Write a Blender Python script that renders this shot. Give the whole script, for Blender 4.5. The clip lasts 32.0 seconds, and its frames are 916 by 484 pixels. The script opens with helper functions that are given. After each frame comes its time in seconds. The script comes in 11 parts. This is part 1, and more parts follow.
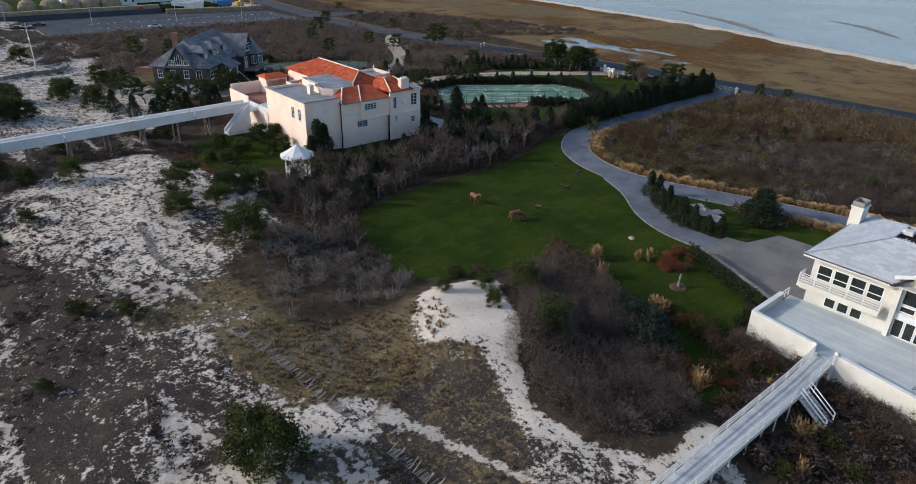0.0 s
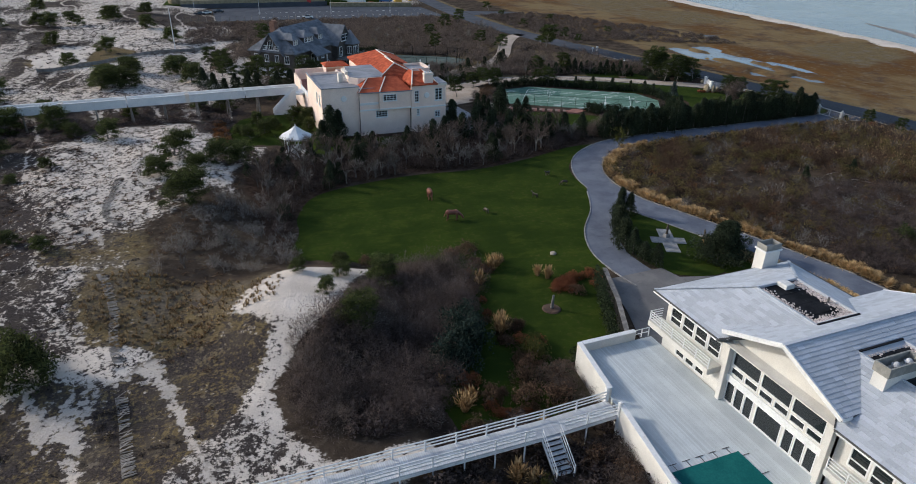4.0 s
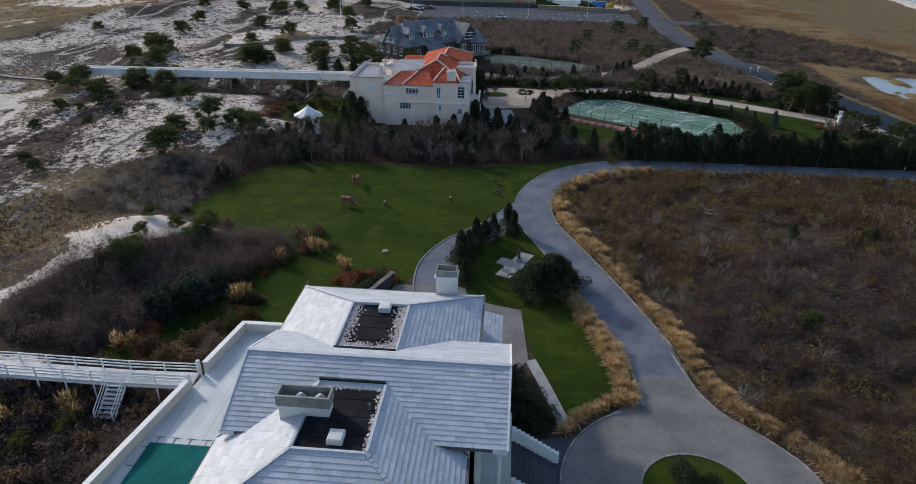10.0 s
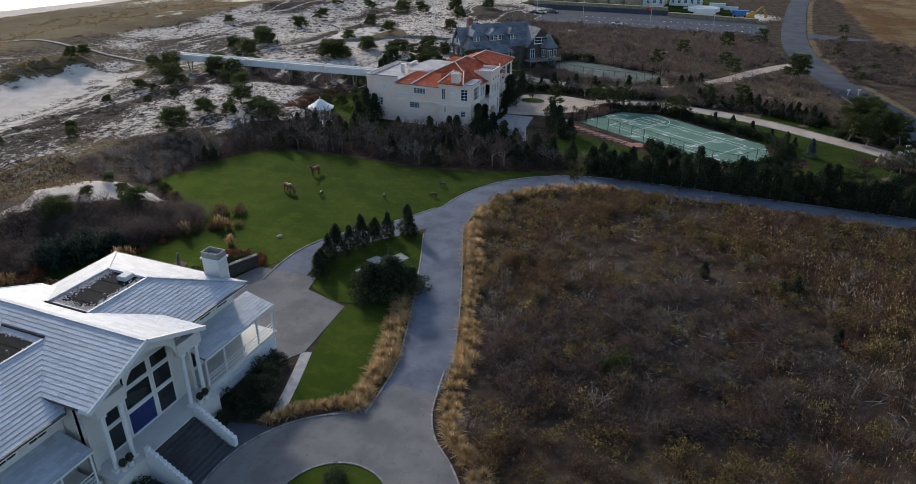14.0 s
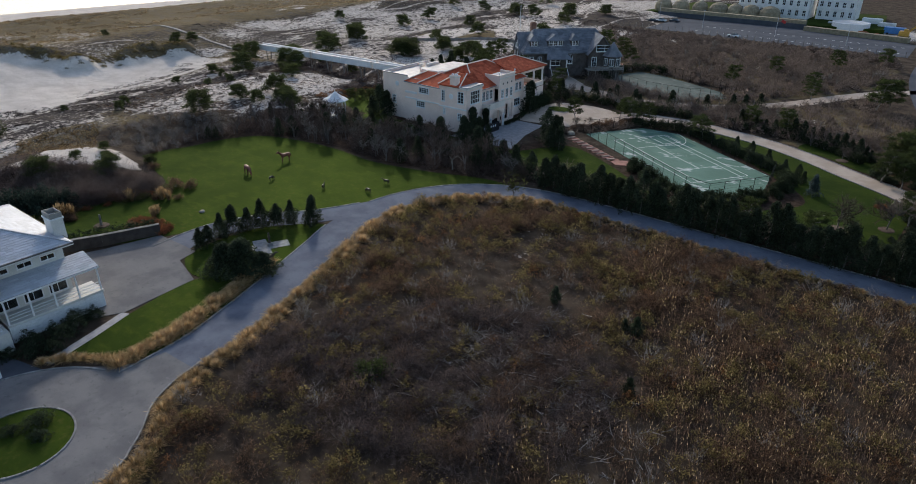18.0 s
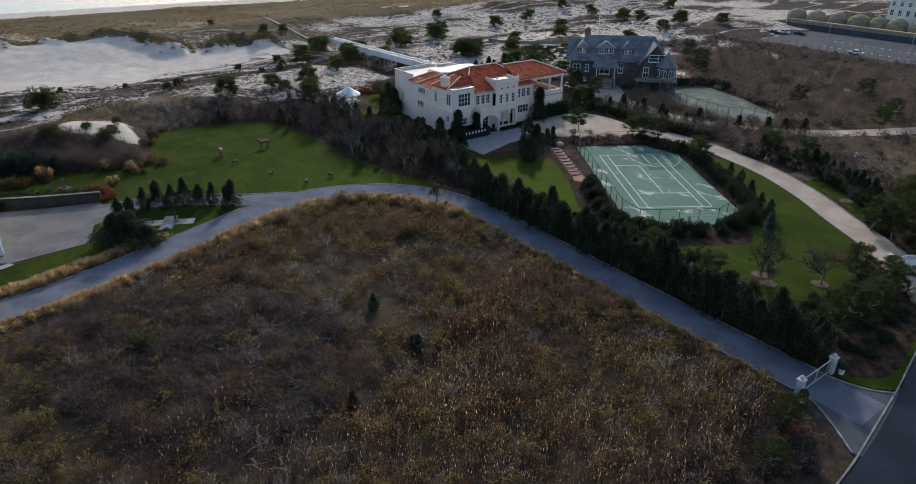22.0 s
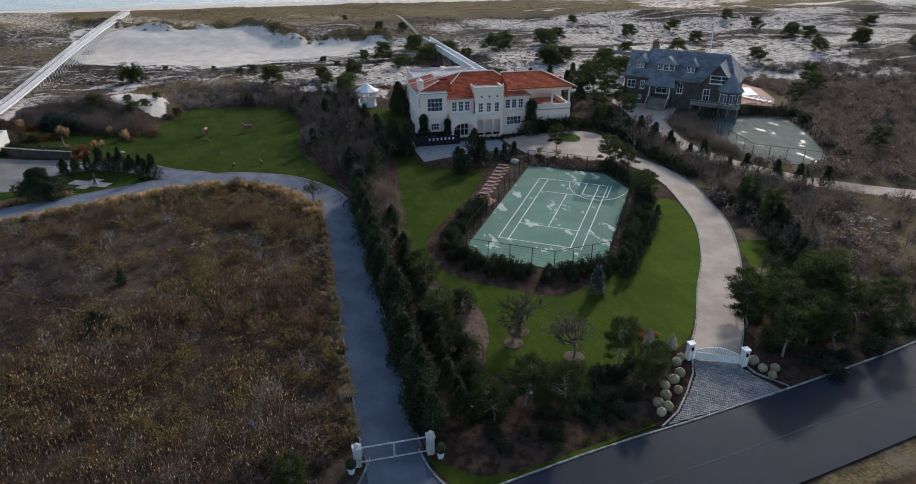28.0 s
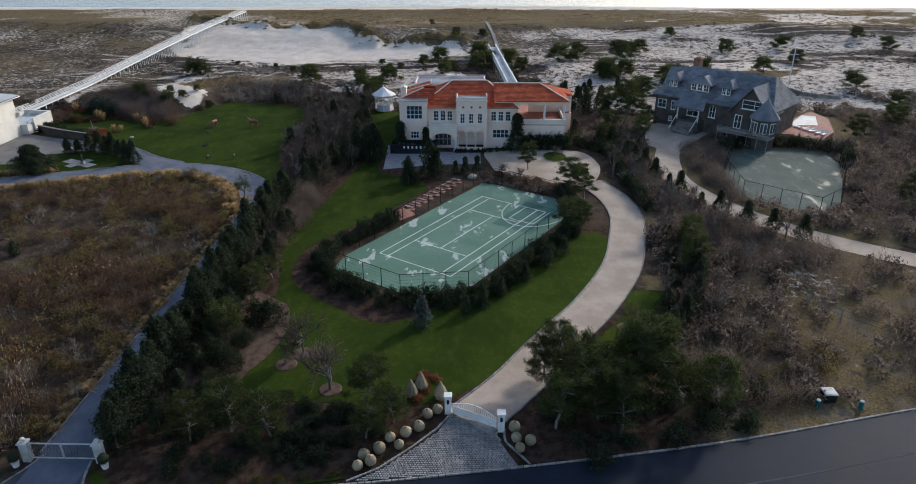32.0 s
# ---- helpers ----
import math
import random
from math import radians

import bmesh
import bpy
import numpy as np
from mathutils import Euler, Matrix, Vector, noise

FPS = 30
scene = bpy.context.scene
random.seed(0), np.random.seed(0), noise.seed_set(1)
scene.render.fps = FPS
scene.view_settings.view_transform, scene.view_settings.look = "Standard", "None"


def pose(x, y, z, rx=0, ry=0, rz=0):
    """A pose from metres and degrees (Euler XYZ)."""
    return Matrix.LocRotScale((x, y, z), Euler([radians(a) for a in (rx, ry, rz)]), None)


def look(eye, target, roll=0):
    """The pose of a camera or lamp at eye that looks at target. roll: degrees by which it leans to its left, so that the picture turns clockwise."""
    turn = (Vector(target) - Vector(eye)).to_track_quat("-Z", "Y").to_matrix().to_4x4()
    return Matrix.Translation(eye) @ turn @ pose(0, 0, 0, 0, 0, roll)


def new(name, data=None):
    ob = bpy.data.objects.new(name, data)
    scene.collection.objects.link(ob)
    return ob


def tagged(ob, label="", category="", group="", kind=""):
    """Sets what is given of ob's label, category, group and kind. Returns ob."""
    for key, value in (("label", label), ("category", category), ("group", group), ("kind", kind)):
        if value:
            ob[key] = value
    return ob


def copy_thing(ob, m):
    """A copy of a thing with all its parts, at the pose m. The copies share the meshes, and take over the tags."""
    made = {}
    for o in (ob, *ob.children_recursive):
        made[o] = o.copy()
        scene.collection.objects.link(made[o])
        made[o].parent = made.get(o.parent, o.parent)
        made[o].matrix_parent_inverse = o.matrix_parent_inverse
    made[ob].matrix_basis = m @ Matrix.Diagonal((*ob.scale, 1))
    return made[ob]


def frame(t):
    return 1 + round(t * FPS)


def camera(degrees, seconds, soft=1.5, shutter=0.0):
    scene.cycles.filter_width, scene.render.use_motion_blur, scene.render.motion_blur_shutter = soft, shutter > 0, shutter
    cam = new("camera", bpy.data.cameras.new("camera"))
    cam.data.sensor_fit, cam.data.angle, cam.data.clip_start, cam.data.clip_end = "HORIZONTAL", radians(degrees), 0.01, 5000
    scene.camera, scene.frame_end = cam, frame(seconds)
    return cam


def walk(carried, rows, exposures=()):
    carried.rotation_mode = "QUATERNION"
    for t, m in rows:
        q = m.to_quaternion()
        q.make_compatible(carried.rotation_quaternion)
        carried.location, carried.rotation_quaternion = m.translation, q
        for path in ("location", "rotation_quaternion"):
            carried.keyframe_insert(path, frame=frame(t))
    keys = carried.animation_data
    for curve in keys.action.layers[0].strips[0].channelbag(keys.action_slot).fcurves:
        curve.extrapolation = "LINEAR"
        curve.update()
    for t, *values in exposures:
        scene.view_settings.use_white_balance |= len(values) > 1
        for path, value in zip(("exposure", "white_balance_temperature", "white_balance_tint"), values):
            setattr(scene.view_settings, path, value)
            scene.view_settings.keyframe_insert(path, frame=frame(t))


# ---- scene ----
cam = camera(69.4, 32.0, soft=0.9)
METRES, EYE, TILT, LEAN, TURN = 289.68, 37.4, 0.0, 0.0, -40.9
ROWS = [
    (0.0, 0.0, 0.0, 0.0, 0.59, -26.13, -1.2),
    (0.5, 0.0148, 0.0005, -0.0002, 2.72, -26.16, -1.16),
    (1.0, 0.0304, 0.0017, -0.0004, 5.13, -26.17, -1.15),
    (1.5, 0.045, 0.0034, -0.0006, 7.41, -26.18, -1.12),
    (2.0, 0.0603, 0.0058, -0.0008, 9.89, -26.18, -1.06),
    (2.5, 0.0757, 0.0087, -0.0009, 12.26, -26.2, -1.01),
    (3.0, 0.0908, 0.0124, -0.0011, 14.61, -26.22, -1.02),
    (3.5, 0.1057, 0.0166, -0.0011, 16.92, -26.24, -1.02),
    (5.5, 0.1639, 0.0386, -0.0015, 26.06, -26.19, -0.94),
    (6.0, 0.1777, 0.0455, -0.0014, 28.34, -26.18, -0.89),
    (6.5, 0.1913, 0.0528, -0.0013, 30.63, -26.19, -0.85),
    (7.0, 0.2048, 0.0607, -0.0012, 32.92, -26.19, -0.84),
    (7.5, 0.2177, 0.0692, -0.0013, 35.15, -26.16, -0.85),
    (8.0, 0.2305, 0.0781, -0.0013, 37.31, -26.19, -0.85),
    (8.5, 0.2429, 0.0874, -0.0014, 39.44, -26.2, -0.85),
    (9.0, 0.2549, 0.0972, -0.0013, 41.58, -26.19, -0.84),
    (9.5, 0.2666, 0.1074, -0.0015, 43.71, -26.17, -0.84),
    (10.0, 0.278, 0.1181, -0.0013, 45.87, -26.2, -0.72),
    (10.5, 0.2889, 0.1292, -0.0013, 48.04, -26.19, -0.59),
    (11.0, 0.2994, 0.1408, -0.0012, 50.24, -26.19, -0.49),
    (11.5, 0.3095, 0.1527, -0.0011, 52.4, -26.18, -0.44),
    (12.0, 0.3192, 0.1651, -0.001, 54.51, -26.17, -0.36),
    (12.5, 0.3283, 0.1777, -0.0006, 56.51, -26.15, -0.37),
    (13.0, 0.3371, 0.1909, -0.0002, 58.55, -26.14, -0.36),
    (13.5, 0.3454, 0.2044, 0.0001, 60.61, -26.13, -0.35),
    (14.0, 0.3531, 0.2181, 0.0003, 62.63, -26.13, -0.34),
    (14.5, 0.3603, 0.2321, 0.0006, 64.73, -26.11, -0.37),
    (15.0, 0.367, 0.2463, 0.0009, 66.72, -26.1, -0.45),
    (15.5, 0.3734, 0.261, 0.001, 68.78, -26.1, -0.39),
    (17.5, 0.3923, 0.3203, 0.0014, 76.76, -26.06, -0.47),
    (18.0, 0.3955, 0.3357, 0.0014, 78.89, -26.05, -0.45),
    (18.5, 0.3981, 0.3513, 0.0012, 80.86, -26.05, -0.44),
    (19.0, 0.4003, 0.3669, 0.0013, 82.73, -26.06, -0.42),
    (19.5, 0.4017, 0.3826, 0.0015, 84.74, -26.07, -0.41),
    (20.0, 0.4026, 0.3984, 0.0017, 86.6, -26.07, -0.42),
    (20.5, 0.4028, 0.4142, 0.0019, 88.48, -26.07, -0.39),
    (21.0, 0.4023, 0.43, 0.002, 90.46, -26.07, -0.38),
    (21.5, 0.4013, 0.4458, 0.002, 92.41, -26.07, -0.41),
    (22.0, 0.3995, 0.4615, 0.0021, 94.52, -26.06, -0.42),
    (22.5, 0.3972, 0.4773, 0.0022, 96.44, -26.09, -0.44),
    (23.0, 0.3943, 0.493, 0.0023, 98.2, -26.1, -0.45),
    (23.5, 0.3909, 0.5086, 0.0026, 100.23, -26.12, -0.45),
    (24.0, 0.3868, 0.5239, 0.0025, 102.15, -26.11, -0.4),
    (24.5, 0.382, 0.539, 0.0023, 104.38, -26.09, -0.29),
    (25.0, 0.3766, 0.5539, 0.0025, 106.51, -26.11, -0.27),
    (25.5, 0.3708, 0.5688, 0.0027, 108.06, -26.14, -0.21),
    (27.5, 0.3432, 0.6246, 0.0007, 115.29, -25.93, -0.04),
    (28.0, 0.3349, 0.6378, 0.0007, 117.18, -25.85, -0.02),
    (28.5, 0.3264, 0.6499, 0.0007, 119.02, -25.79, 0.01),
    (29.0, 0.317, 0.6625, 0.0005, 121.04, -25.72, 0.03),
    (29.5, 0.3072, 0.6747, 0.0003, 122.88, -25.66, 0.03),
    (30.0, 0.297, 0.6863, -0.0, 124.64, -25.6, 0.05),
    (30.5, 0.2862, 0.6977, -0.0004, 126.67, -25.54, 0.07),
    (31.0, 0.2751, 0.7087, -0.0005, 128.57, -25.47, 0.08),
    (31.5, 0.2636, 0.7192, -0.0009, 130.52, -25.41, 0.09),
    (32.0, 0.2518, 0.7293, -0.0013, 132.36, -25.32, 0.09),
]
walk(cam, [(t, pose(0, 0, EYE, TILT, LEAN, TURN) @ pose(METRES * x, METRES * y, METRES * z, 90 + pitch, roll, yaw)) for t, x, y, z, yaw, pitch, roll in ROWS],
     exposures=[(0.0, 0.55), (15.0, 0.55), (19.0, 0.50), (24.0, 0.59), (28.0, 0.66), (32.0, 0.66)])

# ---------------------------------------------------------------- light
SUN_AZ, SUN_EL = -50.0, 24.0  # degrees clockwise from +y, and above the horizon
sky_world = bpy.data.worlds.new("sky")
scene.world = sky_world
sky_world.use_nodes = True
wn = sky_world.node_tree
wn.nodes.clear()
w_out, w_bg, w_sky = wn.nodes.new("ShaderNodeOutputWorld"), wn.nodes.new("ShaderNodeBackground"), wn.nodes.new("ShaderNodeTexSky")
w_sky.sky_type, w_sky.sun_disc = "NISHITA", False
w_sky.sun_elevation, w_sky.sun_rotation = radians(SUN_EL), radians(SUN_AZ % 360)
w_sky.air_density, w_sky.dust_density, w_sky.ozone_density = 1.0, 1.7, 1.6
w_bg.inputs["Strength"].default_value = 0.13
wn.links.new(w_sky.outputs[0], w_bg.inputs[0])
wn.links.new(w_bg.outputs[0], w_out.inputs[0])

sun_data = bpy.data.lights.new("sun", "SUN")
sun_data.energy, sun_data.angle, sun_data.color = 1.7, radians(3.0), (1.0, 0.94, 0.86)
sun = new("sun", sun_data)
sd = Vector((math.sin(radians(SUN_AZ)) * math.cos(radians(SUN_EL)), math.cos(radians(SUN_AZ)) * math.cos(radians(SUN_EL)), math.sin(radians(SUN_EL))))
sun.matrix_world = look(sd * 300, (0, 0, 0))

# ---------------------------------------------------------------- materials
rng = np.random.default_rng(7)


def rgba(c):
    return tuple(c) if len(c) == 4 else (*c, 1.0)


class Nodes:
    """A short hand for one material's node tree."""

    def __init__(self, name):
        self.mat = bpy.data.materials.new(name)
        self.mat.use_nodes = True
        self.t = self.mat.node_tree
        self.t.nodes.clear()
        self.out = self.t.nodes.new("ShaderNodeOutputMaterial")
        self.bsdf = self.t.nodes.new("ShaderNodeBsdfPrincipled")
        self.t.links.new(self.bsdf.outputs[0], self.out.inputs[0])
        self.pos = self.t.nodes.new("ShaderNodeNewGeometry")

    def link(self, a, b):
        self.t.links.new(a, b)

    def put(self, socket, value):
        if isinstance(value, (int, float)):
            socket.default_value = value
        elif isinstance(value, tuple):
            socket.default_value = value
        else:
            self.link(value, socket)

    def noise(self, scale, detail=4.0, rough=0.55, vec=None, stretch=None):
        n = self.t.nodes.new("ShaderNodeTexNoise")
        n.inputs["Scale"].default_value, n.inputs["Detail"].default_value, n.inputs["Roughness"].default_value = scale, detail, rough
        src = vec or self.pos.outputs["Position"]
        if stretch:
            m = self.t.nodes.new("ShaderNodeMapping")
            m.inputs["Scale"].default_value = stretch
            self.link(src, m.inputs[0])
            src = m.outputs[0]
        self.link(src, n.inputs["Vector"])
        return n.outputs[0]

    def voronoi(self, scale, feature="F1"):
        n = self.t.nodes.new("ShaderNodeTexVoronoi")
        n.feature = feature
        n.inputs["Scale"].default_value = scale
        self.link(self.pos.outputs["Position"], n.inputs["Vector"])
        return n

    def math(self, op, a, b=0.0, c=0.0, clamp=False):
        n = self.t.nodes.new("ShaderNodeMath")
        n.operation, n.use_clamp = op, clamp
        for s, v in zip(n.inputs, (a, b, c)):
            self.put(s, v)
        return n.outputs[0]

    def step(self, v, lo, hi):
        n = self.t.nodes.new("ShaderNodeMapRange")
        n.interpolation_type = "SMOOTHSTEP"
        self.put(n.inputs[0], v)
        n.inputs[1].default_value, n.inputs[2].default_value = lo, hi
        return n.outputs[0]

    def mix(self, f, a, b, mode="MIX"):
        n = self.t.nodes.new("ShaderNodeMix")
        n.data_type, n.blend_type = "RGBA", mode
        self.put(n.inputs[0], f)
        self.put(n.inputs[6], a)
        self.put(n.inputs[7], b)
        return n.outputs[2]

    def bump(self, h, strength, dist=0.05):
        n = self.t.nodes.new("ShaderNodeBump")
        n.inputs["Strength"].default_value, n.inputs["Distance"].default_value = strength, dist
        self.link(h, n.inputs["Height"])
        self.link(n.outputs[0], self.bsdf.inputs["Normal"])

    def random(self):
        return self.t.nodes.new("ShaderNodeObjectInfo").outputs["Random"]

    def island(self):
        return self.pos.outputs["Random Per Island"]

    def attr(self, name):
        n = self.t.nodes.new("ShaderNodeAttribute")
        n.attribute_name = name
        s = self.t.nodes.new("ShaderNodeSeparateColor")
        self.link(n.outputs["Color"], s.inputs[0])
        return s.outputs

    def hsv(self, col, val, hue=0.5, sat=1.0):
        n = self.t.nodes.new("ShaderNodeHueSaturation")
        self.put(n.inputs["Hue"], hue)
        self.put(n.inputs["Saturation"], sat)
        self.put(n.inputs["Value"], val)
        self.put(n.inputs["Color"], col)
        return n.outputs[0]

    def done(self, col, rough=0.8, metal=0.0, spec=0.4):
        self.put(self.bsdf.inputs["Base Color"], col)
        self.put(self.bsdf.inputs["Roughness"], rough)
        self.put(self.bsdf.inputs["Metallic"], metal)
        self.bsdf.inputs["Specular IOR Level"].default_value = spec
        return self.mat


def plain(name, c1, c2, coarse=0.6, fine=9.0, rough=0.75, bump=0.25, metal=0.0, rnd=0.0, isl=0.0, spec=0.4, wear=None, stretch=None):
    """Two tones broken up at two scales, with wear spots and relief."""
    n = Nodes(name)
    a = n.noise(coarse, 5, 0.6, stretch=stretch)
    b = n.noise(fine, 4, 0.6, stretch=stretch)
    col = n.mix(n.step(a, 0.36, 0.64), rgba(c1), rgba(c2))
    col = n.hsv(col, n.math("MULTIPLY_ADD", b, 0.5, 0.75))
    if wear:
        col = n.mix(n.step(n.noise(coarse * 3.1, 6, 0.7), 0.58, 0.72), col, rgba(wear))
    if rnd:
        col = n.hsv(col, n.math("MULTIPLY_ADD", n.random(), rnd, 1 - rnd / 2))
    if isl:
        col = n.hsv(col, n.math("MULTIPLY_ADD", n.island(), isl, 1 - isl / 2))
    if bump:
        n.bump(b, bump, 0.03)
    return n.done(col, n.math("MULTIPLY_ADD", a, 0.2, rough - 0.1), metal, spec)


def foliage(name, c1, c2, spread=0.9, rough=0.75, rnd=0.35, through_light=0.4):
    n = Nodes(name)
    i = n.island()
    col = n.mix(n.step(n.math("ADD", n.math("MULTIPLY", i, 0.6), n.math("MULTIPLY", n.noise(0.7, 3), 0.5)), 0.25, 0.85), rgba(c1), rgba(c2))
    col = n.hsv(col, n.math("MULTIPLY_ADD", i, spread, 1 - spread / 2))
    col = n.hsv(col, n.math("MULTIPLY_ADD", n.random(), rnd, 1 - rnd / 2))
    n.done(col, rough, 0, 0.10)
    thin, both = n.t.nodes.new("ShaderNodeBsdfTranslucent"), n.t.nodes.new("ShaderNodeMixShader")
    n.put(thin.inputs["Color"], col)
    both.inputs[0].default_value = through_light
    n.link(n.bsdf.outputs[0], both.inputs[1])
    n.link(thin.outputs[0], both.inputs[2])
    n.link(both.outputs[0], n.out.inputs[0])
    return n.mat


def ground_material():
    n = Nodes("ground")
    z, y = n.attr("zone"), n.attr("zone_b")
    fine, mid, big = n.noise(1.1, 7, 0.62), n.noise(0.28, 5, 0.6), n.noise(0.045, 4, 0.55)
    grit = n.noise(7.0, 5, 0.65)
    blade = n.noise(4.0, 6, 0.75)

    def mask(w, k, sharp, src):
        return n.step(n.math("ADD", w, n.math("MULTIPLY", n.math("SUBTRACT", src, 0.5), k)), 0.5 - sharp, 0.5 + sharp)

    floor = n.mix(n.step(mid, 0.35, 0.65), (0.036, 0.027, 0.021, 1), (0.080, 0.060, 0.043, 1))
    floor = n.mix(n.step(fine, 0.52, 0.75), floor, (0.120, 0.095, 0.072, 1))
    tan = n.mix(n.step(blade, 0.3, 0.7), (0.066, 0.050, 0.028, 1), (0.225, 0.168, 0.084, 1))
    tan = n.mix(n.step(mid, 0.45, 0.72), tan, (0.155, 0.130, 0.100, 1))
    tan = n.mix(n.math("MULTIPLY", n.step(n.noise(0.9, 6, 0.7), 0.54, 0.68), 0.7), tan, (0.075, 0.058, 0.040, 1))
    heath = n.mix(n.step(grit, 0.3, 0.7), (0.024, 0.020, 0.019, 1), (0.080, 0.066, 0.060, 1))
    heath = n.mix(n.math("MULTIPLY", n.step(n.noise(0.22, 5, 0.6), 0.48, 0.66), 0.6), heath, (0.100, 0.080, 0.058, 1))
    sand = n.mix(n.step(mid, 0.3, 0.7), (0.55, 0.485, 0.42, 1), (0.67, 0.60, 0.53, 1))
    sand = n.mix(n.step(fine, 0.60, 0.80), sand, (0.44, 0.38, 0.32, 1))
    marsh = n.mix(n.step(n.noise(0.03, 6, 0.62, stretch=(1.6, 0.7, 1)), 0.40, 0.60), (0.115, 0.060, 0.022, 1), (0.19, 0.135, 0.068, 1))
    marsh = n.mix(n.step(n.noise(0.10, 7, 0.7), 0.48, 0.66), marsh, (0.085, 0.056, 0.038, 1))
    marsh = n.mix(n.step(n.noise(0.45, 6, 0.7), 0.5, 0.75), marsh, (0.17, 0.14, 0.10, 1))
    mud = n.mix(n.step(fine, 0.4, 0.6), (0.034, 0.022, 0.016, 1), (0.068, 0.045, 0.033, 1))
    col = n.mix(mask(y[0], 0.5, 0.15, mid), floor, marsh)
    col = n.mix(mask(y[1], 0.5, 0.12, fine), col, mud)
    col = n.mix(mask(z[1], 1.1, 0.16, n.math("MULTIPLY_ADD", fine, 0.35, n.math("MULTIPLY", mid, 0.65))), col, tan)
    col = n.mix(mask(z[0], 1.7, 0.09, n.math("MULTIPLY_ADD", fine, 0.6, n.math("MULTIPLY", n.noise(3.4, 5, 0.7), 0.4))), col, sand)
    ragged = n.noise(0.85, 7, 0.72, stretch=(1.25, 0.8, 1))
    small = n.noise(2.7, 5, 0.70)
    spots = n.math("MULTIPLY_ADD", ragged, 0.50, n.math("MULTIPLY", small, 0.50))
    col = n.mix(mask(z[2], 3.4, 0.13, spots), col, heath)
    # bare foot trails wind through the heath
    trail = n.step(n.math("ADD", n.math("ABSOLUTE", n.math("SUBTRACT", n.noise(0.045, 2, 0.5, stretch=(1.5, 0.35, 1)), 0.5)), n.math("MULTIPLY", n.math("SUBTRACT", n.noise(1.3, 4, 0.6), 0.5), 0.10)), 0.016, 0.004)
    col = n.mix(n.math("MULTIPLY", n.math("MULTIPLY", trail, n.step(z[2], 0.45, 0.55)), 0.75), col, sand)
    col = n.hsv(col, n.math("MULTIPLY_ADD", grit, 0.5, 0.75))
    n.bump(n.math("ADD", n.math("MULTIPLY", fine, 1.0), n.math("MULTIPLY", grit, 0.35)), 0.8, 0.25)
    return n.done(col, 1.0, 0, 0.03)


def lawn_material():
    n = Nodes("lawn_grass")
    a, b, c = n.noise(0.13, 5, 0.6), n.noise(1.6, 5, 0.65), n.noise(22, 3, 0.7)
    col = n.mix(n.step(a, 0.35, 0.65), (0.016, 0.028, 0.006, 1), (0.029, 0.046, 0.008, 1))
    col = n.mix(n.math("MULTIPLY", n.step(b, 0.50, 0.74), n.step(a, 0.40, 0.60)), col, (0.062, 0.058, 0.018, 1))
    col = n.mix(n.math("MULTIPLY", n.step(n.noise(0.33, 6, 0.68, stretch=(0.7, 1.5, 1)), 0.50, 0.66), 0.55), col, (0.046, 0.060, 0.010, 1))
    col = n.mix(n.math("MULTIPLY", n.step(n.noise(0.21, 6, 0.68, stretch=(1.3, 0.6, 1)), 0.54, 0.68), 0.5), col, (0.018, 0.028, 0.007, 1))
    col = n.hsv(col, n.math("MULTIPLY_ADD", c, 0.9, 0.55))
    n.bump(n.math("ADD", c, n.math("MULTIPLY", b, 0.6)), 0.5, 0.06)
    n.done(col, 1.0, 0, 0.02)
    # an added green gloss towards the low sun imitates light shining through blades
    shine, both = n.t.nodes.new("ShaderNodeBsdfGlossy"), n.t.nodes.new("ShaderNodeAddShader")
    shine.inputs["Color"].default_value, shine.inputs["Roughness"].default_value = (0.0076, 0.0122, 0.0014, 1), 0.62
    n.link(n.bsdf.outputs[0], both.inputs[0])
    n.link(shine.outputs[0], both.inputs[1])
    n.link(both.outputs[0], n.out.inputs[0])
    return n.mat


def drive_material(name, c1, c2, scale=1.0, rough=0.8, spec=0.2):
    n = Nodes(name)
    a, b, c = n.noise(0.25 * scale, 5, 0.6), n.noise(2.2 * scale, 6, 0.65), n.noise(34, 3, 0.6)
    col = n.mix(n.step(a, 0.35, 0.65), c1, c2)
    col = n.mix(n.math("MULTIPLY", n.step(b, 0.56, 0.70), 0.45), col, tuple(x * 0.62 for x in c1[:3]) + (1,))
    col = n.mix(n.math("MULTIPLY", n.step(n.noise(0.9, 6, 0.7), 0.60, 0.74), 0.35), col, tuple(min(1, x * 1.5) for x in c2[:3]) + (1,))
    col = n.hsv(col, n.math("MULTIPLY_ADD", c, 0.45, 0.78))
    n.bump(c, 0.35, 0.02)
    return n.done(col, n.math("MULTIPLY_ADD", a, 0.25, rough - 0.12), 0, spec)


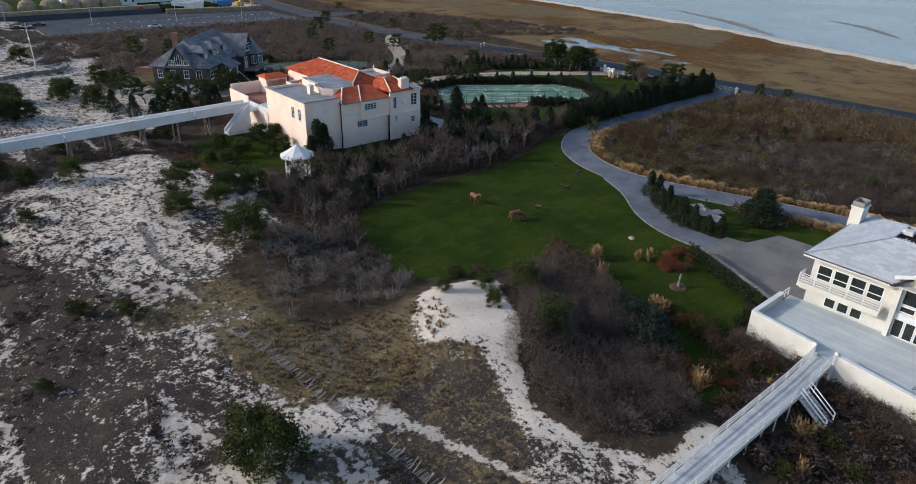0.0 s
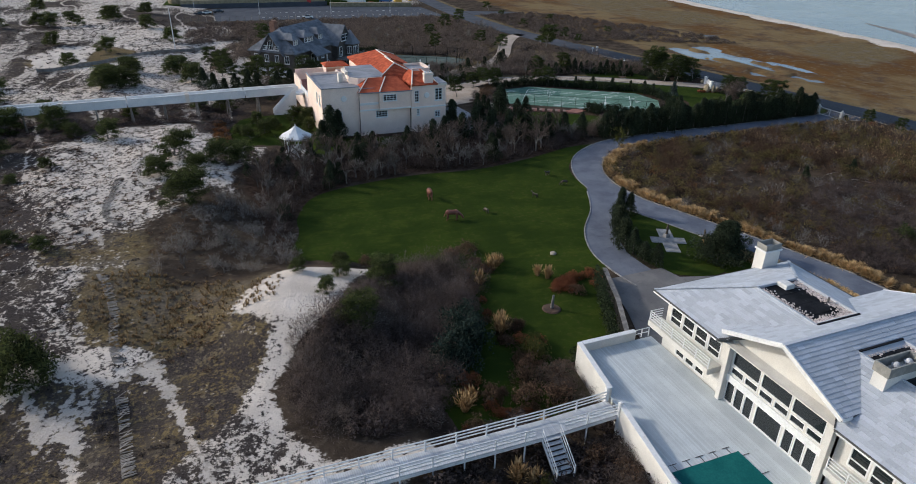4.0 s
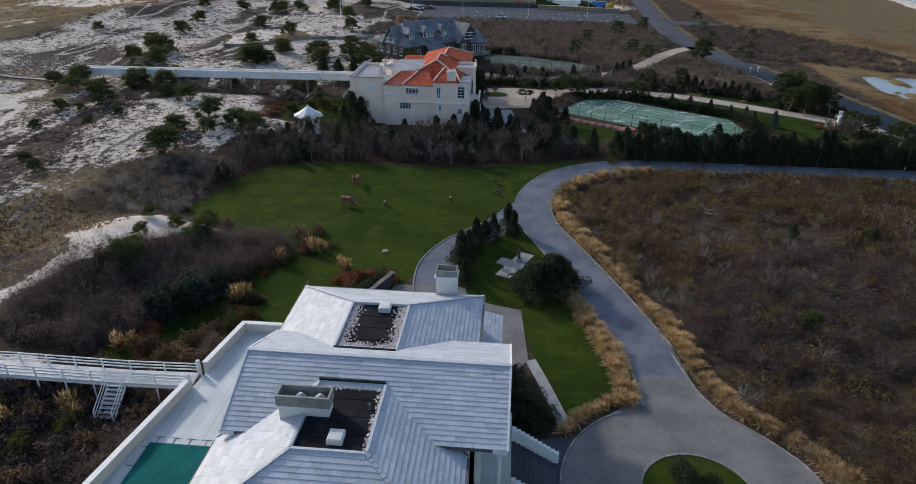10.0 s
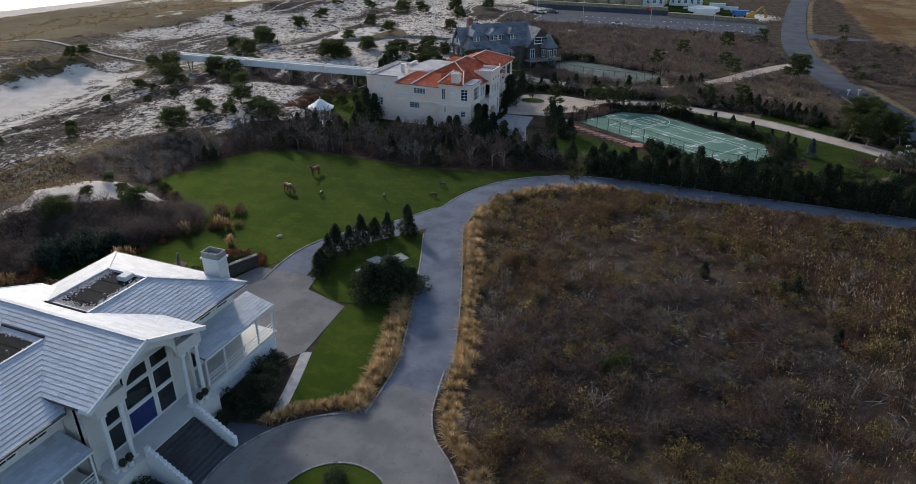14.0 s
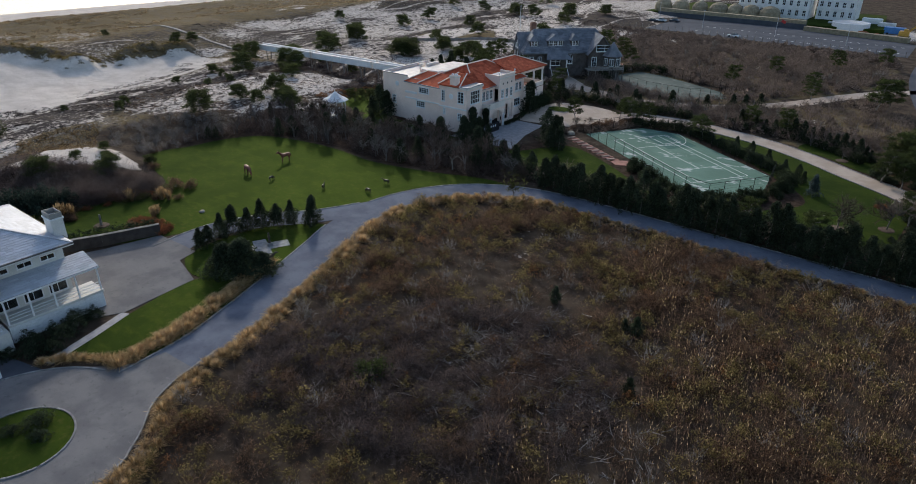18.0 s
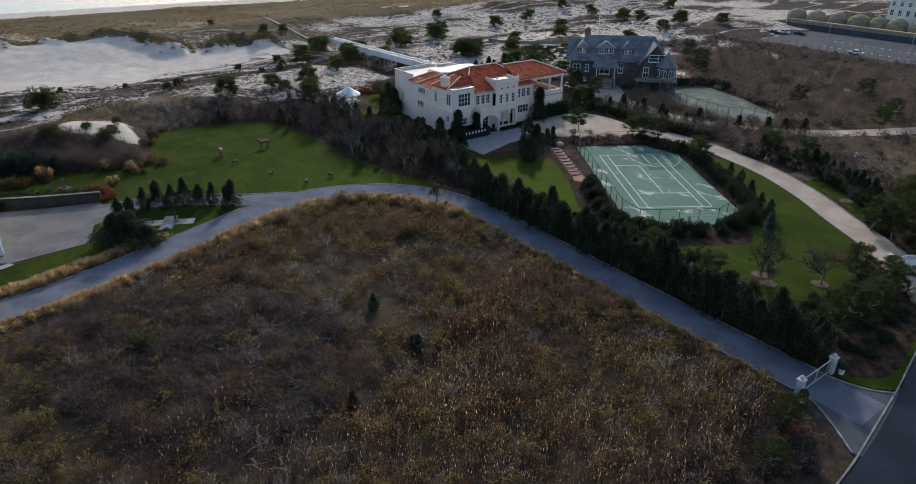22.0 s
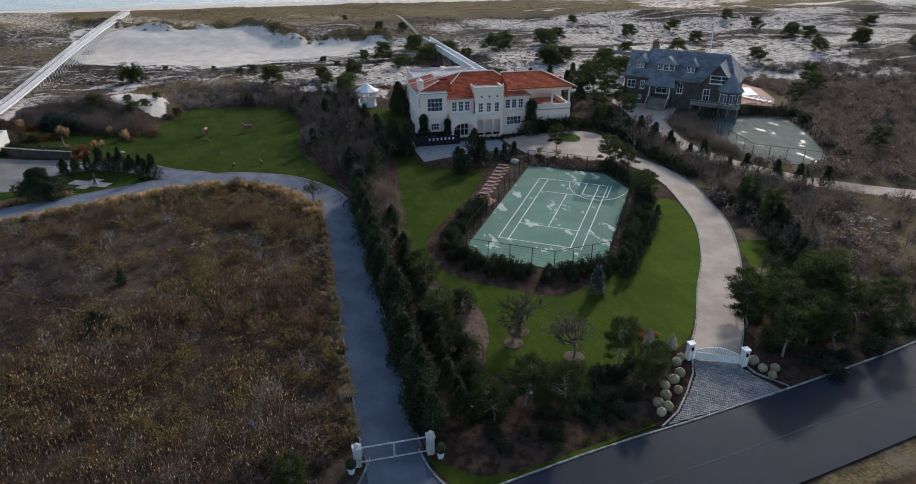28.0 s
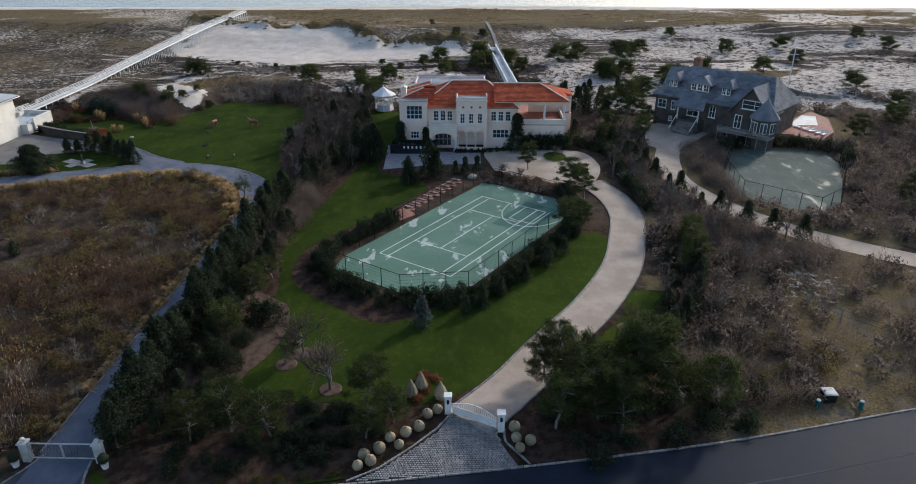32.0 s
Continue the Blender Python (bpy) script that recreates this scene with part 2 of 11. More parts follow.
def court_material(name, c1, c2, wet, amount, puddle=0.0):
    n = Nodes(name)
    a, b = n.noise(0.16, 5, 0.6), n.noise(0.42, 7, 0.62)
    col = n.mix(n.step(a, 0.4, 0.6), c1, c2)
    pale = n.step(n.math("ADD", n.noise(0.20, 7, 0.66, stretch=(0.8, 1.7, 1)), n.math("MULTIPLY", n.math("SUBTRACT", b, 0.5), 0.25)), 0.565, 0.60)
    col = n.mix(n.math("MULTIPLY", pale, amount), col, wet)
    col = n.mix(n.math("MULTIPLY", n.step(n.noise(3.0, 5, 0.7), 0.55, 0.75), 0.14), col, wet)
    col = n.hsv(col, n.math("MULTIPLY_ADD", n.noise(11, 4), 0.3, 0.85))
    still = n.math("MULTIPLY", n.step(n.noise(0.22, 5, 0.6, stretch=(1, 1.6, 1)), 0.57, 0.66), puddle)
    return n.done(col, n.math("SUBTRACT", n.math("MULTIPLY_ADD", a, 0.2, 0.8), n.math("MULTIPLY", still, 0.42)), 0, 0.14 + 0.12 * puddle)


def glass_material(name, tint, rough=0.03):
    n = Nodes(name)
    n.bsdf.inputs["Transmission Weight"].default_value = 0.55
    n.bsdf.inputs["IOR"].default_value = 1.45
    return n.done(n.mix(n.noise(0.5, 2), tint, tuple(c * 0.8 for c in tint[:3]) + (1,)), rough, 0, 0.6)


def striped(name, c1, c2, pitch, axis, rough=0.7, gap=0.10, bump=0.4):
    """Boards: thin dark gaps every pitch metres along an axis, and boards of uneven tone."""
    n = Nodes(name)
    s = n.t.nodes.new("ShaderNodeSeparateXYZ")
    n.link(n.pos.outputs["Position"], s.inputs[0])
    q = n.math("DIVIDE", s.outputs["xyz".index(axis)], pitch)
    board = n.math("FLOOR", q)
    w = n.t.nodes.new("ShaderNodeTexWhiteNoise")
    w.noise_dimensions = "1D"
    n.link(board, w.inputs["W"])
    edge = n.step(n.math("ABSOLUTE", n.math("SUBTRACT", n.math("FRACT", q), 0.5)), 0.5 - gap, 0.5)
    col = n.mix(n.step(n.noise(0.35, 6, 0.6), 0.35, 0.65), rgba(c1), rgba(c2))
    col = n.hsv(col, n.math("MULTIPLY_ADD", w.outputs[0], 0.18, 0.91))
    col = n.mix(n.math("MULTIPLY", edge, 0.6), col, tuple(x * 0.35 for x in c1[:3]) + (1,))
    col = n.hsv(col, n.math("MULTIPLY_ADD", n.noise(14, 4, 0.6), 0.25, 0.87))
    n.bump(n.math("SUBTRACT", 1.0, edge), bump, 0.015)
    return n.done(col, rough, 0, 0.35)


M_GROUND, M_LAWN = ground_material(), lawn_material()
M_DRIVE = drive_material("blue_gravel_drive", (0.105, 0.118, 0.150, 1), (0.158, 0.173, 0.207, 1), 1.0, 0.95, 0.06)
M_PARK = drive_material("pale_gravel", (0.140, 0.137, 0.139, 1), (0.198, 0.192, 0.187, 1), 1.0, 0.95, 0.05)
M_GRAVEL = drive_material("beige_gravel", (0.35, 0.285, 0.228, 1), (0.45, 0.375, 0.31, 1), 1.0, 0.9, 0.12)
M_ROAD = drive_material("asphalt", (0.012, 0.018, 0.030, 1), (0.021, 0.029, 0.045, 1), 0.6, 0.56, 0.042)
# on the far road these paler tones are sky reflection painted into the colour
M_ROADMID = drive_material("part_worn_asphalt", (0.044, 0.050, 0.064, 1), (0.066, 0.074, 0.090, 1), 0.6, 0.9, 0.06)
M_ROADPALE = drive_material("worn_asphalt", (0.060, 0.067, 0.081, 1), (0.088, 0.096, 0.112, 1), 0.6, 0.92, 0.06)
M_PAVE = plain("grey_paver", (0.22, 0.22, 0.235), (0.31, 0.31, 0.32), 1.3, 12, 0.75, 0.3, isl=0.4)
M_COBBLE = plain("cobble", (0.19, 0.185, 0.185), (0.31, 0.295, 0.28), 0.7, 14, 0.8, 0.4, isl=0.4)
M_KERB = plain("kerb_stone", (0.19, 0.19, 0.188), (0.30, 0.296, 0.285), 1.5, 14, 0.85, 0.4, isl=0.5)
M_BRICKPAVE = plain("red_brick_paving", (0.24, 0.10, 0.075), (0.33, 0.15, 0.11), 1.2, 9, 0.85, 0.4, isl=0.3)
M_WATER = None
M_PILLAR = plain("pale_weathered_stone", (0.40, 0.40, 0.40), (0.54, 0.54, 0.53), 1.2, 9, 0.8, 0.3, wear=(0.30, 0.30, 0.29))
M_TREAD = plain("worn_brick_tread", (0.20, 0.13, 0.105), (0.30, 0.20, 0.165), 1.4, 11, 0.85, 0.4)
M_WHITE = plain("white_paint", (0.66, 0.67, 0.68), (0.74, 0.745, 0.74), 0.5, 6, 0.6, 0.08, wear=(0.56, 0.56, 0.545))
M_STUCCO_W = plain("cream_white_stucco", (0.57, 0.555, 0.52), (0.65, 0.635, 0.595), 0.4, 12, 0.85, 0.25)
M_STUCCO_P = plain("pale_pink_beige_stucco", (0.816, 0.642, 0.547), (0.877, 0.709, 0.614), 0.35, 9, 0.9, 0.3, wear=(0.74, 0.61, 0.52))
M_TRIM_P = plain("cream_stone_trim", (0.70, 0.63, 0.55), (0.77, 0.70, 0.63), 0.8, 10, 0.8, 0.2)
M_SLATE = plain("pale_grey_slate", (0.405, 0.435, 0.48), (0.44, 0.47, 0.515), 0.25, 11, 0.58, 0.2, rnd=0.26, isl=0.0, spec=0.45)
M_SLATE_J = plain("pale_grey_slate_field", (0.405, 0.435, 0.48), (0.44, 0.47, 0.515), 0.25, 11, 0.58, 0.2, isl=0.26, spec=0.45)
M_FASCIA = plain("weathered_dark_metal", (0.06, 0.06, 0.06), (0.11, 0.11, 0.11), 0.9, 9, 0.6, 0.1)
M_MEMBRANE = plain("black_roof_membrane", (0.009, 0.010, 0.012), (0.022, 0.023, 0.026), 0.6, 6, 0.85, 0.25, spec=0.06, wear=(0.050, 0.053, 0.060))
M_PEBBLE = plain("roof_pebbles", (0.40, 0.34, 0.32), (0.64, 0.57, 0.54), 5.0, 16, 0.9, 0.8, isl=0.6)
M_CAP = plain("olive_grey_cap_metal", (0.20, 0.20, 0.185), (0.27, 0.265, 0.245), 2, 12, 0.7, 0.1)
M_TILE = plain("terracotta_roof_tile", (0.33, 0.070, 0.036), (0.46, 0.110, 0.055), 0.8, 8, 0.95, 0.25, rnd=0.35, spec=0.08, wear=(0.27, 0.070, 0.04))
M_TILE_J = plain("terracotta_roof_tile_field", (0.33, 0.070, 0.036), (0.46, 0.110, 0.055), 0.8, 8, 0.95, 0.25, isl=0.4, spec=0.08, wear=(0.27, 0.070, 0.04))
M_FLATROOF = plain("grey_flat_roof", (0.17, 0.18, 0.205), (0.27, 0.28, 0.31), 0.4, 5, 0.6, 0.15, wear=(0.33, 0.34, 0.36))
M_PALEROOF = plain("pale_flat_roof", (0.48, 0.48, 0.47), (0.62, 0.62, 0.61), 0.4, 5, 0.7, 0.15, wear=(0.40, 0.40, 0.39))
# sky reflection is painted into the pane tint: strong in M_GLASS, weak in M_GLASSDARK
M_GLASS = glass_material("window_glass", (0.12, 0.155, 0.175, 1))
M_GLASSDARK = glass_material("dark_window_glass", (0.045, 0.055, 0.06, 1))
M_GLASSBLUE = glass_material("blue_door_glass", (0.03, 0.06, 0.30, 1))
M_DARKIN = plain("dim_room", (0.05, 0.05, 0.05), (0.08, 0.075, 0.07), 0.5, 4, 0.9, 0.0)
M_DECK = striped("pale_grey_deck", (0.46, 0.505, 0.525), (0.54, 0.585, 0.60), 0.15, "x", 0.7, 0.03, 0.06)
M_BOARD = striped("weathered_grey_boards", (0.46, 0.475, 0.495), (0.58, 0.595, 0.61), 0.16, "x", 0.75, 0.10)
M_TIMBER = plain("grey_timber", (0.16, 0.145, 0.13), (0.27, 0.25, 0.23), 1.2, 12, 0.85, 0.4, rnd=0.3)
M_SHINGLE = plain("brown_cedar_shingle_wall", (0.055, 0.048, 0.044), (0.105, 0.093, 0.085), 0.6, 7, 0.9, 0.5)
M_GREYROOF = plain("weathered_grey_wood_shingles", (0.105, 0.118, 0.138), (0.180, 0.194, 0.218), 0.5, 6, 0.85, 0.4, isl=0.45)
M_CHIM = plain("red_brick_chimney", (0.16, 0.085, 0.06), (0.24, 0.13, 0.095), 1.5, 9, 0.9, 0.4)
M_COVER = plain("teal_pool_cover", (0.008, 0.100, 0.100), (0.014, 0.130, 0.125), 0.5, 8, 0.9, 0.15, spec=0.05)
M_POOL = plain("pool_water", (0.20, 0.50, 0.55), (0.28, 0.60, 0.64), 0.4, 2, 0.08, 0.1)
M_COURT = court_material("green_court", (0.096, 0.180, 0.136, 1), (0.122, 0.215, 0.165, 1), (0.44, 0.49, 0.465, 1), 0.85)
M_COURTBLUE = plain("dark_teal_court", (0.066, 0.138, 0.118), (0.082, 0.160, 0.134), 0.4, 5, 0.95, 0.1, spec=0.04)
M_COURTGREY = court_material("worn_grey_green_court", (0.050, 0.076, 0.066, 1), (0.074, 0.103, 0.091, 1), (0.26, 0.29, 0.28, 1), 0.2, 0.8)
M_LINE = plain("court_line_paint", (0.66, 0.70, 0.68), (0.76, 0.79, 0.77), 1.5, 9, 0.7, 0.0)
M_FENCE = plain("black_green_fence_metal", (0.012, 0.016, 0.014), (0.026, 0.030, 0.028), 2, 20, 0.95, 0.0, spec=0.05)
M_STEEL = plain("galvanised_metal", (0.42, 0.43, 0.45), (0.55, 0.56, 0.58), 2, 20, 0.65, 0.05, metal=0.2)
M_MULCH = plain("dark_wood_mulch", (0.050, 0.030, 0.021), (0.105, 0.065, 0.046), 1.5, 16, 0.95, 0.6)
M_BRONZE = plain("rust_brown_bronze", (0.15, 0.055, 0.038), (0.235, 0.088, 0.058), 2.0, 9, 0.6, 0.2, metal=0.1)
M_STATUE = plain("dark_bronze", (0.045, 0.036, 0.028), (0.09, 0.07, 0.05), 2.0, 9, 0.55, 0.2, metal=0.2)
M_BOULDER = plain("beige_boulder", (0.26, 0.225, 0.18), (0.40, 0.355, 0.29), 0.9, 6, 0.95, 0.6, rnd=0.35)
M_BARK = plain("grey_bark", (0.11, 0.10, 0.092), (0.20, 0.185, 0.17), 2, 12, 0.95, 0.3, rnd=0.4)
M_TWIG = foliage("bare_twigs", (0.105, 0.082, 0.071), (0.190, 0.152, 0.130), 0.6, 0.95)
M_TWIGPALE = foliage("pale_grey_twigs", (0.17, 0.155, 0.145), (0.28, 0.26, 0.245), 0.6, 0.95)
M_BRUSH = foliage("dark_brush", (0.072, 0.056, 0.052), (0.146, 0.114, 0.104), 0.7, 0.95)
M_HEATH = foliage("dark_heath", (0.042, 0.034, 0.031), (0.092, 0.076, 0.068), 0.7, 0.95)
M_NBRUSH = foliage("grey_brown_brush", (0.094, 0.074, 0.064), (0.175, 0.140, 0.120), 0.7, 0.95, 0.35, 0.5)
M_FIELD = foliage("brown_field_scrub", (0.087, 0.056, 0.041), (0.168, 0.112, 0.076), 0.9, 0.95, 0.35, 0.66)
M_FIELDG = foliage("olive_field_scrub", (0.098, 0.079, 0.035), (0.190, 0.152, 0.064), 0.9, 0.95, 0.35, 0.66)
M_FIELDO = foliage("rust_field_scrub", (0.125, 0.062, 0.030), (0.215, 0.115, 0.056), 0.9, 0.95, 0.35, 0.66)
M_REED = foliage("pale_reed_stems", (0.20, 0.135, 0.072), (0.40, 0.29, 0.165), 0.7, 0.95)
M_PLUME = foliage("tan_plume_grass", (0.27, 0.175, 0.085), (0.44, 0.305, 0.16), 0.6, 0.95)
M_TUSSOCK = foliage("straw_grass", (0.40, 0.27, 0.13), (0.62, 0.45, 0.25), 0.55, 0.95)
M_CEDAR = foliage("dark_cedar", (0.024, 0.034, 0.021), (0.054, 0.070, 0.040), 0.8)
M_PINE = foliage("pine_needles", (0.023, 0.036, 0.013), (0.080, 0.099, 0.032), 0.8)
M_DUNEPINE = foliage("dune_pine_needles", (0.032, 0.045, 0.016), (0.090, 0.105, 0.036), 0.8)
M_SPRUCE = foliage("blue_spruce_needles", (0.05, 0.07, 0.07), (0.09, 0.12, 0.115), 0.6)
M_CYPRESS = foliage("blue_green_cypress", (0.020, 0.034, 0.027), (0.048, 0.070, 0.056), 0.7)
M_HEDGE = foliage("clipped_hedge", (0.020, 0.031, 0.016), (0.043, 0.058, 0.029), 0.8)
M_SHRUBY = foliage("yellow_green_shrub", (0.06, 0.066, 0.018), (0.115, 0.115, 0.034), 0.7)
M_SHRUBO = foliage("rust_leaf_shrub", (0.150, 0.056, 0.028), (0.265, 0.105, 0.052), 0.8)
M_BURLAP = plain("burlap_wrap", (0.22, 0.185, 0.12), (0.33, 0.275, 0.185), 0.9, 7, 0.95, 0.6, rnd=0.3)
M_BLACK = plain("black_cloth", (0.008, 0.008, 0.012), (0.016, 0.016, 0.022), 1, 9, 0.8, 0.1)
M_RUST = plain("brown_wall", (0.030, 0.027, 0.026), (0.055, 0.050, 0.047), 0.8, 8, 0.9, 0.3)
M_STAIR = striped("dark_grey_stair_boards", (0.045, 0.047, 0.052), (0.075, 0.078, 0.085), 0.36, "x", 0.7, 0.10)
M_YELLOW = plain("yellow_machine_paint", (0.45, 0.25, 0.04), (0.55, 0.32, 0.06), 1, 9, 0.5, 0.1)
M_BLUE = plain("blue_sheet", (0.03, 0.14, 0.36), (0.05, 0.18, 0.42), 1, 9, 0.6, 0.1)
M_RED = plain("red_cloth", (0.45, 0.03, 0.03), (0.55, 0.05, 0.04), 1, 9, 0.7, 0.1)
M_CARW = plain("white_car_paint", (0.6, 0.62, 0.64), (0.68, 0.70, 0.71), 1, 9, 0.25, 0.0)
M_CARD = plain("dark_car_paint", (0.03, 0.035, 0.045), (0.05, 0.055, 0.065), 1, 9, 0.25, 0.0)
M_TYRE = plain("black_rubber", (0.010, 0.010, 0.010), (0.02, 0.02, 0.02), 3, 20, 0.9, 0.1)


def water_material():
    n = Nodes("sea_water")
    w = n.math("ADD", n.noise(0.35, 5, 0.6, stretch=(1, 0.5, 1)), n.math("MULTIPLY", n.noise(0.06, 4, 0.5), 1.4))
    n.bump(w, 0.35, 0.6)
    surf = n.step(n.noise(0.02, 5, 0.6), 0.35, 0.7)
    return n.done(n.mix(surf, (0.16, 0.21, 0.25, 1), (0.23, 0.28, 0.32, 1)), 0.22, 0, 0.5)


M_WATER = water_material()

# ---------------------------------------------------------------- mesh helpers
ORIGIN = {}


def root_of(ob):
    while ob.parent:
        ob = ob.parent
    return ob


def thing(name, at, label, category, group="", turn=0.0, kind=""):
    """A top-level Empty at the base of a thing; parts are given in world places unless the thing is turned."""
    e = new(name)
    e.empty_display_size = 0.3
    if turn:
        e.matrix_basis = pose(*at, 0, 0, turn)
        ORIGIN[e.name] = Vector((0, 0, 0))
    else:
        e.location = at
        ORIGIN[e.name] = Vector(at)
    return tagged(e, label, category, group, kind)


class MB:
    """Gathers faces of one mesh."""

    def __init__(self):
        self.v, self.f = [], []

    def add(self, pts, faces):
        k = len(self.v)
        self.v += [tuple(p) for p in pts]
        self.f += [tuple(k + i for i in f) for f in faces]
        return self

    def poly(self, *pts):
        return self.add(pts, [range(len(pts))])

    def box(self, x0, y0, z0, x1, y1, z1):
        p = [(x, y, z) for z in (z0, z1) for x, y in ((x0, y0), (x1, y0), (x1, y1), (x0, y1))]
        return self.add(p, [(3, 2, 1, 0), (4, 5, 6, 7), (0, 1, 5, 4), (1, 2, 6, 5), (2, 3, 7, 6), (3, 0, 4, 7)])

    def cham(self, x0, y0, z0, x1, y1, z1, c):
        """A box whose top edge is chamfered."""
        p = [(x0, y0, z0), (x1, y0, z0), (x1, y1, z0), (x0, y1, z0), (x0, y0, z1 - c), (x1, y0, z1 - c), (x1, y1, z1 - c), (x0, y1, z1 - c)]
        p += [(x0 + c, y0 + c, z1), (x1 - c, y0 + c, z1), (x1 - c, y1 - c, z1), (x0 + c, y1 - c, z1)]
        f = [(3, 2, 1, 0), (8, 9, 10, 11)]
        for i in range(4):
            j = (i + 1) % 4
            f += [(i, j, 4 + j, 4 + i), (4 + i, 4 + j, 8 + j, 8 + i)]
        return self.add(p, f)

    def prism(self, poly, z0, z1):
        n = len(poly)
        p = [(x, y, z0) for x, y in poly] + [(x, y, z1) for x, y in poly]
        return self.add(p, [tuple(range(n - 1, -1, -1)), tuple(range(n, 2 * n))] + [(i, (i + 1) % n, n + (i + 1) % n, n + i) for i in range(n)])

    def slab(self, pts, thick):
        """A plate whose upper face is the polygon pts."""
        n = len(pts)
        p = [tuple(q) for q in pts] + [(x, y, z - thick) for x, y, z in pts]
        return self.add(p, [tuple(range(n)), tuple(range(2 * n - 1, n - 1, -1))] + [(i, n + i, n + (i + 1) % n, (i + 1) % n) for i in range(n)])

    def beam(self, a, b, w, h):
        """A bar from a to b, w wide and h high, centred on the line."""
        a, b = Vector(a), Vector(b)
        d = (b - a).normalized()
        side = d.cross(Vector((0, 0, 1)))
        side = side.normalized() if side.length > 1e-4 else Vector((1, 0, 0))
        up = side.cross(d)
        s, u = side * w / 2, up * h / 2
        p = [q + i + j for q in (a, b) for i, j in ((-s, -u), (s, -u), (s, u), (-s, u))]
        return self.add(p, [(0, 1, 2, 3), (7, 6, 5, 4), (0, 4, 5, 1), (1, 5, 6, 2), (2, 6, 7, 3), (3, 7, 4, 0)])

    def tube(self, a, b, r0, r1, n=8, cap=True):
        a, b = Vector(a), Vector(b)
        d = (b - a).normalized()
        s = d.cross(Vector((0, 0, 1)))
        s = s.normalized() if s.length > 1e-3 else Vector((1, 0, 0))
        u = s.cross(d)
        ring = [s * math.cos(2 * math.pi * i / n) + u * math.sin(2 * math.pi * i / n) for i in range(n)]
        p = [a + q * r0 for q in ring] + [b + q * r1 for q in ring]
        f = [(i, n + i, n + (i + 1) % n, (i + 1) % n) for i in range(n)]
        if cap:
            f += [tuple(range(n)), tuple(range(2 * n - 1, n - 1, -1))]
        return self.add(p, f)

    def lathe(self, at, prof, n=12):
        x, y, z = at
        k = len(prof)
        p = [(x + r * math.cos(2 * math.pi * i / n), y + r * math.sin(2 * math.pi * i / n), z + h) for i in range(n) for r, h in prof]
        f = [(i * k + j, ((i + 1) % n) * k + j, ((i + 1) % n) * k + j + 1, i * k + j + 1) for i in range(n) for j in range(k - 1)]
        f += [tuple(i * k for i in range(n - 1, -1, -1)), tuple(i * k + k - 1 for i in range(n))]
        return self.add(p, f)

    def mesh(self, name, org=(0, 0, 0)):
        me = bpy.data.meshes.new(name)
        ox, oy, oz = org
        me.from_pydata([(x - ox, y - oy, z - oz) for x, y, z in self.v], [], self.f)
        me.update()
        return me


def part(name, mb, mat, parent, label=""):
    """Links gathered faces as one mesh under a thing or a part."""
    org = ORIGIN.get(root_of(parent).name, (0, 0, 0)) if parent else (0, 0, 0)
    ob = new(name, mb.mesh(name, org))
    ob.data.materials.append(mat)
    ob.parent = parent
    if label:
        ob["label"] = label
    return ob


def solid(name, mb, mat, at, label, category, kind="", group=""):
    """A top-level mesh with its origin at its base."""
    ob = new(name, mb.mesh(name, at))
    ob.location = at
    ob.data.materials.append(mat)
    return tagged(ob, label, category, group, kind)


def tri_mesh(name, V, F):
    V, F = np.ascontiguousarray(V, np.float32), np.ascontiguousarray(F, np.int32)
    me = bpy.data.meshes.new(name)
    me.vertices.add(len(V))
    me.vertices.foreach_set("co", V.ravel())
    me.loops.add(F.size)
    me.loops.foreach_set("vertex_index", F.ravel())
    me.polygons.add(len(F))
    me.polygons.foreach_set("loop_start", np.arange(0, F.size, F.shape[1], dtype=np.int32))
    me.update(calc_edges=True)
    return me


def tri_part(name, V, F, mat, parent=None):
    ob = new(name, tri_mesh(name, V, F))
    ob.data.materials.append(mat)
    ob.parent = parent
    return ob


# ---------------------------------------------------------------- plan helpers
def inside(poly, x, y):
    x, y = np.asarray(x, float), np.asarray(y, float)
    hit = np.zeros(x.shape, bool)
    n = len(poly)
    for i in range(n):
        (x0, y0), (x1, y1) = poly[i], poly[(i + 1) % n]
        if y0 != y1:
            hit ^= ((y0 > y) != (y1 > y)) & (x < (x1 - x0) * (y - y0) / (y1 - y0) + x0)
    return hit


def curve(pts, step=1.0, closed=False):
    """Catmull-Rom through plan points, resampled."""
    p = np.array(pts, float)
    n = len(p)
    out = []
    for i in range(n if closed else n - 1):
        g = [p[(i + k) % n] if closed else p[min(max(i + k, 0), n - 1)] for k in (-1, 0, 1, 2)]
        m = max(2, int(np.linalg.norm(g[2] - g[1]) / step))
        for t in np.arange(m) / m:
            out.append(0.5 * (2 * g[1] + (g[2] - g[0]) * t + (2 * g[0] - 5 * g[1] + 4 * g[2] - g[3]) * t**2 + (3 * g[1] - g[0] - 3 * g[2] + g[3]) * t**3))
    if not closed:
        out.append(p[-1])
    return np.array(out)


def sides(line, width):
    d = np.gradient(line, axis=0)
    d /= np.linalg.norm(d, axis=1)[:, None]
    nrm = np.stack([-d[:, 1], d[:, 0]], 1)
    w = np.asarray(width, float)
    w = w[:, None] if w.ndim else w
    return line + nrm * w / 2, line - nrm * w / 2


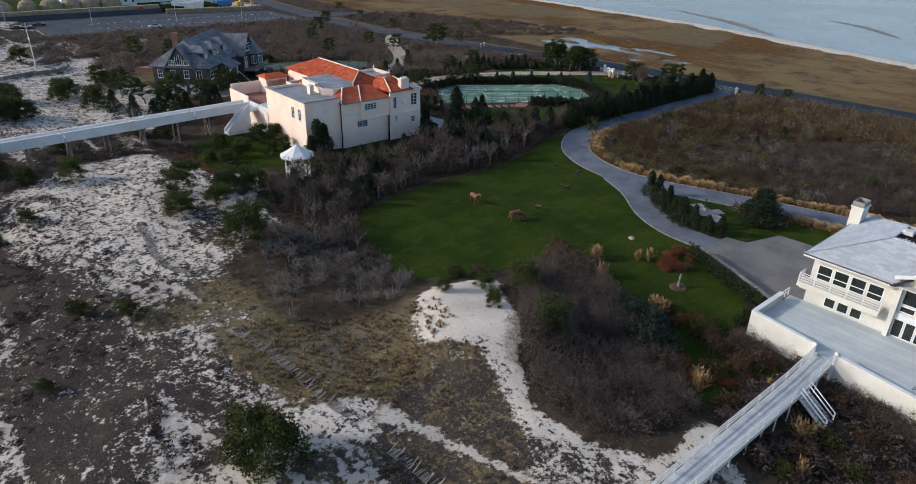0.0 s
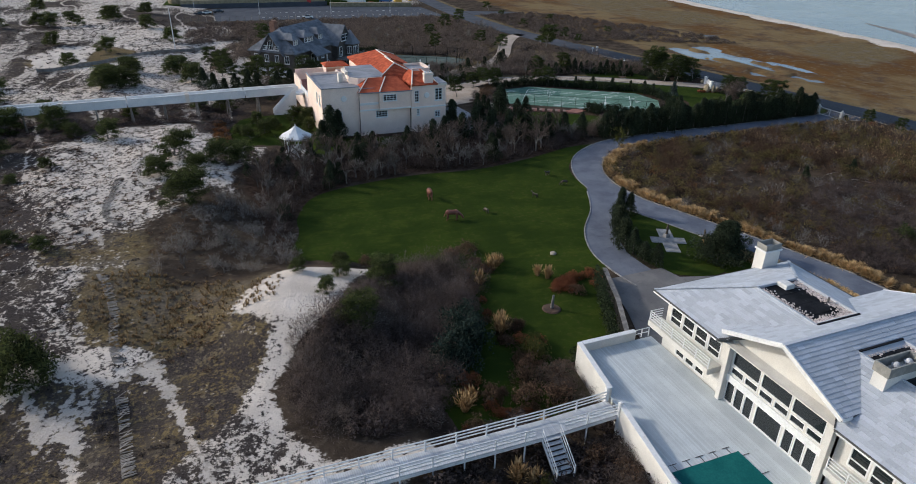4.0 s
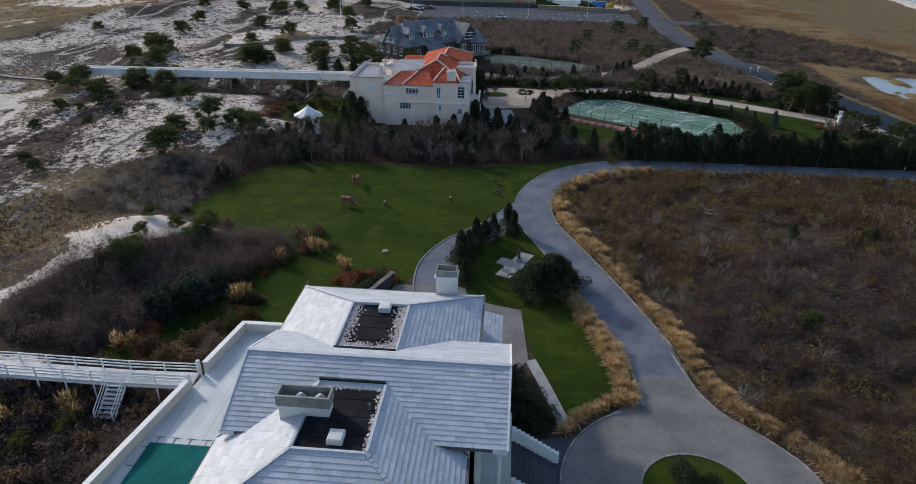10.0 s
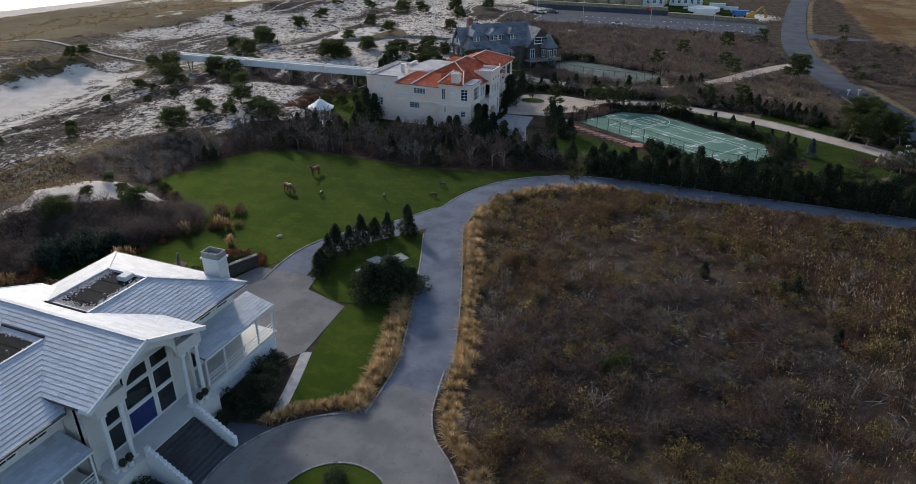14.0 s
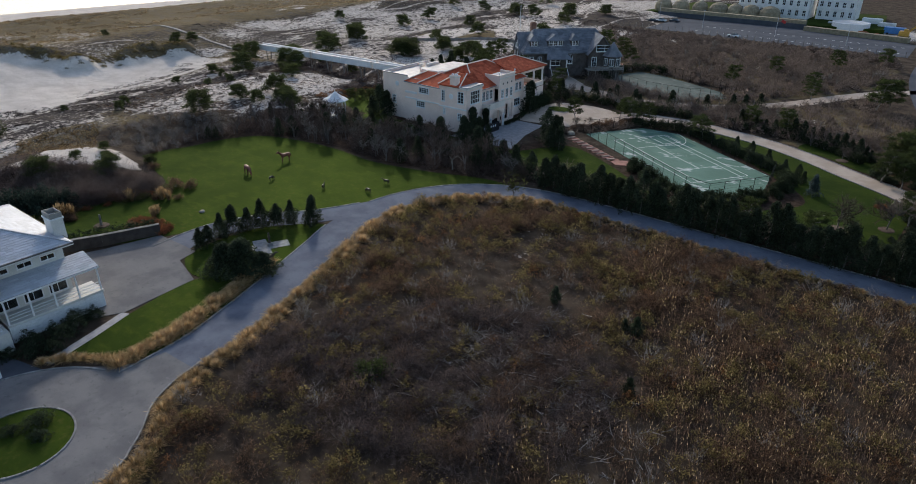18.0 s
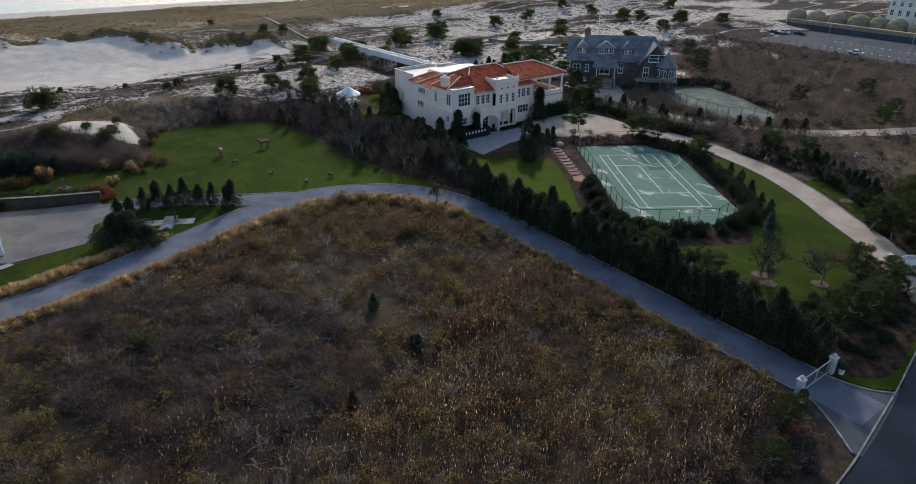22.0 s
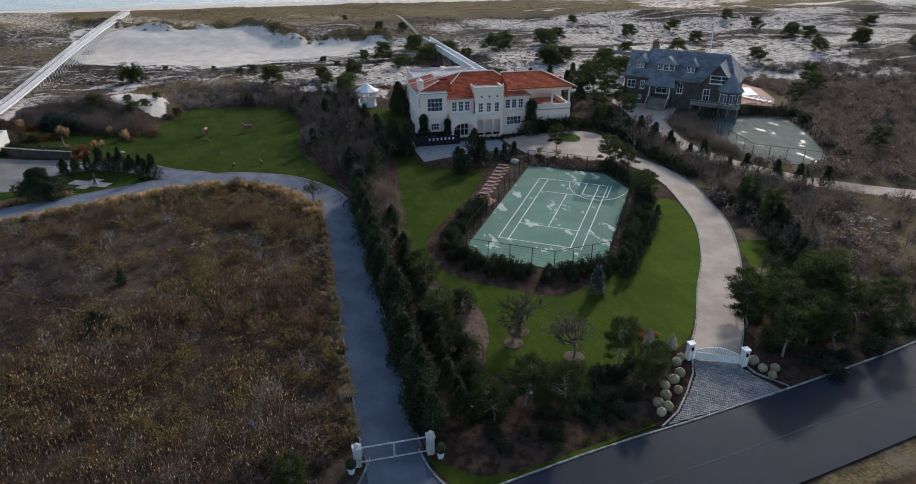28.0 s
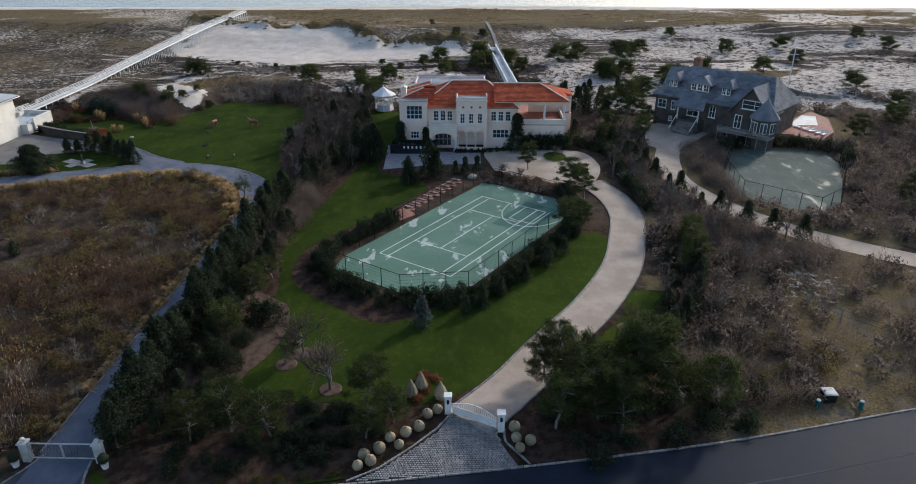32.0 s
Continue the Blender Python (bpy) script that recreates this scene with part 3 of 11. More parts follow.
def vnoise(x, y, cell, seed):
    """Smooth value noise in the plan, 0 to 1."""
    r = np.random.default_rng(seed).random((257, 257))
    u, v = np.asarray(x, float) / cell, np.asarray(y, float) / cell
    i, j = np.floor(u).astype(int), np.floor(v).astype(int)
    a, b = u - i, v - j
    a, b = a * a * (3 - 2 * a), b * b * (3 - 2 * b)
    g = lambda k, l: r[(i + k) % 256, (j + l) % 256]
    return (g(0, 0) * (1 - a) + g(1, 0) * a) * (1 - b) + (g(0, 1) * (1 - a) + g(1, 1) * a) * b


def fbm(x, y, cell, seed, octaves=4):
    return sum(vnoise(x, y, cell / 2**k, seed + k) / 2 ** (k + 1) for k in range(octaves)) / (1 - 0.5**octaves)


def ss(a, b, x):
    t = np.clip((np.asarray(x, float) - a) / (b - a), 0, 1)
    return t * t * (3 - 2 * t)


def near_poly(poly, x, y, soft):
    """1 inside a plan polygon, falling to 0 over soft metres outside it."""
    x, y = np.asarray(x, float), np.asarray(y, float)
    best = np.full(x.shape, 1e9)
    n = len(poly)
    for i in range(n):
        a, b = np.array(poly[i], float), np.array(poly[(i + 1) % n], float)
        d = b - a
        t = np.clip(((x - a[0]) * d[0] + (y - a[1]) * d[1]) / (d @ d), 0, 1)
        best = np.minimum(best, np.hypot(x - a[0] - t * d[0], y - a[1] - t * d[1]))
    return np.where(inside(poly, x, y), 1.0, np.clip(1 - best / soft, 0, 1))

# ---------------------------------------------------------------- plan of the land
LAWN = [(38.8, 53.5), (40.4, 60.4), (41.2, 66.0), (45.0, 72.5), (53.5, 75.2), (62.0, 76.0), (72.0, 75.3), (82.0, 77.3), (92.0, 80.6), (98.0, 80.2), (92.0, 76.6), (87.2, 72.4), (84.8, 66.5), (84.1, 59.0), (80.0, 53.3),
        (74.8, 47.0), (73.6, 42.0), (72.0, 36.8), (70.0, 33.0), (66.0, 27.5), (60.0, 24.5), (56.5, 24.0), (54.5, 28.0), (53.0, 34.0), (54.6, 38.5), (56.5, 42.5), (53.5, 47.5), (47.0, 49.5)]
YARD = [(46.4, 19.0), (58.6, 18.6), (58.6, 24.0), (55.0, 30.0), (53.5, 37.0), (48.5, 31.0), (46.0, 22.0)]
LAWN_E = [(86.6, 24.0), (88.9, 16.2), (91.5, 17.6), (94.3, 19.4), (95.3, 23.0), (94.2, 28.5), (92.2, 34.0), (90.6, 38.6), (85.4, 33.0)]
ISLE = [(85.3, 52.4), (82.8, 51.0), (79.6, 46.6), (78.4, 41.5), (78.6, 37.2), (80.0, 34.6), (85.4, 33.4), (90.4, 39.5), (88.6, 45.0), (86.8, 51.5)]
PINK_LAWN = [(47.5, 88.0), (49.0, 96.5), (50.5, 99.0), (60.0, 97.4), (73.0, 96.0), (86.8, 95.6), (91.0, 101.0), (95.0, 104.5), (104.0, 100.0), (112.0, 94.2), (118.5, 90.4), (126.0, 90.8), (131.6, 96.4), (134.6, 104.5), (120.0, 119.0), (112.0, 126.6),
             (113.5, 129.5), (122.0, 127.3), (131.0, 122.7), (138.0, 117.6), (145.6, 112.0), (148.2, 107.0), (148.0, 100.0), (147.2, 91.6), (143.9, 90.3), (128.5, 89.8), (114.5, 87.2), (92.6, 91.0), (75.0, 92.5), (60.0, 90.5)]
STRIP_N = [(128.0, 129.6), (133.0, 127.8), (140.2, 123.2), (143.0, 128.0), (136.0, 134.0), (128.5, 134.5)]
WEST_YARD = [(36.5, 100.0), (47.5, 97.0), (51.0, 100.0), (51.0, 116.0), (40.0, 117.5), (35.0, 110.0)]
KNOB = [(32.8, 40.2), (34.6, 44.6), (39.1, 46.8), (45.2, 46.2), (45.6, 43.2), (42.8, 39.8), (39.4, 35.4), (35.6, 37.4)]
STREAK = [(36.0, 41.0), (39.8, 36.4), (36.2, 33.2), (35.2, 28.7), (34.2, 24.0), (38.0, 19.8), (44.0, 18.4), (40.0, 15.5), (30.0, 17.4), (24.0, 20.0), (28.6, 23.4), (31.4, 26.4), (33.0, 31.0), (33.8, 34.4), (33.8, 38.0)]
PATCH = [(9.0, 33.0), (9.0, 36.0), (15.8, 38.4), (19.2, 38.9), (23.8, 36.8), (22.6, 34.8), (20.9, 34.2), (17.1, 35.4), (13.9, 34.4), (11.5, 31.5), (10.4, 29.2)]
TANW = [(13.7, 32.4), (17.7, 34.2), (20.8, 32.4), (21.0, 24.0), (17.0, 19.5), (11.6, 23.0), (11.8, 29.0)]
TANU = [(12.3, 61.2), (20.3, 63.4), (25.6, 60.4), (23.4, 56.8), (18.5, 56.4), (12.5, 57.6)]
BOWL = [(-6.0, 46.0), (-3.5, 50.5), (-8.5, 57.5), (-12.5, 72.0), (-14.5, 86.0), (-20.0, 98.0), (-27.0, 106.0), (-34.0, 106.0), (-36.0, 94.0), (-34.0, 82.0), (-37.0, 75.0), (-44.0, 70.0), (-52.0, 62.0), (-54.0, 48.0), (-55.0, 36.0), (-59.0, 27.0), (-64.0, 17.0), (-58.0, 8.0), (-33.0, 11.5), (-20.5, 19.0), (-11.0, 35.0)]
BOWL_IN = [(-33.0 + 0.70 * (x + 33.0), 52.0 + 0.78 * (y - 52.0)) for x, y in BOWL]
RIM = curve([(-70.0, 6.0), (-67.0, 18.0), (-60.5, 29.0), (-57.5, 38.0), (-56.5, 49.0), (-54.0, 64.0), (-45.0, 72.5), (-38.0, 78.0), (-37.0, 86.0), (-39.0, 95.0), (-38.0, 107.0)], 2.0)
UNDER = [(-4.0, 118.0), (-0.5, 130.5), (14.0, 129.0), (28.0, 128.0), (38.0, 126.0), (36.5, 105.0), (32.0, 105.0), (30.0, 116.5), (22.5, 113.5), (14.0, 109.0), (7.0, 103.5), (2.0, 102.5)]
HEATH = [(-19.0, 14.0), (-4.0, 58.0), (-8.0, 108.0), (4.0, 112.0), (13.0, 96.0), (12.0, 80.0), (16.0, 66.0), (22.0, 54.0), (18.0, 42.0), (14.0, 26.0), (6.0, 12.0)]
TANG = [(20.3, 39.0), (25.6, 37.1), (31.7, 39.6), (35.0, 40.8), (36.5, 45.0), (31.6, 47.6), (26.0, 51.0), (21.6, 53.4), (17.6, 54.0), (16.6, 46.2)]
TANS = [(23.3, 34.2), (28.0, 34.8), (33.2, 33.8), (32.0, 29.0), (30.6, 26.6), (28.0, 24.0), (24.0, 21.2), (20.4, 21.0), (20.7, 31.8)]
SANDY = [(4.0, 110.0), (22.0, 122.0), (34.0, 108.0), (37.0, 96.0), (34.0, 84.0), (27.0, 66.0), (14.0, 74.0), (9.0, 84.0), (12.0, 98.0)]
FIELD = [(90.8, 62.0), (91.5, 68.5), (95.5, 74.0), (101.0, 77.3), (110.0, 78.0), (154.0, 78.0), (161.0, 60.0), (166.0, 20.0), (170.0, -40.0), (108.0, -40.0), (108.4, 8.0), (106.6, 14.0), (103.0, 18.4), (101.2, 22.0), (99.8, 29.0), (96.0, 41.0), (92.2, 52.0)]
THICKET = [(34.8, 23.6), (36.4, 20.8), (39.4, 20.0), (43.2, 20.6), (46.8, 22.0), (48.4, 24.6), (49.6, 28.0), (52.6, 34.0), (56.8, 41.6), (56.6, 45.0), (51.0, 45.8), (46.6, 43.6), (43.0, 39.2), (39.6, 35.2), (36.0, 32.6), (35.0, 28.6)]
WOODS = [(37.5, 58.0), (38.0, 72.0), (36.0, 82.0), (42.0, 88.5), (49.0, 88.0), (62.0, 90.0), (76.0, 92.0), (90.0, 90.0), (97.0, 86.0), (95.0, 82.0), (84.0, 79.0), (72.0, 76.6), (60.0, 77.4), (50.0, 76.0), (43.0, 73.0), (40.0, 66.0)]
NORTH_WOODS = [(100.0, 136.0), (92.0, 140.0), (80.0, 142.0), (70.0, 146.0), (66.0, 142.0), (72.0, 133.0), (60.0, 135.0), (54.0, 142.0), (44.0, 146.0), (36.0, 165.0), (38.0, 190.0), (60.0, 220.0), (100.0, 235.0), (130.0, 225.0), (134.0, 200.0),
               (120.0, 176.0), (112.0, 163.0), (118.0, 160.0), (132.0, 178.0), (140.0, 165.0), (148.0, 142.0), (150.0, 135.0), (146.0, 124.0), (137.0, 133.0), (118.0, 134.5)]

CLEAR = [(121.0, 146.0), (127.0, 140.0), (139.5, 138.8), (149.5, 134.0), (148.0, 148.0), (142.0, 160.0), (131.0, 170.0), (121.0, 164.0)]
ROAD_LINE = curve([(176, -40), (172, 10), (168.8, 50), (166.2, 77), (164.8, 85), (162.4, 97.5), (160.6, 110), (156.6, 132), (151.6, 152), (146.2, 175), (141.8, 200), (139.6, 225), (140.0, 258), (142.5, 300), (148, 370), (160, 470), (180, 640)], 2.0)
DRIVE_LINE = curve([(160.6, 80.5), (155, 80.5), (130, 80.4), (112, 80.5), (104, 80.0), (97.5, 78.0), (91.8, 73.8), (88.3, 68.0), (86.9, 61.5), (87.6, 54.5), (90.3, 47.2), (93.6, 38.2), (96.0, 31.0), (97.6, 25.0), (98.2, 16.0)], 0.7)
BRANCH_LINE = curve([(86.6, 62.0), (82.6, 54.0), (77.8, 47.8), (75.6, 42.8), (75.3, 38.5), (75.8, 34.5)], 0.7)
PINK_LINE = curve([(150.2, 111.6), (145.0, 115.8), (138.5, 120.0), (131.0, 125.2), (122.0, 129.8), (113.5, 132.2), (106.0, 133.6), (99.0, 133.0), (92.0, 130.5)], 0.7)
GREY_LINE = curve([(57, 155), (66, 151.5), (75, 147.6), (84, 145.4), (92, 145.2), (100, 147.8), (107, 152.0), (113, 157.5), (119, 166.0), (127, 181), (135, 193), (141, 198)], 0.8)
PATH_BEACH = curve([(-13.5, 117), (-24, 119.4), (-34, 119.0), (-49, 117.6), (-65, 115.6), (-82, 114.6)], 2.0)
MIRROR_Y = 8.8  # the white house is alike on both sides of this line


def shore_w(y):
    return -182 + 5 * np.sin(np.asarray(y, float) / 60.0)


def shore_e(y):
    return np.interp(y, [-400, -60, 66, 153, 245, 330, 600, 1200], [180, 214, 243, 265, 272, 285, 330, 420])


def rim_near(x, y):
    """Closeness to the grassy rim behind the sand bowl."""
    x, y = np.asarray(x, float), np.asarray(y, float)
    d = np.full(x.shape, 1e9)
    for px, py in RIM:
        d = np.minimum(d, np.hypot(x - px, y - py))
    return np.exp(-((d / 4.2) ** 2))


def land(x, y):
    """Height of the ground."""
    x, y = np.asarray(x, float), np.asarray(y, float)
    west = ss(46, 18, x)
    h = west * (0.5 + 1.3 * fbm(x, y, 26, 11) + 0.7 * fbm(x, y, 9, 12))
    crest = -62 + 9 * np.sin(y / 33.0) + 12 * (fbm(x, y, 60, 13) - 0.5)
    h = h + 2.6 * np.exp(-(((x - crest) / 17.0) ** 2)) * (0.55 + 0.7 * fbm(x * 0, y, 34, 14))
    h = h + ss(-20, -60, x) * (0.6 + 2.0 * fbm(x, y, 30, 16)) * ss(-160, -110, x)
    h = h - near_poly(BOWL, x, y, 10) * 1.1
    h = h + rim_near(x, y) * (0.4 + 2.3 * ss(0.32, 0.66, fbm(x, y, 7, 20)))
    h = h + 1.9 * near_poly(KNOB, x, y, 8) * ss(52, 42, x) * (0.7 + 0.5 * fbm(x, y, 8, 15))
    h = h + 1.0 * near_poly(STREAK, x, y, 7)
    h = h + 1.6 * near_poly(SANDY, x, y, 9) * fbm(x, y, 14, 17)
    # a hollow under the long white walkway, and level ground round the houses and lawns
    h = h * (1 - 0.75 * np.exp(-(((y - 119) / 7.0) ** 2)) * ss(-8, 2, x))
    for poly, soft in ((LAWN, 5), (YARD, 4), (PINK_LAWN, 4), (WEST_YARD, 4), ([(38, 146), (70, 146), (70, 185), (48, 185)], 6)):
        h = h * (1 - near_poly(poly, x, y, soft))
    rough = ss(99, 108, x) * ss(77, 72, y) + ss(130, 140, y) * ss(200, 170, x)
    h = h + np.where(inside(FIELD, x, y), 0.35 * (fbm(x, y, 12, 18) - 0.4), 0.0) * rough
    # beaches and the two shores
    h = np.where(x < -120, h * ss(-165, -125, x) + 0.5, h)
    h = np.where(x < -140, h - 2.6 * ss(-165, -200, x + (182 + shore_w(y))), h)
    e = shore_e(y)
    h = np.where(x > 168, h * 0.4 + 0.12 * fbm(x, y, 20, 19) - 0.25 * ss(170, 185, x), h)
    h = h - 3.0 * ss(-6, 22, x - e) + 0.7 * np.exp(-(((x - e + 9) / 6.0) ** 2))
    pools = ss(0.43, 0.50, fbm(x * 1.5, y * 0.6, 6, 21)) * near_poly(POOLS, x, y, 5)
    pools = np.maximum(pools, ss(1.1, 0.8, np.hypot((x - 208.5) / 3.0, (y - 179.5) / 4.5)))
    # level bed under the road
    bed = ss(6.0, 4.6, np.abs(x - np.interp(y, ROAD_LINE[:, 1], ROAD_LINE[:, 0])))
    h = h - bed * np.maximum(h + 0.08, 0.0)
    return h - 0.9 * pools


POOLS = [(178, 162), (191, 161), (193, 135), (193, 124), (189, 109), (185, 111), (172, 125)]
SEA_Z = -0.75


def spaced(parts):
    out = [parts[0][0]]
    for a, b, step in parts:
        n = max(1, round((b - a) / step))
        out += list(a + (b - a) * (np.arange(n) + 1) / n)
    return np.array(out)


def grown(start, end, step, rate=1.18):
    out, s = [], step
    x = start
    while abs(x - end) > s:
        x += s if end > start else -s
        out.append(x)
        s *= rate
    return np.array(out + [end])


GX = spaced([(-215, -70, 3.0), (-70, -22, 1.5), (-22, 60, 0.8), (60, 170, 1.1), (170, 205, 1.6), (205, 300, 3.0)])
GX = np.r_[grown(-215, -4200, 6)[::-1], GX, grown(300, 4200, 6)]
GY = spaced([(-60, -4, 3.0), (-4, 130, 0.9), (130, 200, 1.5), (200, 320, 3.0)])
GY = np.r_[grown(-60, -4200, 6)[::-1], GY, grown(320, 4200, 6)]


def build_ground():
    X, Y = np.meshgrid(GX, GY, indexing="ij")
    Z = land(X, Y)
    nx, ny = X.shape
    idx = np.arange(nx * ny).reshape(nx, ny)
    F = np.stack([idx[:-1, :-1], idx[1:, :-1], idx[1:, 1:], idx[:-1, 1:]], -1).reshape(-1, 4)
    me = tri_mesh("ground", np.stack([X, Y, Z], -1).reshape(-1, 3), F)
    wx, wy = X + 5 * (fbm(X, Y, 9, 31) - 0.5), Y + 5 * (fbm(X, Y, 9, 32) - 0.5)
    dune = ss(48, 30, wx) * ss(-165, -120, wx)
    blot, blot2 = fbm(X, Y, 22, 33), fbm(X, Y, 40, 36)
    sand = dune * (0.18 + 0.50 * blot)
    tan = dune * (0.30 + 0.55 * fbm(X, Y, 18, 34))
    heath = dune * 0.46 * (0.5 + fbm(X, Y, 13, 35))
    far = ss(-45, -70, wx) * ss(-165, -150, wx)
    sand, tan, heath = sand * (1 - far) + far * (0.06 + 0.42 * ss(0.50, 0.75, blot2)), np.maximum(tan, far * 0.85), heath * (1 - far * 0.6)
    north = ss(120, 150, wy) * ss(60, 30, wx) * (1 - far)
    nb = ss(0.38, 0.58, fbm(X, Y * 0.6, 17, 39))
    sand, heath = sand * (1 - north) + north * (0.36 + 0.60 * nb), heath * (1 - north) + north * (0.80 - 0.38 * nb)
    w = ss(1.25, 0.75, np.hypot((wx - 4) / 13.0, (wy - 186) / 14.0))
    sand, tan, heath = sand * (1 - w), np.maximum(tan * (1 - w), 0.95 * w), heath * (1 - w)
    for poly, soft, (s, t, h), k in (
        (HEATH, 6, (0.94, 0.1, 0.72), 1.0), (SANDY, 6, (0.92, 0.2, 0.40), 0.9), (TANG, 4, (0.28, 1.0, 0.40), 1.0), (BOWL, 3, (1.0, 0.0, 0.0), 1.0), (TANS, 3, (0.28, 0.85, 0.58), 0.95), (TANW, 2.0, (0.30, 0.70, 0.60), 0.95), (TANU, 2.0, (0.30, 0.95, 0.42), 0.9), (PATCH, 1.2, (0.90, 0.15, 0.37), 0.95), (STREAK, 1.4, (1.0, 0.1, 0.34), 1.0), (KNOB, 2.5, (1.1, 0.0, 0.0), 1.0)):
        w = near_poly(poly, wx, wy, soft) * k
        sand, tan, heath = sand * (1 - w) + s * w, tan * (1 - w) + t * w, heath * (1 - w) + h * w
    edge = near_poly(BOWL, wx, wy, 2) * (1 - near_poly(BOWL_IN, wx, wy, 7)) * ss(0.47, 0.57, fbm(X, Y, 5, 49))
    tan, heath = np.maximum(tan, 0.6 * edge), np.maximum(heath, 0.60 * edge)
    # patches of heath on the open sand, dune grass in bands along the shore
    patch = ss(0.50, 0.60, fbm(X, Y, 9, 41)) * near_poly(SANDY, wx, wy, 5)
    heath = np.maximum(heath, 0.66 * patch)
    band = fbm(X, Y * 0.42, 15, 42)
    sand = np.maximum(sand, (1.0 * ss(0.50, 0.59, band) * ss(25, -5, wx) * ss(100, 135, wy + 0.9 * np.minimum(wx + 20, 0)) * ss(-150, -120, wx)))
    w = near_poly([(30, 74), (39.5, 56), (33, 47), (26, 50), (24, 62)], wx, wy, 4)
    sand, tan, heath = sand * (1 - 0.85 * w), tan * (1 - w) + 0.35 * w, heath * (1 - w) + 0.25 * w
    w = near_poly([(6, 20), (20, 31), (29, 27), (33, 21), (40, 17), (36, 4), (10, 4)], wx, wy, 4)
    heath = np.maximum(heath, w * (0.46 + 0.30 * (fbm(X, Y, 5, 48) - 0.3)))
    rim = rim_near(wx, wy) * ss(0.32, 0.48, fbm(X, Y, 8, 43))
    sand, tan, heath = sand * (1 - 0.75 * rim), np.maximum(tan, 0.9 * rim), np.maximum(heath * (1 - rim), 0.42 * rim)
    w = near_poly(UNDER, wx, wy, 3)
    sand, tan, heath = sand * (1 - 0.75 * w), tan * (1 - w) + 0.4 * w, heath * (1 - w) + 0.72 * w
    heath = heath + near_poly(HEATH, wx, wy, 5) * 0.34 * (fbm(X, Y, 7, 47) - 0.5)
    dark = near_poly([(-19, 14), (-4, 40), (0, 58), (-6, 74), (-9, 90), (-14, 104), (-4, 104), (2, 90), (8, 70), (6, 50), (-4, 26)], wx, wy, 6)
    heath = heath + 0.06 * dark
    nw = near_poly(NORTH_WOODS, wx, wy, 4)
    cl_ = near_poly(CLEAR, wx, wy, 3)
    tan, sand = np.maximum(tan, cl_ * 0.60), np.maximum(sand, cl_ * 0.30 * fbm(X, Y, 6, 45))
    tan = np.maximum(tan, nw * (0.15 + 0.75 * ss(0.45, 0.6, fbm(X, Y, 14, 44))))
    for poly, soft in ((LAWN, 3), (YARD, 2), (THICKET, 3), (WOODS, 4), (WEST_YARD, 3)):
        w = near_poly(poly, wx, wy, soft)
        sand, tan, heath = sand * (1 - w), tan * (1 - w), heath * (1 - w)
    beach = np.maximum(ss(-140, -156, wx), ss(-15, -9, wx - shore_e(Y)) * (wx > 170))
    sand, tan, heath = np.maximum(sand, beach * 1.1), tan * (1 - beach), heath * (1 - beach)
    # verges, sandy openings in the brush, building ground
    for cx, cy, r, a in ((100, 205, 12, 0.5), (92, 215, 10, 0.45), (118, 300, 22, 0.75), (62, 232, 14, 0.5), (140, 128, 5, 0.45), (125, 150, 8, 0.42), (112, 62, 5, 0.42), (107, 70, 6, 0.40), (118, 40, 6, 0.36), (34, 14, 4, 0.9), (38, 14.5, 3, 0.8), (-27, 208, 11, 1.0), (-34, 224, 8, 0.9), (-52, 168, 8, 0.8), (-46, 134, 9, 0.9), (-31, 112.5, 5, 1.0), (-22, 108, 5, 0.9), (-30, 152, 7, 0.8), (5, 140, 8, 0.95), (22, 205, 9, 0.9), (34, 228, 9, 0.9), (-34, 252, 12, 0.9), (-90, 241, 9, 0.8), (-70, 244, 8, 0.8), (-20, 186, 7, 0.8), (0, 225, 8, 0.8), (-12, 262, 10, 0.8), (10, 244, 8, 0.8), (30, 182, 6, 0.7)):
        w = np.exp(-(((X - cx) / r) ** 2 + ((Y - cy) / r) ** 2)) * a
        sand = np.maximum(sand, w + 0.25 * (blot - 0.5) * (w > 0.05))
    marsh = ss(160, 172, wx + 6 * (blot - 0.5)) * (1 - beach)
    east_tan = ss(0.40, 0.75, fbm(X, Y, 45, 38)) * ss(175, 235, wx) * (1 - beach)
    tan = np.maximum(tan, east_tan * 0.9)
    verge = np.exp(-((np.abs(X - np.interp(Y, ROAD_LINE[:, 1], ROAD_LINE[:, 0])) - 5.6) / 1.6) ** 2)
    tan = np.maximum(tan, 0.75 * verge * (X > np.interp(Y, ROAD_LINE[:, 1], ROAD_LINE[:, 0])))
    mud = near_poly(PINK_LAWN, X, Y, 6) * 0.9
    mud = np.maximum(mud, near_poly(WOODS, wx, wy, 3) * 0.8)
    for bed in ([(146, 84), (158, 84), (157.5, 102), (151, 110), (146, 106), (147, 92)], [(150, 113), (156.5, 117), (151.5, 138), (140, 136), (136, 128)], [(128, 84), (146, 84), (147, 90), (128, 90)]):
        mud = np.maximum(mud, near_poly(bed, wx, wy, 2) * 0.95)
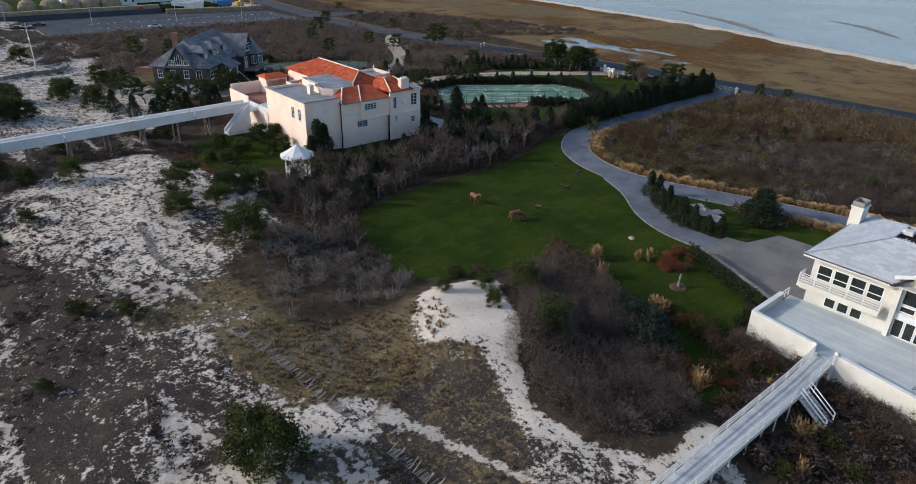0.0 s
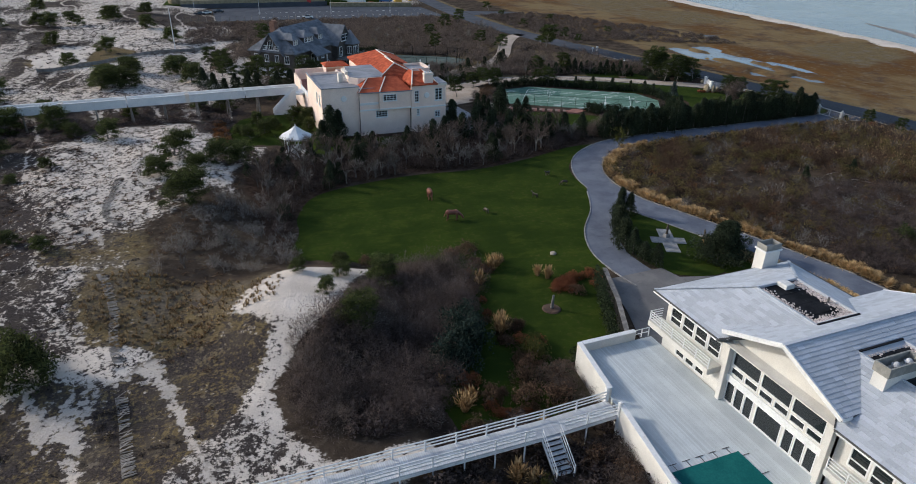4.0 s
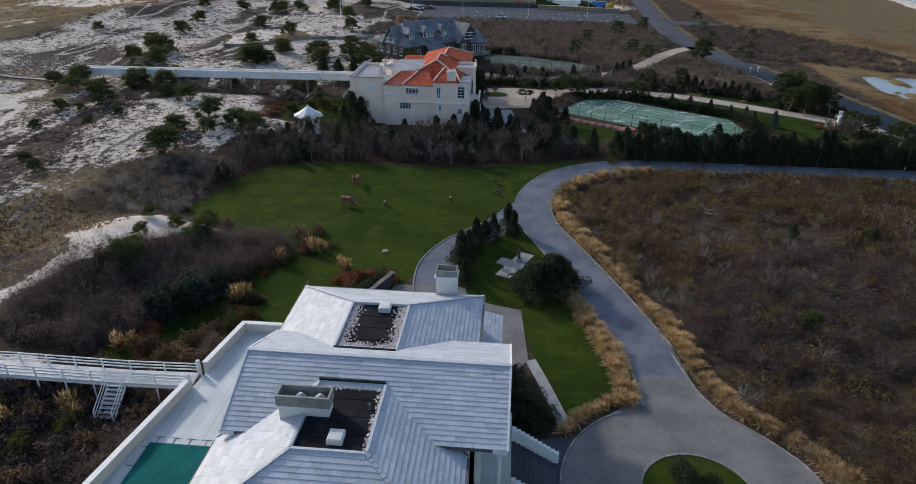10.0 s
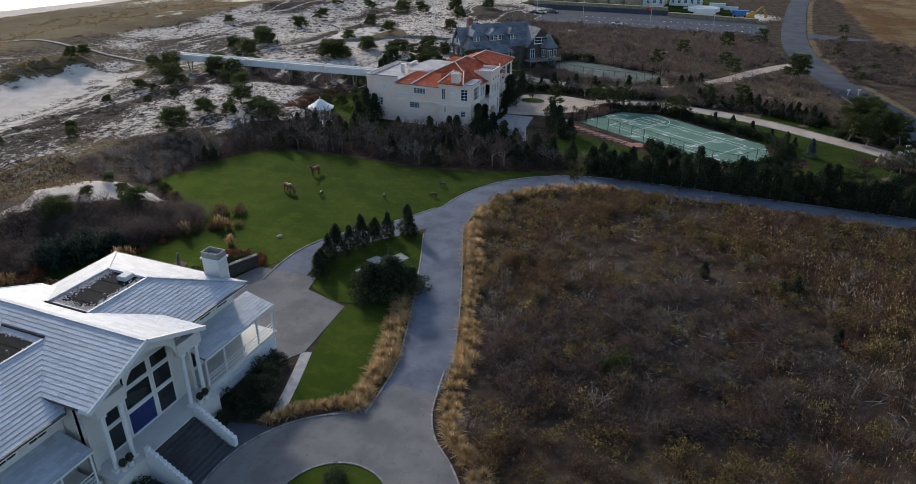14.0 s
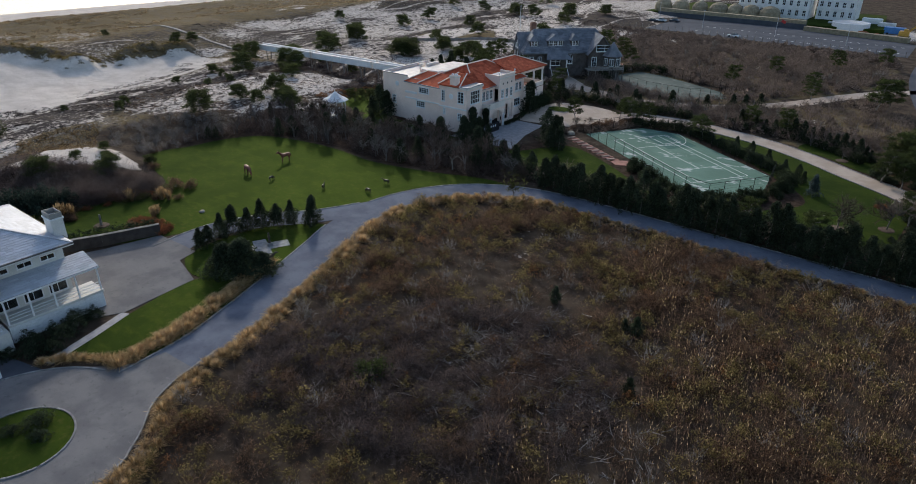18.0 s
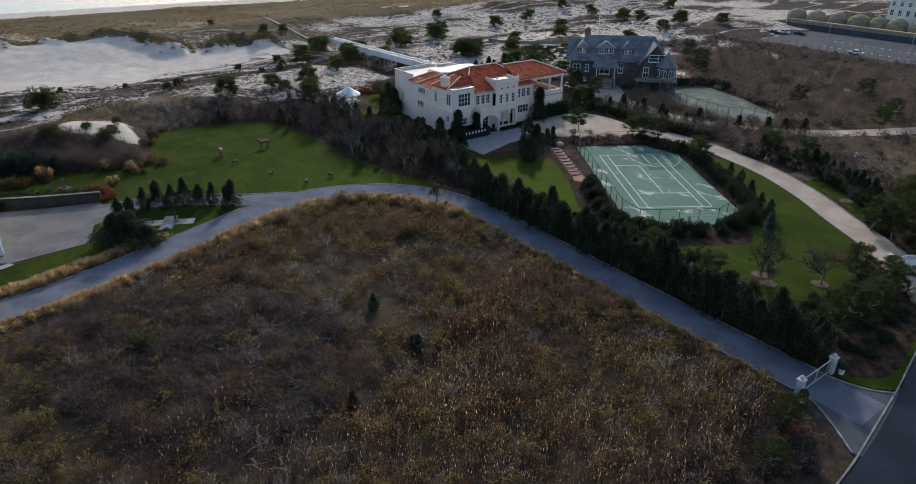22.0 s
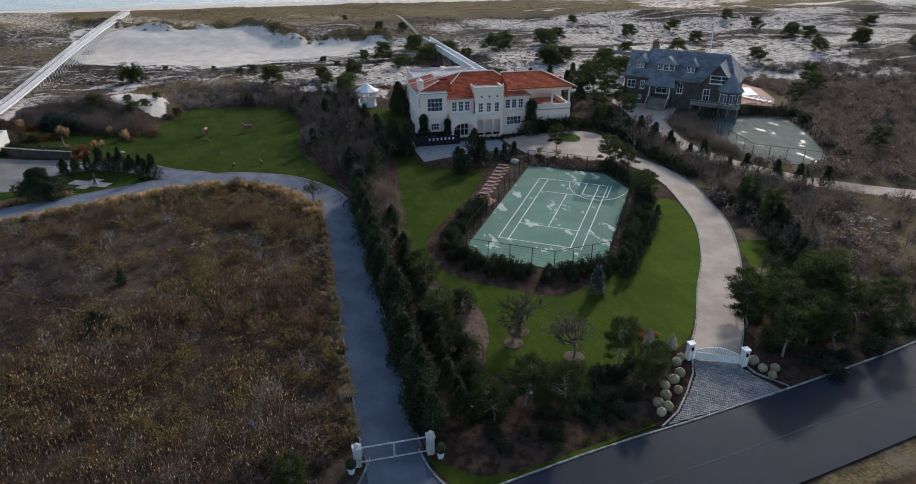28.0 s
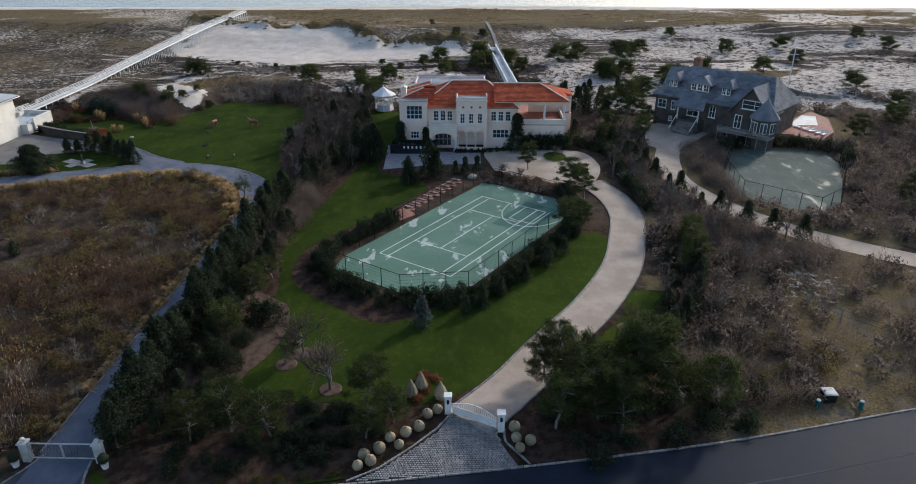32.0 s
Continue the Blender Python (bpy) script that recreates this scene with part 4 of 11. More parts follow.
    for name, chans in (("zone", (sand, tan, heath)), ("zone_b", (marsh, mud, mud * 0))):
        a = me.color_attributes.new(name, "FLOAT_COLOR", "POINT")
        data = np.ones((X.size, 4), np.float32)
        for k, c in enumerate(chans):
            data[:, k] = np.clip(c, 0, 1.3).ravel()
        a.data.foreach_set("color", data.ravel())
    me.polygons.foreach_set("use_smooth", np.ones(len(F), bool))
    ob = new("ground", me)
    me.materials.append(M_GROUND)
    return tagged(ob, "rolling dune sand, heath, dry grass and marsh", "ground", kind="structure")


build_ground()

sea = MB().poly((-6000, -6000, SEA_Z), (6000, -6000, SEA_Z), (6000, 6000, SEA_Z), (-6000, 6000, SEA_Z))
tagged(part("water", sea, M_WATER, None), "calm pale grey-blue sea and bay water", "water", kind="structure")
for x0, y0, x1, y1, w in ((262, 120, 300, 190, 5.0), (300, 90, 330, 130, 4.0)):
    bar = MB()
    ln = curve([(x0, y0), ((x0 + x1) / 2 + 5, (y0 + y1) / 2), (x1, y1)], 3)
    a, b = sides(ln, w * np.sin(np.linspace(0.05, 3.09, len(ln))))
    for i in range(len(ln) - 1):
        bar.poly((*a[i], SEA_Z + 0.08), (*b[i], SEA_Z + 0.08), (*b[i + 1], SEA_Z + 0.08), (*a[i + 1], SEA_Z + 0.08))
    tagged(part("sandbar", bar, M_TIMBER, None), "dark wet sandbar in shallow water", "sandbar", kind="structure")


def sheet(name, poly, z, mat, label, category, thick=0.15):
    """A level sheet of ground cover with an edge of its own."""
    bm = bmesh.new()
    top = [bm.verts.new((x, y, z)) for x, y in poly]
    face = bm.faces.new(top)
    if face.normal.z < 0:
        face.normal_flip()
    ext = bmesh.ops.extrude_face_region(bm, geom=[face])
    for v in ext["geom"]:
        if isinstance(v, bmesh.types.BMVert):
            v.co.z -= thick
    bm.normal_update()
    bmesh.ops.recalc_face_normals(bm, faces=bm.faces)
    bmesh.ops.triangulate(bm, faces=[f for f in bm.faces if len(f.verts) > 4])
    me = bpy.data.meshes.new(name)
    bm.to_mesh(me)
    bm.free()
    ob = new(name, me)
    me.materials.append(mat)
    return tagged(ob, label, category, kind="structure")


def ribbon(name, line, width, z, mat, label, category, follow=False):
    a, b = sides(line, width)
    m, n = MB(), len(line)
    pts = [(*p, z + (float(land(*p)) if follow else 0.0)) for q in zip(a, b) for p in q]
    pts += [(x, y, h - 0.12) for x, y, h in pts]
    faces, k = [], 2 * n
    for i in range(0, k - 2, 2):
        faces += [(i, i + 1, i + 3, i + 2), (k + i + 1, k + i, k + i + 2, k + i + 3), (i, i + 2, k + i + 2, k + i), (i + 3, i + 1, k + i + 1, k + i + 3)]
    faces += [(1, 0, k, k + 1), (k - 2, k - 1, 2 * k - 1, 2 * k - 2)]
    m.add(pts, faces)
    return tagged(part(name, m, mat, None), label, category, kind="structure")


def kerb(name, line, z, label, size=0.15, height=0.12, jump=0.34):
    """A row of single blocks along a line."""
    m = MB()
    d = np.r_[0, np.cumsum(np.linalg.norm(np.diff(line, axis=0), axis=1))]
    at = np.arange(0, d[-1], jump)
    xs, ys = np.interp(at, d, line[:, 0]), np.interp(at, d, line[:, 1])
    for i in range(len(at) - 1):
        p, q = Vector((xs[i], ys[i], z)), Vector((xs[i + 1], ys[i + 1], z))
        g = (q - p) * 0.06
        m.beam(p + g, q - g, size * random.uniform(0.85, 1.1), height * random.uniform(0.8, 1.3))
    return tagged(part(name, m, M_KERB, None), label, "kerb", kind="structure")


sm = lambda poly: [tuple(p) for p in curve(poly, 1.2, closed=True)]
sheet("lawn", sm(LAWN), 0.03, M_LAWN, "mown dark green lawn with yellowing patches", "lawn")
sheet("lawn", sm(YARD), 0.022, M_LAWN, "rough green lawn between shrub beds", "lawn")
sheet("lawn", sm(LAWN_E), 0.03, M_LAWN, "strip of mown green lawn beside the drive", "lawn")
sheet("lawn", sm(ISLE), 0.037, M_LAWN, "small mown lawn inside the fork of drives", "lawn")
sheet("lawn", sm(PINK_LAWN), 0.026, M_LAWN, "mown green lawn round the sunken court", "lawn")
sheet("lawn", sm(STRIP_N), 0.03, M_LAWN, "narrow green grass strip beside the gravel drive", "lawn")
sheet("lawn", sm(WEST_YARD), 0.03, M_LAWN, "green lawn below the white walkway stair", "lawn")

# one continuous road, its sheen with distance painted in three steps of tone
cutr = int(np.argmax(ROAD_LINE[:, 1] > 156))
ribbon("road", ROAD_LINE[:cutr + 1], 8.4, 0.05, M_ROAD, "dark fresh asphalt road with faint centre line", "road")
cutm = int(np.argmax(ROAD_LINE[:, 1] > 172))
ribbon("road", ROAD_LINE[cutr:cutm + 1], 8.4, 0.05, M_ROADMID, "dark asphalt road through brush, some sky sheen painted in", "road")
ribbon("road", ROAD_LINE[cutm:], 8.4, 0.05, M_ROADPALE, "blue-grey asphalt road through brush, sky sheen painted in", "road")
cl = MB()
for i in range(4, len(ROAD_LINE) - 1):
    if ROAD_LINE[i][1] < 330:
        cl.beam((*ROAD_LINE[i], 0.056), (*ROAD_LINE[i + 1], 0.056), 0.12, 0.012)
tagged(part("road_line", cl, M_ROADPALE, None), "faded pale centre line on the asphalt", "road marking", kind="structure")
DRIVE_W = 4.9 - 0.5 * ss(98, 108, DRIVE_LINE[:, 0])
ribbon("driveway", DRIVE_LINE, DRIVE_W, 0.06, M_DRIVE, "blue-grey gravel driveway with stone kerbs", "driveway")
ribbon("driveway", BRANCH_LINE, 4.3, 0.052, M_DRIVE, "blue-grey gravel side drive to the parking court", "driveway")
FLARE = [tuple(p) for p in curve([(99.4, 26.5), (100.1, 23.0), (100.8, 20.3), (102.2, 17.8), (104.4, 15.7), (106.1, 13.6)], 0.6)]
sheet("driveway", FLARE[5:] + [(98.0, 9.0), (92.6, 17.2), (94.6, 18.9), (95.7, 21.0), (95.9, 22.8)], 0.064, M_PARK, "flared cobble-grey end of the driveway", "driveway")
ring = [(97.8 + 9.6 * math.cos(a), 8.8 + 9.6 * math.sin(a)) for a in np.linspace(0, 2 * math.pi, 73)[:-1]]
sheet("driveway", ring, 0.068, M_PARK, "round pale gravel turning circle", "driveway")
LOT = [(66.5, 22.0), (69.5, 30.0), (71.2, 36.6), (79.0, 36.8), (79.6, 34.2), (85.2, 32.6), (85.9, 24.0), (84.5, 21.5)]
sheet("parking_court", LOT, 0.062, M_PARK, "pale gravel parking court beside the white house", "parking court")
ribbon("footpath", curve([(86.1, 24.0), (87.6, 19.5), (88.9, 15.0)], 0.6), 1.0, 0.05, M_PAVE, "narrow grey stone footpath edging the lawn", "footpath")
sheet("forecourt", [(84.4, 4.6), (89.4, 3.4), (89.4, 14.2), (84.4, 13.0)], 0.044, M_ROADPALE, "dark paved apron before the entrance steps", "forecourt")
isle = [(98.0 + 4.0 * math.cos(a), 8.9 + 4.0 * math.sin(a)) for a in np.linspace(0, 2 * math.pi, 49)[:-1]]
sheet("lawn", isle, 0.10, M_LAWN, "round grass island inside the turning circle", "lawn")
ribbon("gravel_drive", PINK_LINE, 4.4, 0.05, M_GRAVEL, "beige gravel drive edged with small stones", "driveway")
FORE = [(94.5, 128.6), (91.0, 131.8), (84.0, 133.5), (77.0, 132.0), (75.2, 128.0), (75.0, 120.4), (76.0, 114.0), (83.0, 114.6), (88.5, 116.4), (92.5, 122.0)]
sheet("gravel_forecourt", sm(FORE), 0.044, M_GRAVEL, "beige gravel forecourt of the pink mansion", "forecourt")
ribbon("gravel_drive", GREY_LINE, 4.2, 0.05, M_GRAVEL, "beige gravel lane between brushy banks", "driveway")
sheet("gravel_forecourt", sm([(53, 148), (63, 146), (72, 145), (74, 149), (68, 155), (60, 160), (55, 156)]), 0.044, M_GRAVEL, "beige gravel yard before the shingled house", "forecourt")
AP_R = [tuple(p) for p in curve([(153.6, 82.6), (155.4, 82.7), (157.3, 83.1), (159.0, 83.9), (160.55, 85.4)], 0.5)]
AP_L = [tuple(p) for p in curve([(161.6, 74.4), (159.6, 76.0), (157.6, 77.4), (155.4, 78.5), (153.4, 79.0)], 0.5)]
sheet("gate_apron", AP_R + [(161.3, 81.4), (161.9, 77.8), (162.3, 74.6)] + AP_L, 0.058, M_ROADPALE, "worn grey asphalt apron between gate and road", "driveway")
kerb("kerb", np.array(AP_R[2:]), 0.07, "curved row of pale stone kerb blocks")
kerb("kerb", np.array(AP_L[:-2]), 0.07, "curved row of pale stone kerb blocks")
sheet("planting_bed", sm([(129.0, 86.2), (130.8, 90.4), (132.3, 92.0), (136.0, 92.9), (139.2, 92.7), (141.8, 92.1), (143.6, 91.2), (146.0, 90.6), (149.0, 88.6), (150.0, 85.8), (140.0, 85.4)]), 0.045, M_MULCH, "brown mulch bed under dome shrubs", "planting bed")
VERGE = [(156.0, 83.2), (157.3, 83.5), (158.9, 84.3), (160.2, 85.7), (159.1, 90.9), (157.9, 96.7), (156.7, 102.3), (156.5, 102.1), (157.5, 97.0), (158.2, 93.0), (159.0, 88.8), (158.6, 86.4), (157.4, 85.0)]
sheet("lawn", VERGE, 0.03, M_LAWN, "narrow mown grass verge along the road kerb", "lawn")

# kerbs
for ln, wd, side in ((DRIVE_LINE[8:], DRIVE_W[8:], 0), (DRIVE_LINE[8:], DRIVE_W[8:], 1), (PINK_LINE, 4.4, 0), (PINK_LINE, 4.4, 1)):
    edge = sides(ln, wd + 0.2)[side]
    if ln is not PINK_LINE and side == 1:
        edge = np.array([p for p in edge if not (p[1] < 61.5 and p[1] > 52.5)])
        cut = next(i for i in range(len(edge) - 1) if np.linalg.norm(edge[i + 1] - edge[i]) > 3)
        kerb("kerb", edge[:cut + 1], 0.07, "row of pale stone kerb blocks")
        edge = edge[cut + 1:]
    kerb("kerb", np.array([p for p in edge if np.hypot(p[0] - 97.8, p[1] - 8.8) > 9.6 and not (p[0] > 98 and p[1] < 26.5)]), 0.07, "row of pale stone kerb blocks")
kerb("kerb", np.array([(97.8 + 9.7 * math.cos(a), 8.8 + 9.7 * math.sin(a)) for a in np.linspace(1.95, 4.3, 60)]), 0.07, "curved row of pale stone kerb blocks")
kerb("kerb", np.array([(97.8 + 9.7 * math.cos(a), 8.8 + 9.7 * math.sin(a)) for a in np.linspace(-2.0, 0.50, 66)] + FLARE[::-1]), 0.07, "curved row of pale stone kerb blocks")
kerb("kerb", np.array([(98.0 + 4.1 * math.cos(a), 8.9 + 4.1 * math.sin(a)) for a in np.linspace(0, 6.28, 80)]), 0.10, "round row of pale stone kerb blocks")
kerb("kerb", sides(BRANCH_LINE[4:], 4.5)[1], 0.07, "row of pale stone kerb blocks")
re_w = sides(ROAD_LINE, 8.7)[0]
kerb("kerb", np.array([p for p in re_w if 20 < p[1] < 160 and not (75 < p[1] < 85.6)]), 0.07, "long low row of pale kerb blocks by the road", 0.15, 0.12, 0.5)

# ---------------------------------------------------------------- the court and its green
CU = Vector((-0.835, 0.550, 0)).normalized()   # along the court, from the gate end to the house end
CV = Vector((0.550, 0.835, 0)).normalized()    # across it
CO = Vector((111.9, 111.2, 0))                 # its middle


def on_court(a, b, z=0.0):
    return (CO.x + CU.x * a + CV.x * b, CO.y + CU.y * a + CV.y * b, z)


COURT_RIM = [(-18.2, -7.4), (-18.2, 3.2), (-13.4, 8.8), (11.6, 8.8), (17.4, 4.2), (17.4, -8.6), (-14.6, -8.6)]
sheet("court", [on_court(a, b)[:2] for a, b in COURT_RIM], 0.05, M_COURT, "worn green tennis court with pale water stains", "tennis court")
sheet("court_area", [on_court(a, b)[:2] for a, b in ((4.0, 1.2), (4.0, 7.4), (13.8, 7.4), (13.8, 1.2))], 0.054, M_COURTBLUE, "darker blue-green painted end of the court", "tennis court")
lines = MB()
L2, W2, S2 = 11.885, 5.485, 4.115
for a0, b0, a1, b1 in ((-L2, -W2, L2, -W2), (-L2, W2, L2, W2), (-L2, -S2, L2, -S2), (-L2, S2, L2, S2), (-L2, -W2, -L2, W2), (L2, -W2, L2, W2), (-6.4, -S2, -6.4, S2), (6.4, -S2, 6.4, S2), (-6.4, 0, 6.4, 0), (12.0, 2.2, 7.0, 2.2), (12.0, 6.0, 7.0, 6.0), (7.0, 2.2, 7.0, 6.0)):
    lines.beam(on_court(a0, b0, 0.06), on_court(a1, b1, 0.06), 0.09, 0.012)
arc = [on_court(12.0 - 6.6 * math.sin(t), 4.1 + 4.6 * math.cos(t), 0.061) for t in np.linspace(0.0, math.pi, 22)]
for p, q in zip(arc, arc[1:]):
    lines.beam(p, q, 0.08, 0.012)
tagged(part("court_lines", lines, M_LINE, None), "white painted tennis and half-court lines", "court marking", kind="structure")
COURT2 = [(98.6, 152.6), (87.4, 153.6), (76.4, 158.8), (73.4, 163.0), (73.6, 170.0), (76.6, 176.0), (82.0, 175.3), (92.0, 171.0), (101.1, 166.2), (105.4, 161.0)]
sheet("court", COURT2, 0.05, M_COURTGREY, "neglected grey-green court with puddle stains", "tennis court")

# far car park
sheet("car_park", [(30, 256), (31, 291), (60, 294), (92, 293.5), (118, 284), (131, 279), (131.5, 250), (100, 251), (60, 254.5)], 0.06, M_ROADPALE, "wide grey asphalt beach car park", "car park")
marks = MB()
for i in range(26):
    x = 60 + i * 2.7
    marks.box(x, 262.0 - 0.055 * i * 4, 0.064, x + 0.9, 262.35 - 0.055 * i * 4, 0.075)
    marks.box(x, 275.0 - 0.055 * i * 4, 0.064, x + 0.9, 275.35 - 0.055 * i * 4, 0.075)
tagged(part("parking_marks", marks, M_LINE, None), "short white parking marks on the asphalt", "road marking", kind="structure")
sheet("side_road", [(144.6, 262.5), (166.6, 253.2), (166.0, 250.0), (144.4, 248.4)], 0.052, M_ROADPALE, "short grey asphalt spur beside the marsh", "road")

# ---------------------------------------------------------------- building helpers
def face_box(mb, face, a0, a1, z0, z1, d0, d1):
    """A box on a wall face: a along the wall, z up, d outwards from the wall's outer plane."""
    ax, at, sg = face
    lo, hi = sorted((at + sg * d0, at + sg * d1))
    if ax == "x":
        mb.box(lo, a0, z0, hi, a1, z1)
    else:
        mb.box(a0, lo, z0, a1, hi, z1)
    return mb


def face_pt(face, a, z, d=0.0):
    ax, at, sg = face
    return (at + sg * d, a, z) if ax == "x" else (a, at + sg * d, z)


def wall(parent, face, a0, a1, z0, z1, mat, openings=(), thick=0.3, name="wall"):
    """A wall with real openings (a0, a1, z0, z1)."""
    mb = MB()
    us = sorted({a0, a1, *[min(max(v, a0), a1) for o in openings for v in o[:2]]})
    zs = sorted({z0, z1, *[min(max(v, z0), z1) for o in openings for v in o[2:4]]})
    nu, nz = len(us) - 1, len(zs) - 1
    full = [[not any(o[0] < (us[i] + us[i + 1]) / 2 < o[1] and o[2] < (zs[k] + zs[k + 1]) / 2 < o[3] for o in openings) for k in range(nz)] for i in range(nu)]
    pts = [face_pt(face, u, z, d) for d in (0.0, -thick) for u in us for z in zs]
    at = lambda d, i, k: (d * (nu + 1) + i) * (nz + 1) + k
    flip = (face[0] == "x") != (face[2] > 0)
    faces = []
    solid_at = lambda i, k: 0 <= i < nu and 0 <= k < nz and full[i][k]
    for i in range(nu):
        for k in range(nz):
            if not full[i][k]:
                continue
            faces.append((at(0, i, k), at(0, i + 1, k), at(0, i + 1, k + 1), at(0, i, k + 1)))
            faces.append((at(1, i, k), at(1, i, k + 1), at(1, i + 1, k + 1), at(1, i + 1, k)))
            for di, dk, p, q in ((-1, 0, (i, k + 1), (i, k)), (1, 0, (i + 1, k), (i + 1, k + 1)), (0, -1, (i, k), (i + 1, k)), (0, 1, (i + 1, k + 1), (i, k + 1))):
                if not solid_at(i + di, k + dk):
                    faces.append((at(0, *q), at(0, *p), at(1, *p), at(1, *q)))
    mb.add(pts, [f[::-1] for f in faces] if flip else faces)
    return part(name, mb, mat, parent)


def window(parent, face, a0, a1, z0, z1, nx=2, nz=2, arch=False, frame_mat=None, glass=None, bar=0.06, edge=0.12, proud=0.03, sill=True, wall_mat=None):
    """A framed window with glazing bars; its pane is a part of its own."""
    fm = frame_mat or M_WHITE
    mb, bars = MB(), []
    for b0, b1, y0, y1 in ((a0, a0 + edge, z0, z1), (a1 - edge, a1, z0, z1), (a0 + edge, a1 - edge, z0, z0 + edge), (a0 + edge, a1 - edge, z1 - edge, z1)):
        face_box(mb, face, b0, b1, y0, y1, -0.12, proud)
    for i in range(1, nx):
        c = a0 + (a1 - a0) * i / nx
        bars.append(face_box(MB(), face, c - bar / 2, c + bar / 2, z0 + edge, z1 - edge, -0.10, 0.005))
    for i in range(1, nz):
        c = z0 + (z1 - z0) * i / nz
        bars.append(face_box(MB(), face, a0 + edge, a1 - edge, c - bar / 2, c + bar / 2, -0.095, 0.0))
    w = part("window", mb, fm, parent)
    for b in bars:
        part("glazing_bar", b, fm, w)
    if sill:
        part("window_sill", face_box(MB(), face, a0 - 0.08, a1 + 0.08, z0 - 0.09, z0 - 0.004, -0.02, 0.12), fm, w)
    if arch:
        sp = MB()
        r, mid = (a1 - a0) / 2, (a0 + a1) / 2
        zc = z1 - r
        for sgn in (-1, 1):
            th = np.linspace(0, math.pi / 2, 7)
            for t0, t1 in zip(th, th[1:]):
                p = [(mid + sgn * r * math.sin(t0), zc + r * math.cos(t0)), (mid + sgn * r * math.sin(t1), zc + r * math.cos(t1))]
                q = [(p[0][0], z1 + 0.02), (p[1][0], z1 + 0.02)]
                pts = [face_pt(face, *v, 0.045) for v in (p[0], p[1], q[1], q[0])]
                sp.poly(*pts)
        part("arch_head", sp, wall_mat or M_TRIM_P, w)
    gb = MB()
    face_box(gb, face, a0 + edge * 0.6, a1 - edge * 0.6, z0 + edge * 0.6, z1 - edge * 0.6, -0.075, -0.05)
    part("pane", gb, glass or (M_GLASSDARK if root_of(parent).name == "white_house" else M_GLASS), w)
    return w


def roof_pieces(poly, along, course, width, lift=0.035, seed=1, jitter=0.25):
    """Splits a convex roof plane, given by its corners, into courses of single slates."""
    r = random.Random(seed)
    P = [Vector(p) for p in poly]
    u = Vector(along).normalized()
    n = (P[1] - P[0]).cross(P[2] - P[0]).normalized()
    if n.z < 0:
        n = -n
    s = n.cross(u)
    if s.z < 0:
        s, u = -s, -u
    o = P[0]
    q = [((p - o).dot(u), (p - o).dot(s)) for p in P]

    def span(b):
        xs = []
        for (a0, b0), (a1, b1) in zip(q, q[1:] + q[:1]):
            if (b0 - b) * (b1 - b) <= 0 and b0 != b1:
                xs.append(a0 + (a1 - a0) * (b - b0) / (b1 - b0))
        return (min(xs), max(xs)) if len(xs) > 1 else None

    lo, hi = min(b for _, b in q), max(b for _, b in q)
    out = []
    k = max(1, round((hi - lo) / course))
    c = (hi - lo) / k
    for i in range(k):
        b0, b1 = lo + i * c, lo + (i + 1) * c
        e0, e1 = span(b0 + 0.002), span(b1 - 0.002)
        if not e0 or not e1:
            continue
        left, right = min(e0[0], e1[0]), max(e0[1], e1[1])
        a = left - r.random() * width
        while a < right:
            w = width * r.uniform(1 - jitter, 1 + jitter)
            x0, x1 = a, a + w
            a += w
            quad = [(max(x0, e0[0]), b0), (min(x1, e0[1]), b0), (min(x1, e1[1]), b1), (max(x0, e1[0]), b1)]
            if quad[1][0] - quad[0][0] < 0.02 and quad[2][0] - quad[3][0] < 0.02:
                continue
            quad = [quad[0], (max(quad[1][0], quad[0][0]), b0), (max(quad[2][0], quad[3][0]), b1), quad[3]]
            g = 0.006
            top = [o + u * (aa + (g if j in (0, 3) else -g)) + s * bb + n * (lift * r.uniform(0.9, 1.2) if j < 2 else 0.008) for j, (aa, bb) in enumerate(quad)]
            base = [o + u * aa + s * bb - n * 0.01 for aa, bb in quad]
            out.append(top + base)
    return out


PIECE_F = [(0, 1, 2, 3), (4, 5, 1, 0), (5, 6, 2, 1), (7, 4, 0, 3)]


def joined_pieces(name, pieces, mat, parent, label=""):
    mb = MB()
    for p in pieces:
        mb.add(p, PIECE_F)
    ob = part(name, mb, mat, parent, label)
    ob["kind"] = "stuff"
    return ob


LATE = []  # single roof pieces, laid at the end of the file


def railing(parent, a, b, h=0.95, rails=3, gap=1.8, mat=None, size=0.07, name="railing"):
    """Posts and rails from a to b (both on the floor)."""
    mat = mat or M_WHITE
    a, b = Vector(a), Vector(b)
    n = max(1, round((b - a).length / gap))
    for i in range(n + 1):
        p = a.lerp(b, i / n)
        part("post", MB().box(p.x - size / 2, p.y - size / 2, p.z, p.x + size / 2, p.y + size / 2, p.z + h + 0.04), mat, parent)
    for k in range(rails):
        z = Vector((0, 0, h * (k + 1) / rails))
        part("rail", MB().beam(a + z, b + z, size * 0.7, size * 0.9), mat, parent)


# ---------------------------------------------------------------- the white house
WH = thing("white_house", (74, 8.8, 0), "large white modern house with pale grey slate roofs", "house")


def my(y, flip):
    return 2 * MIRROR_Y - y if flip else y


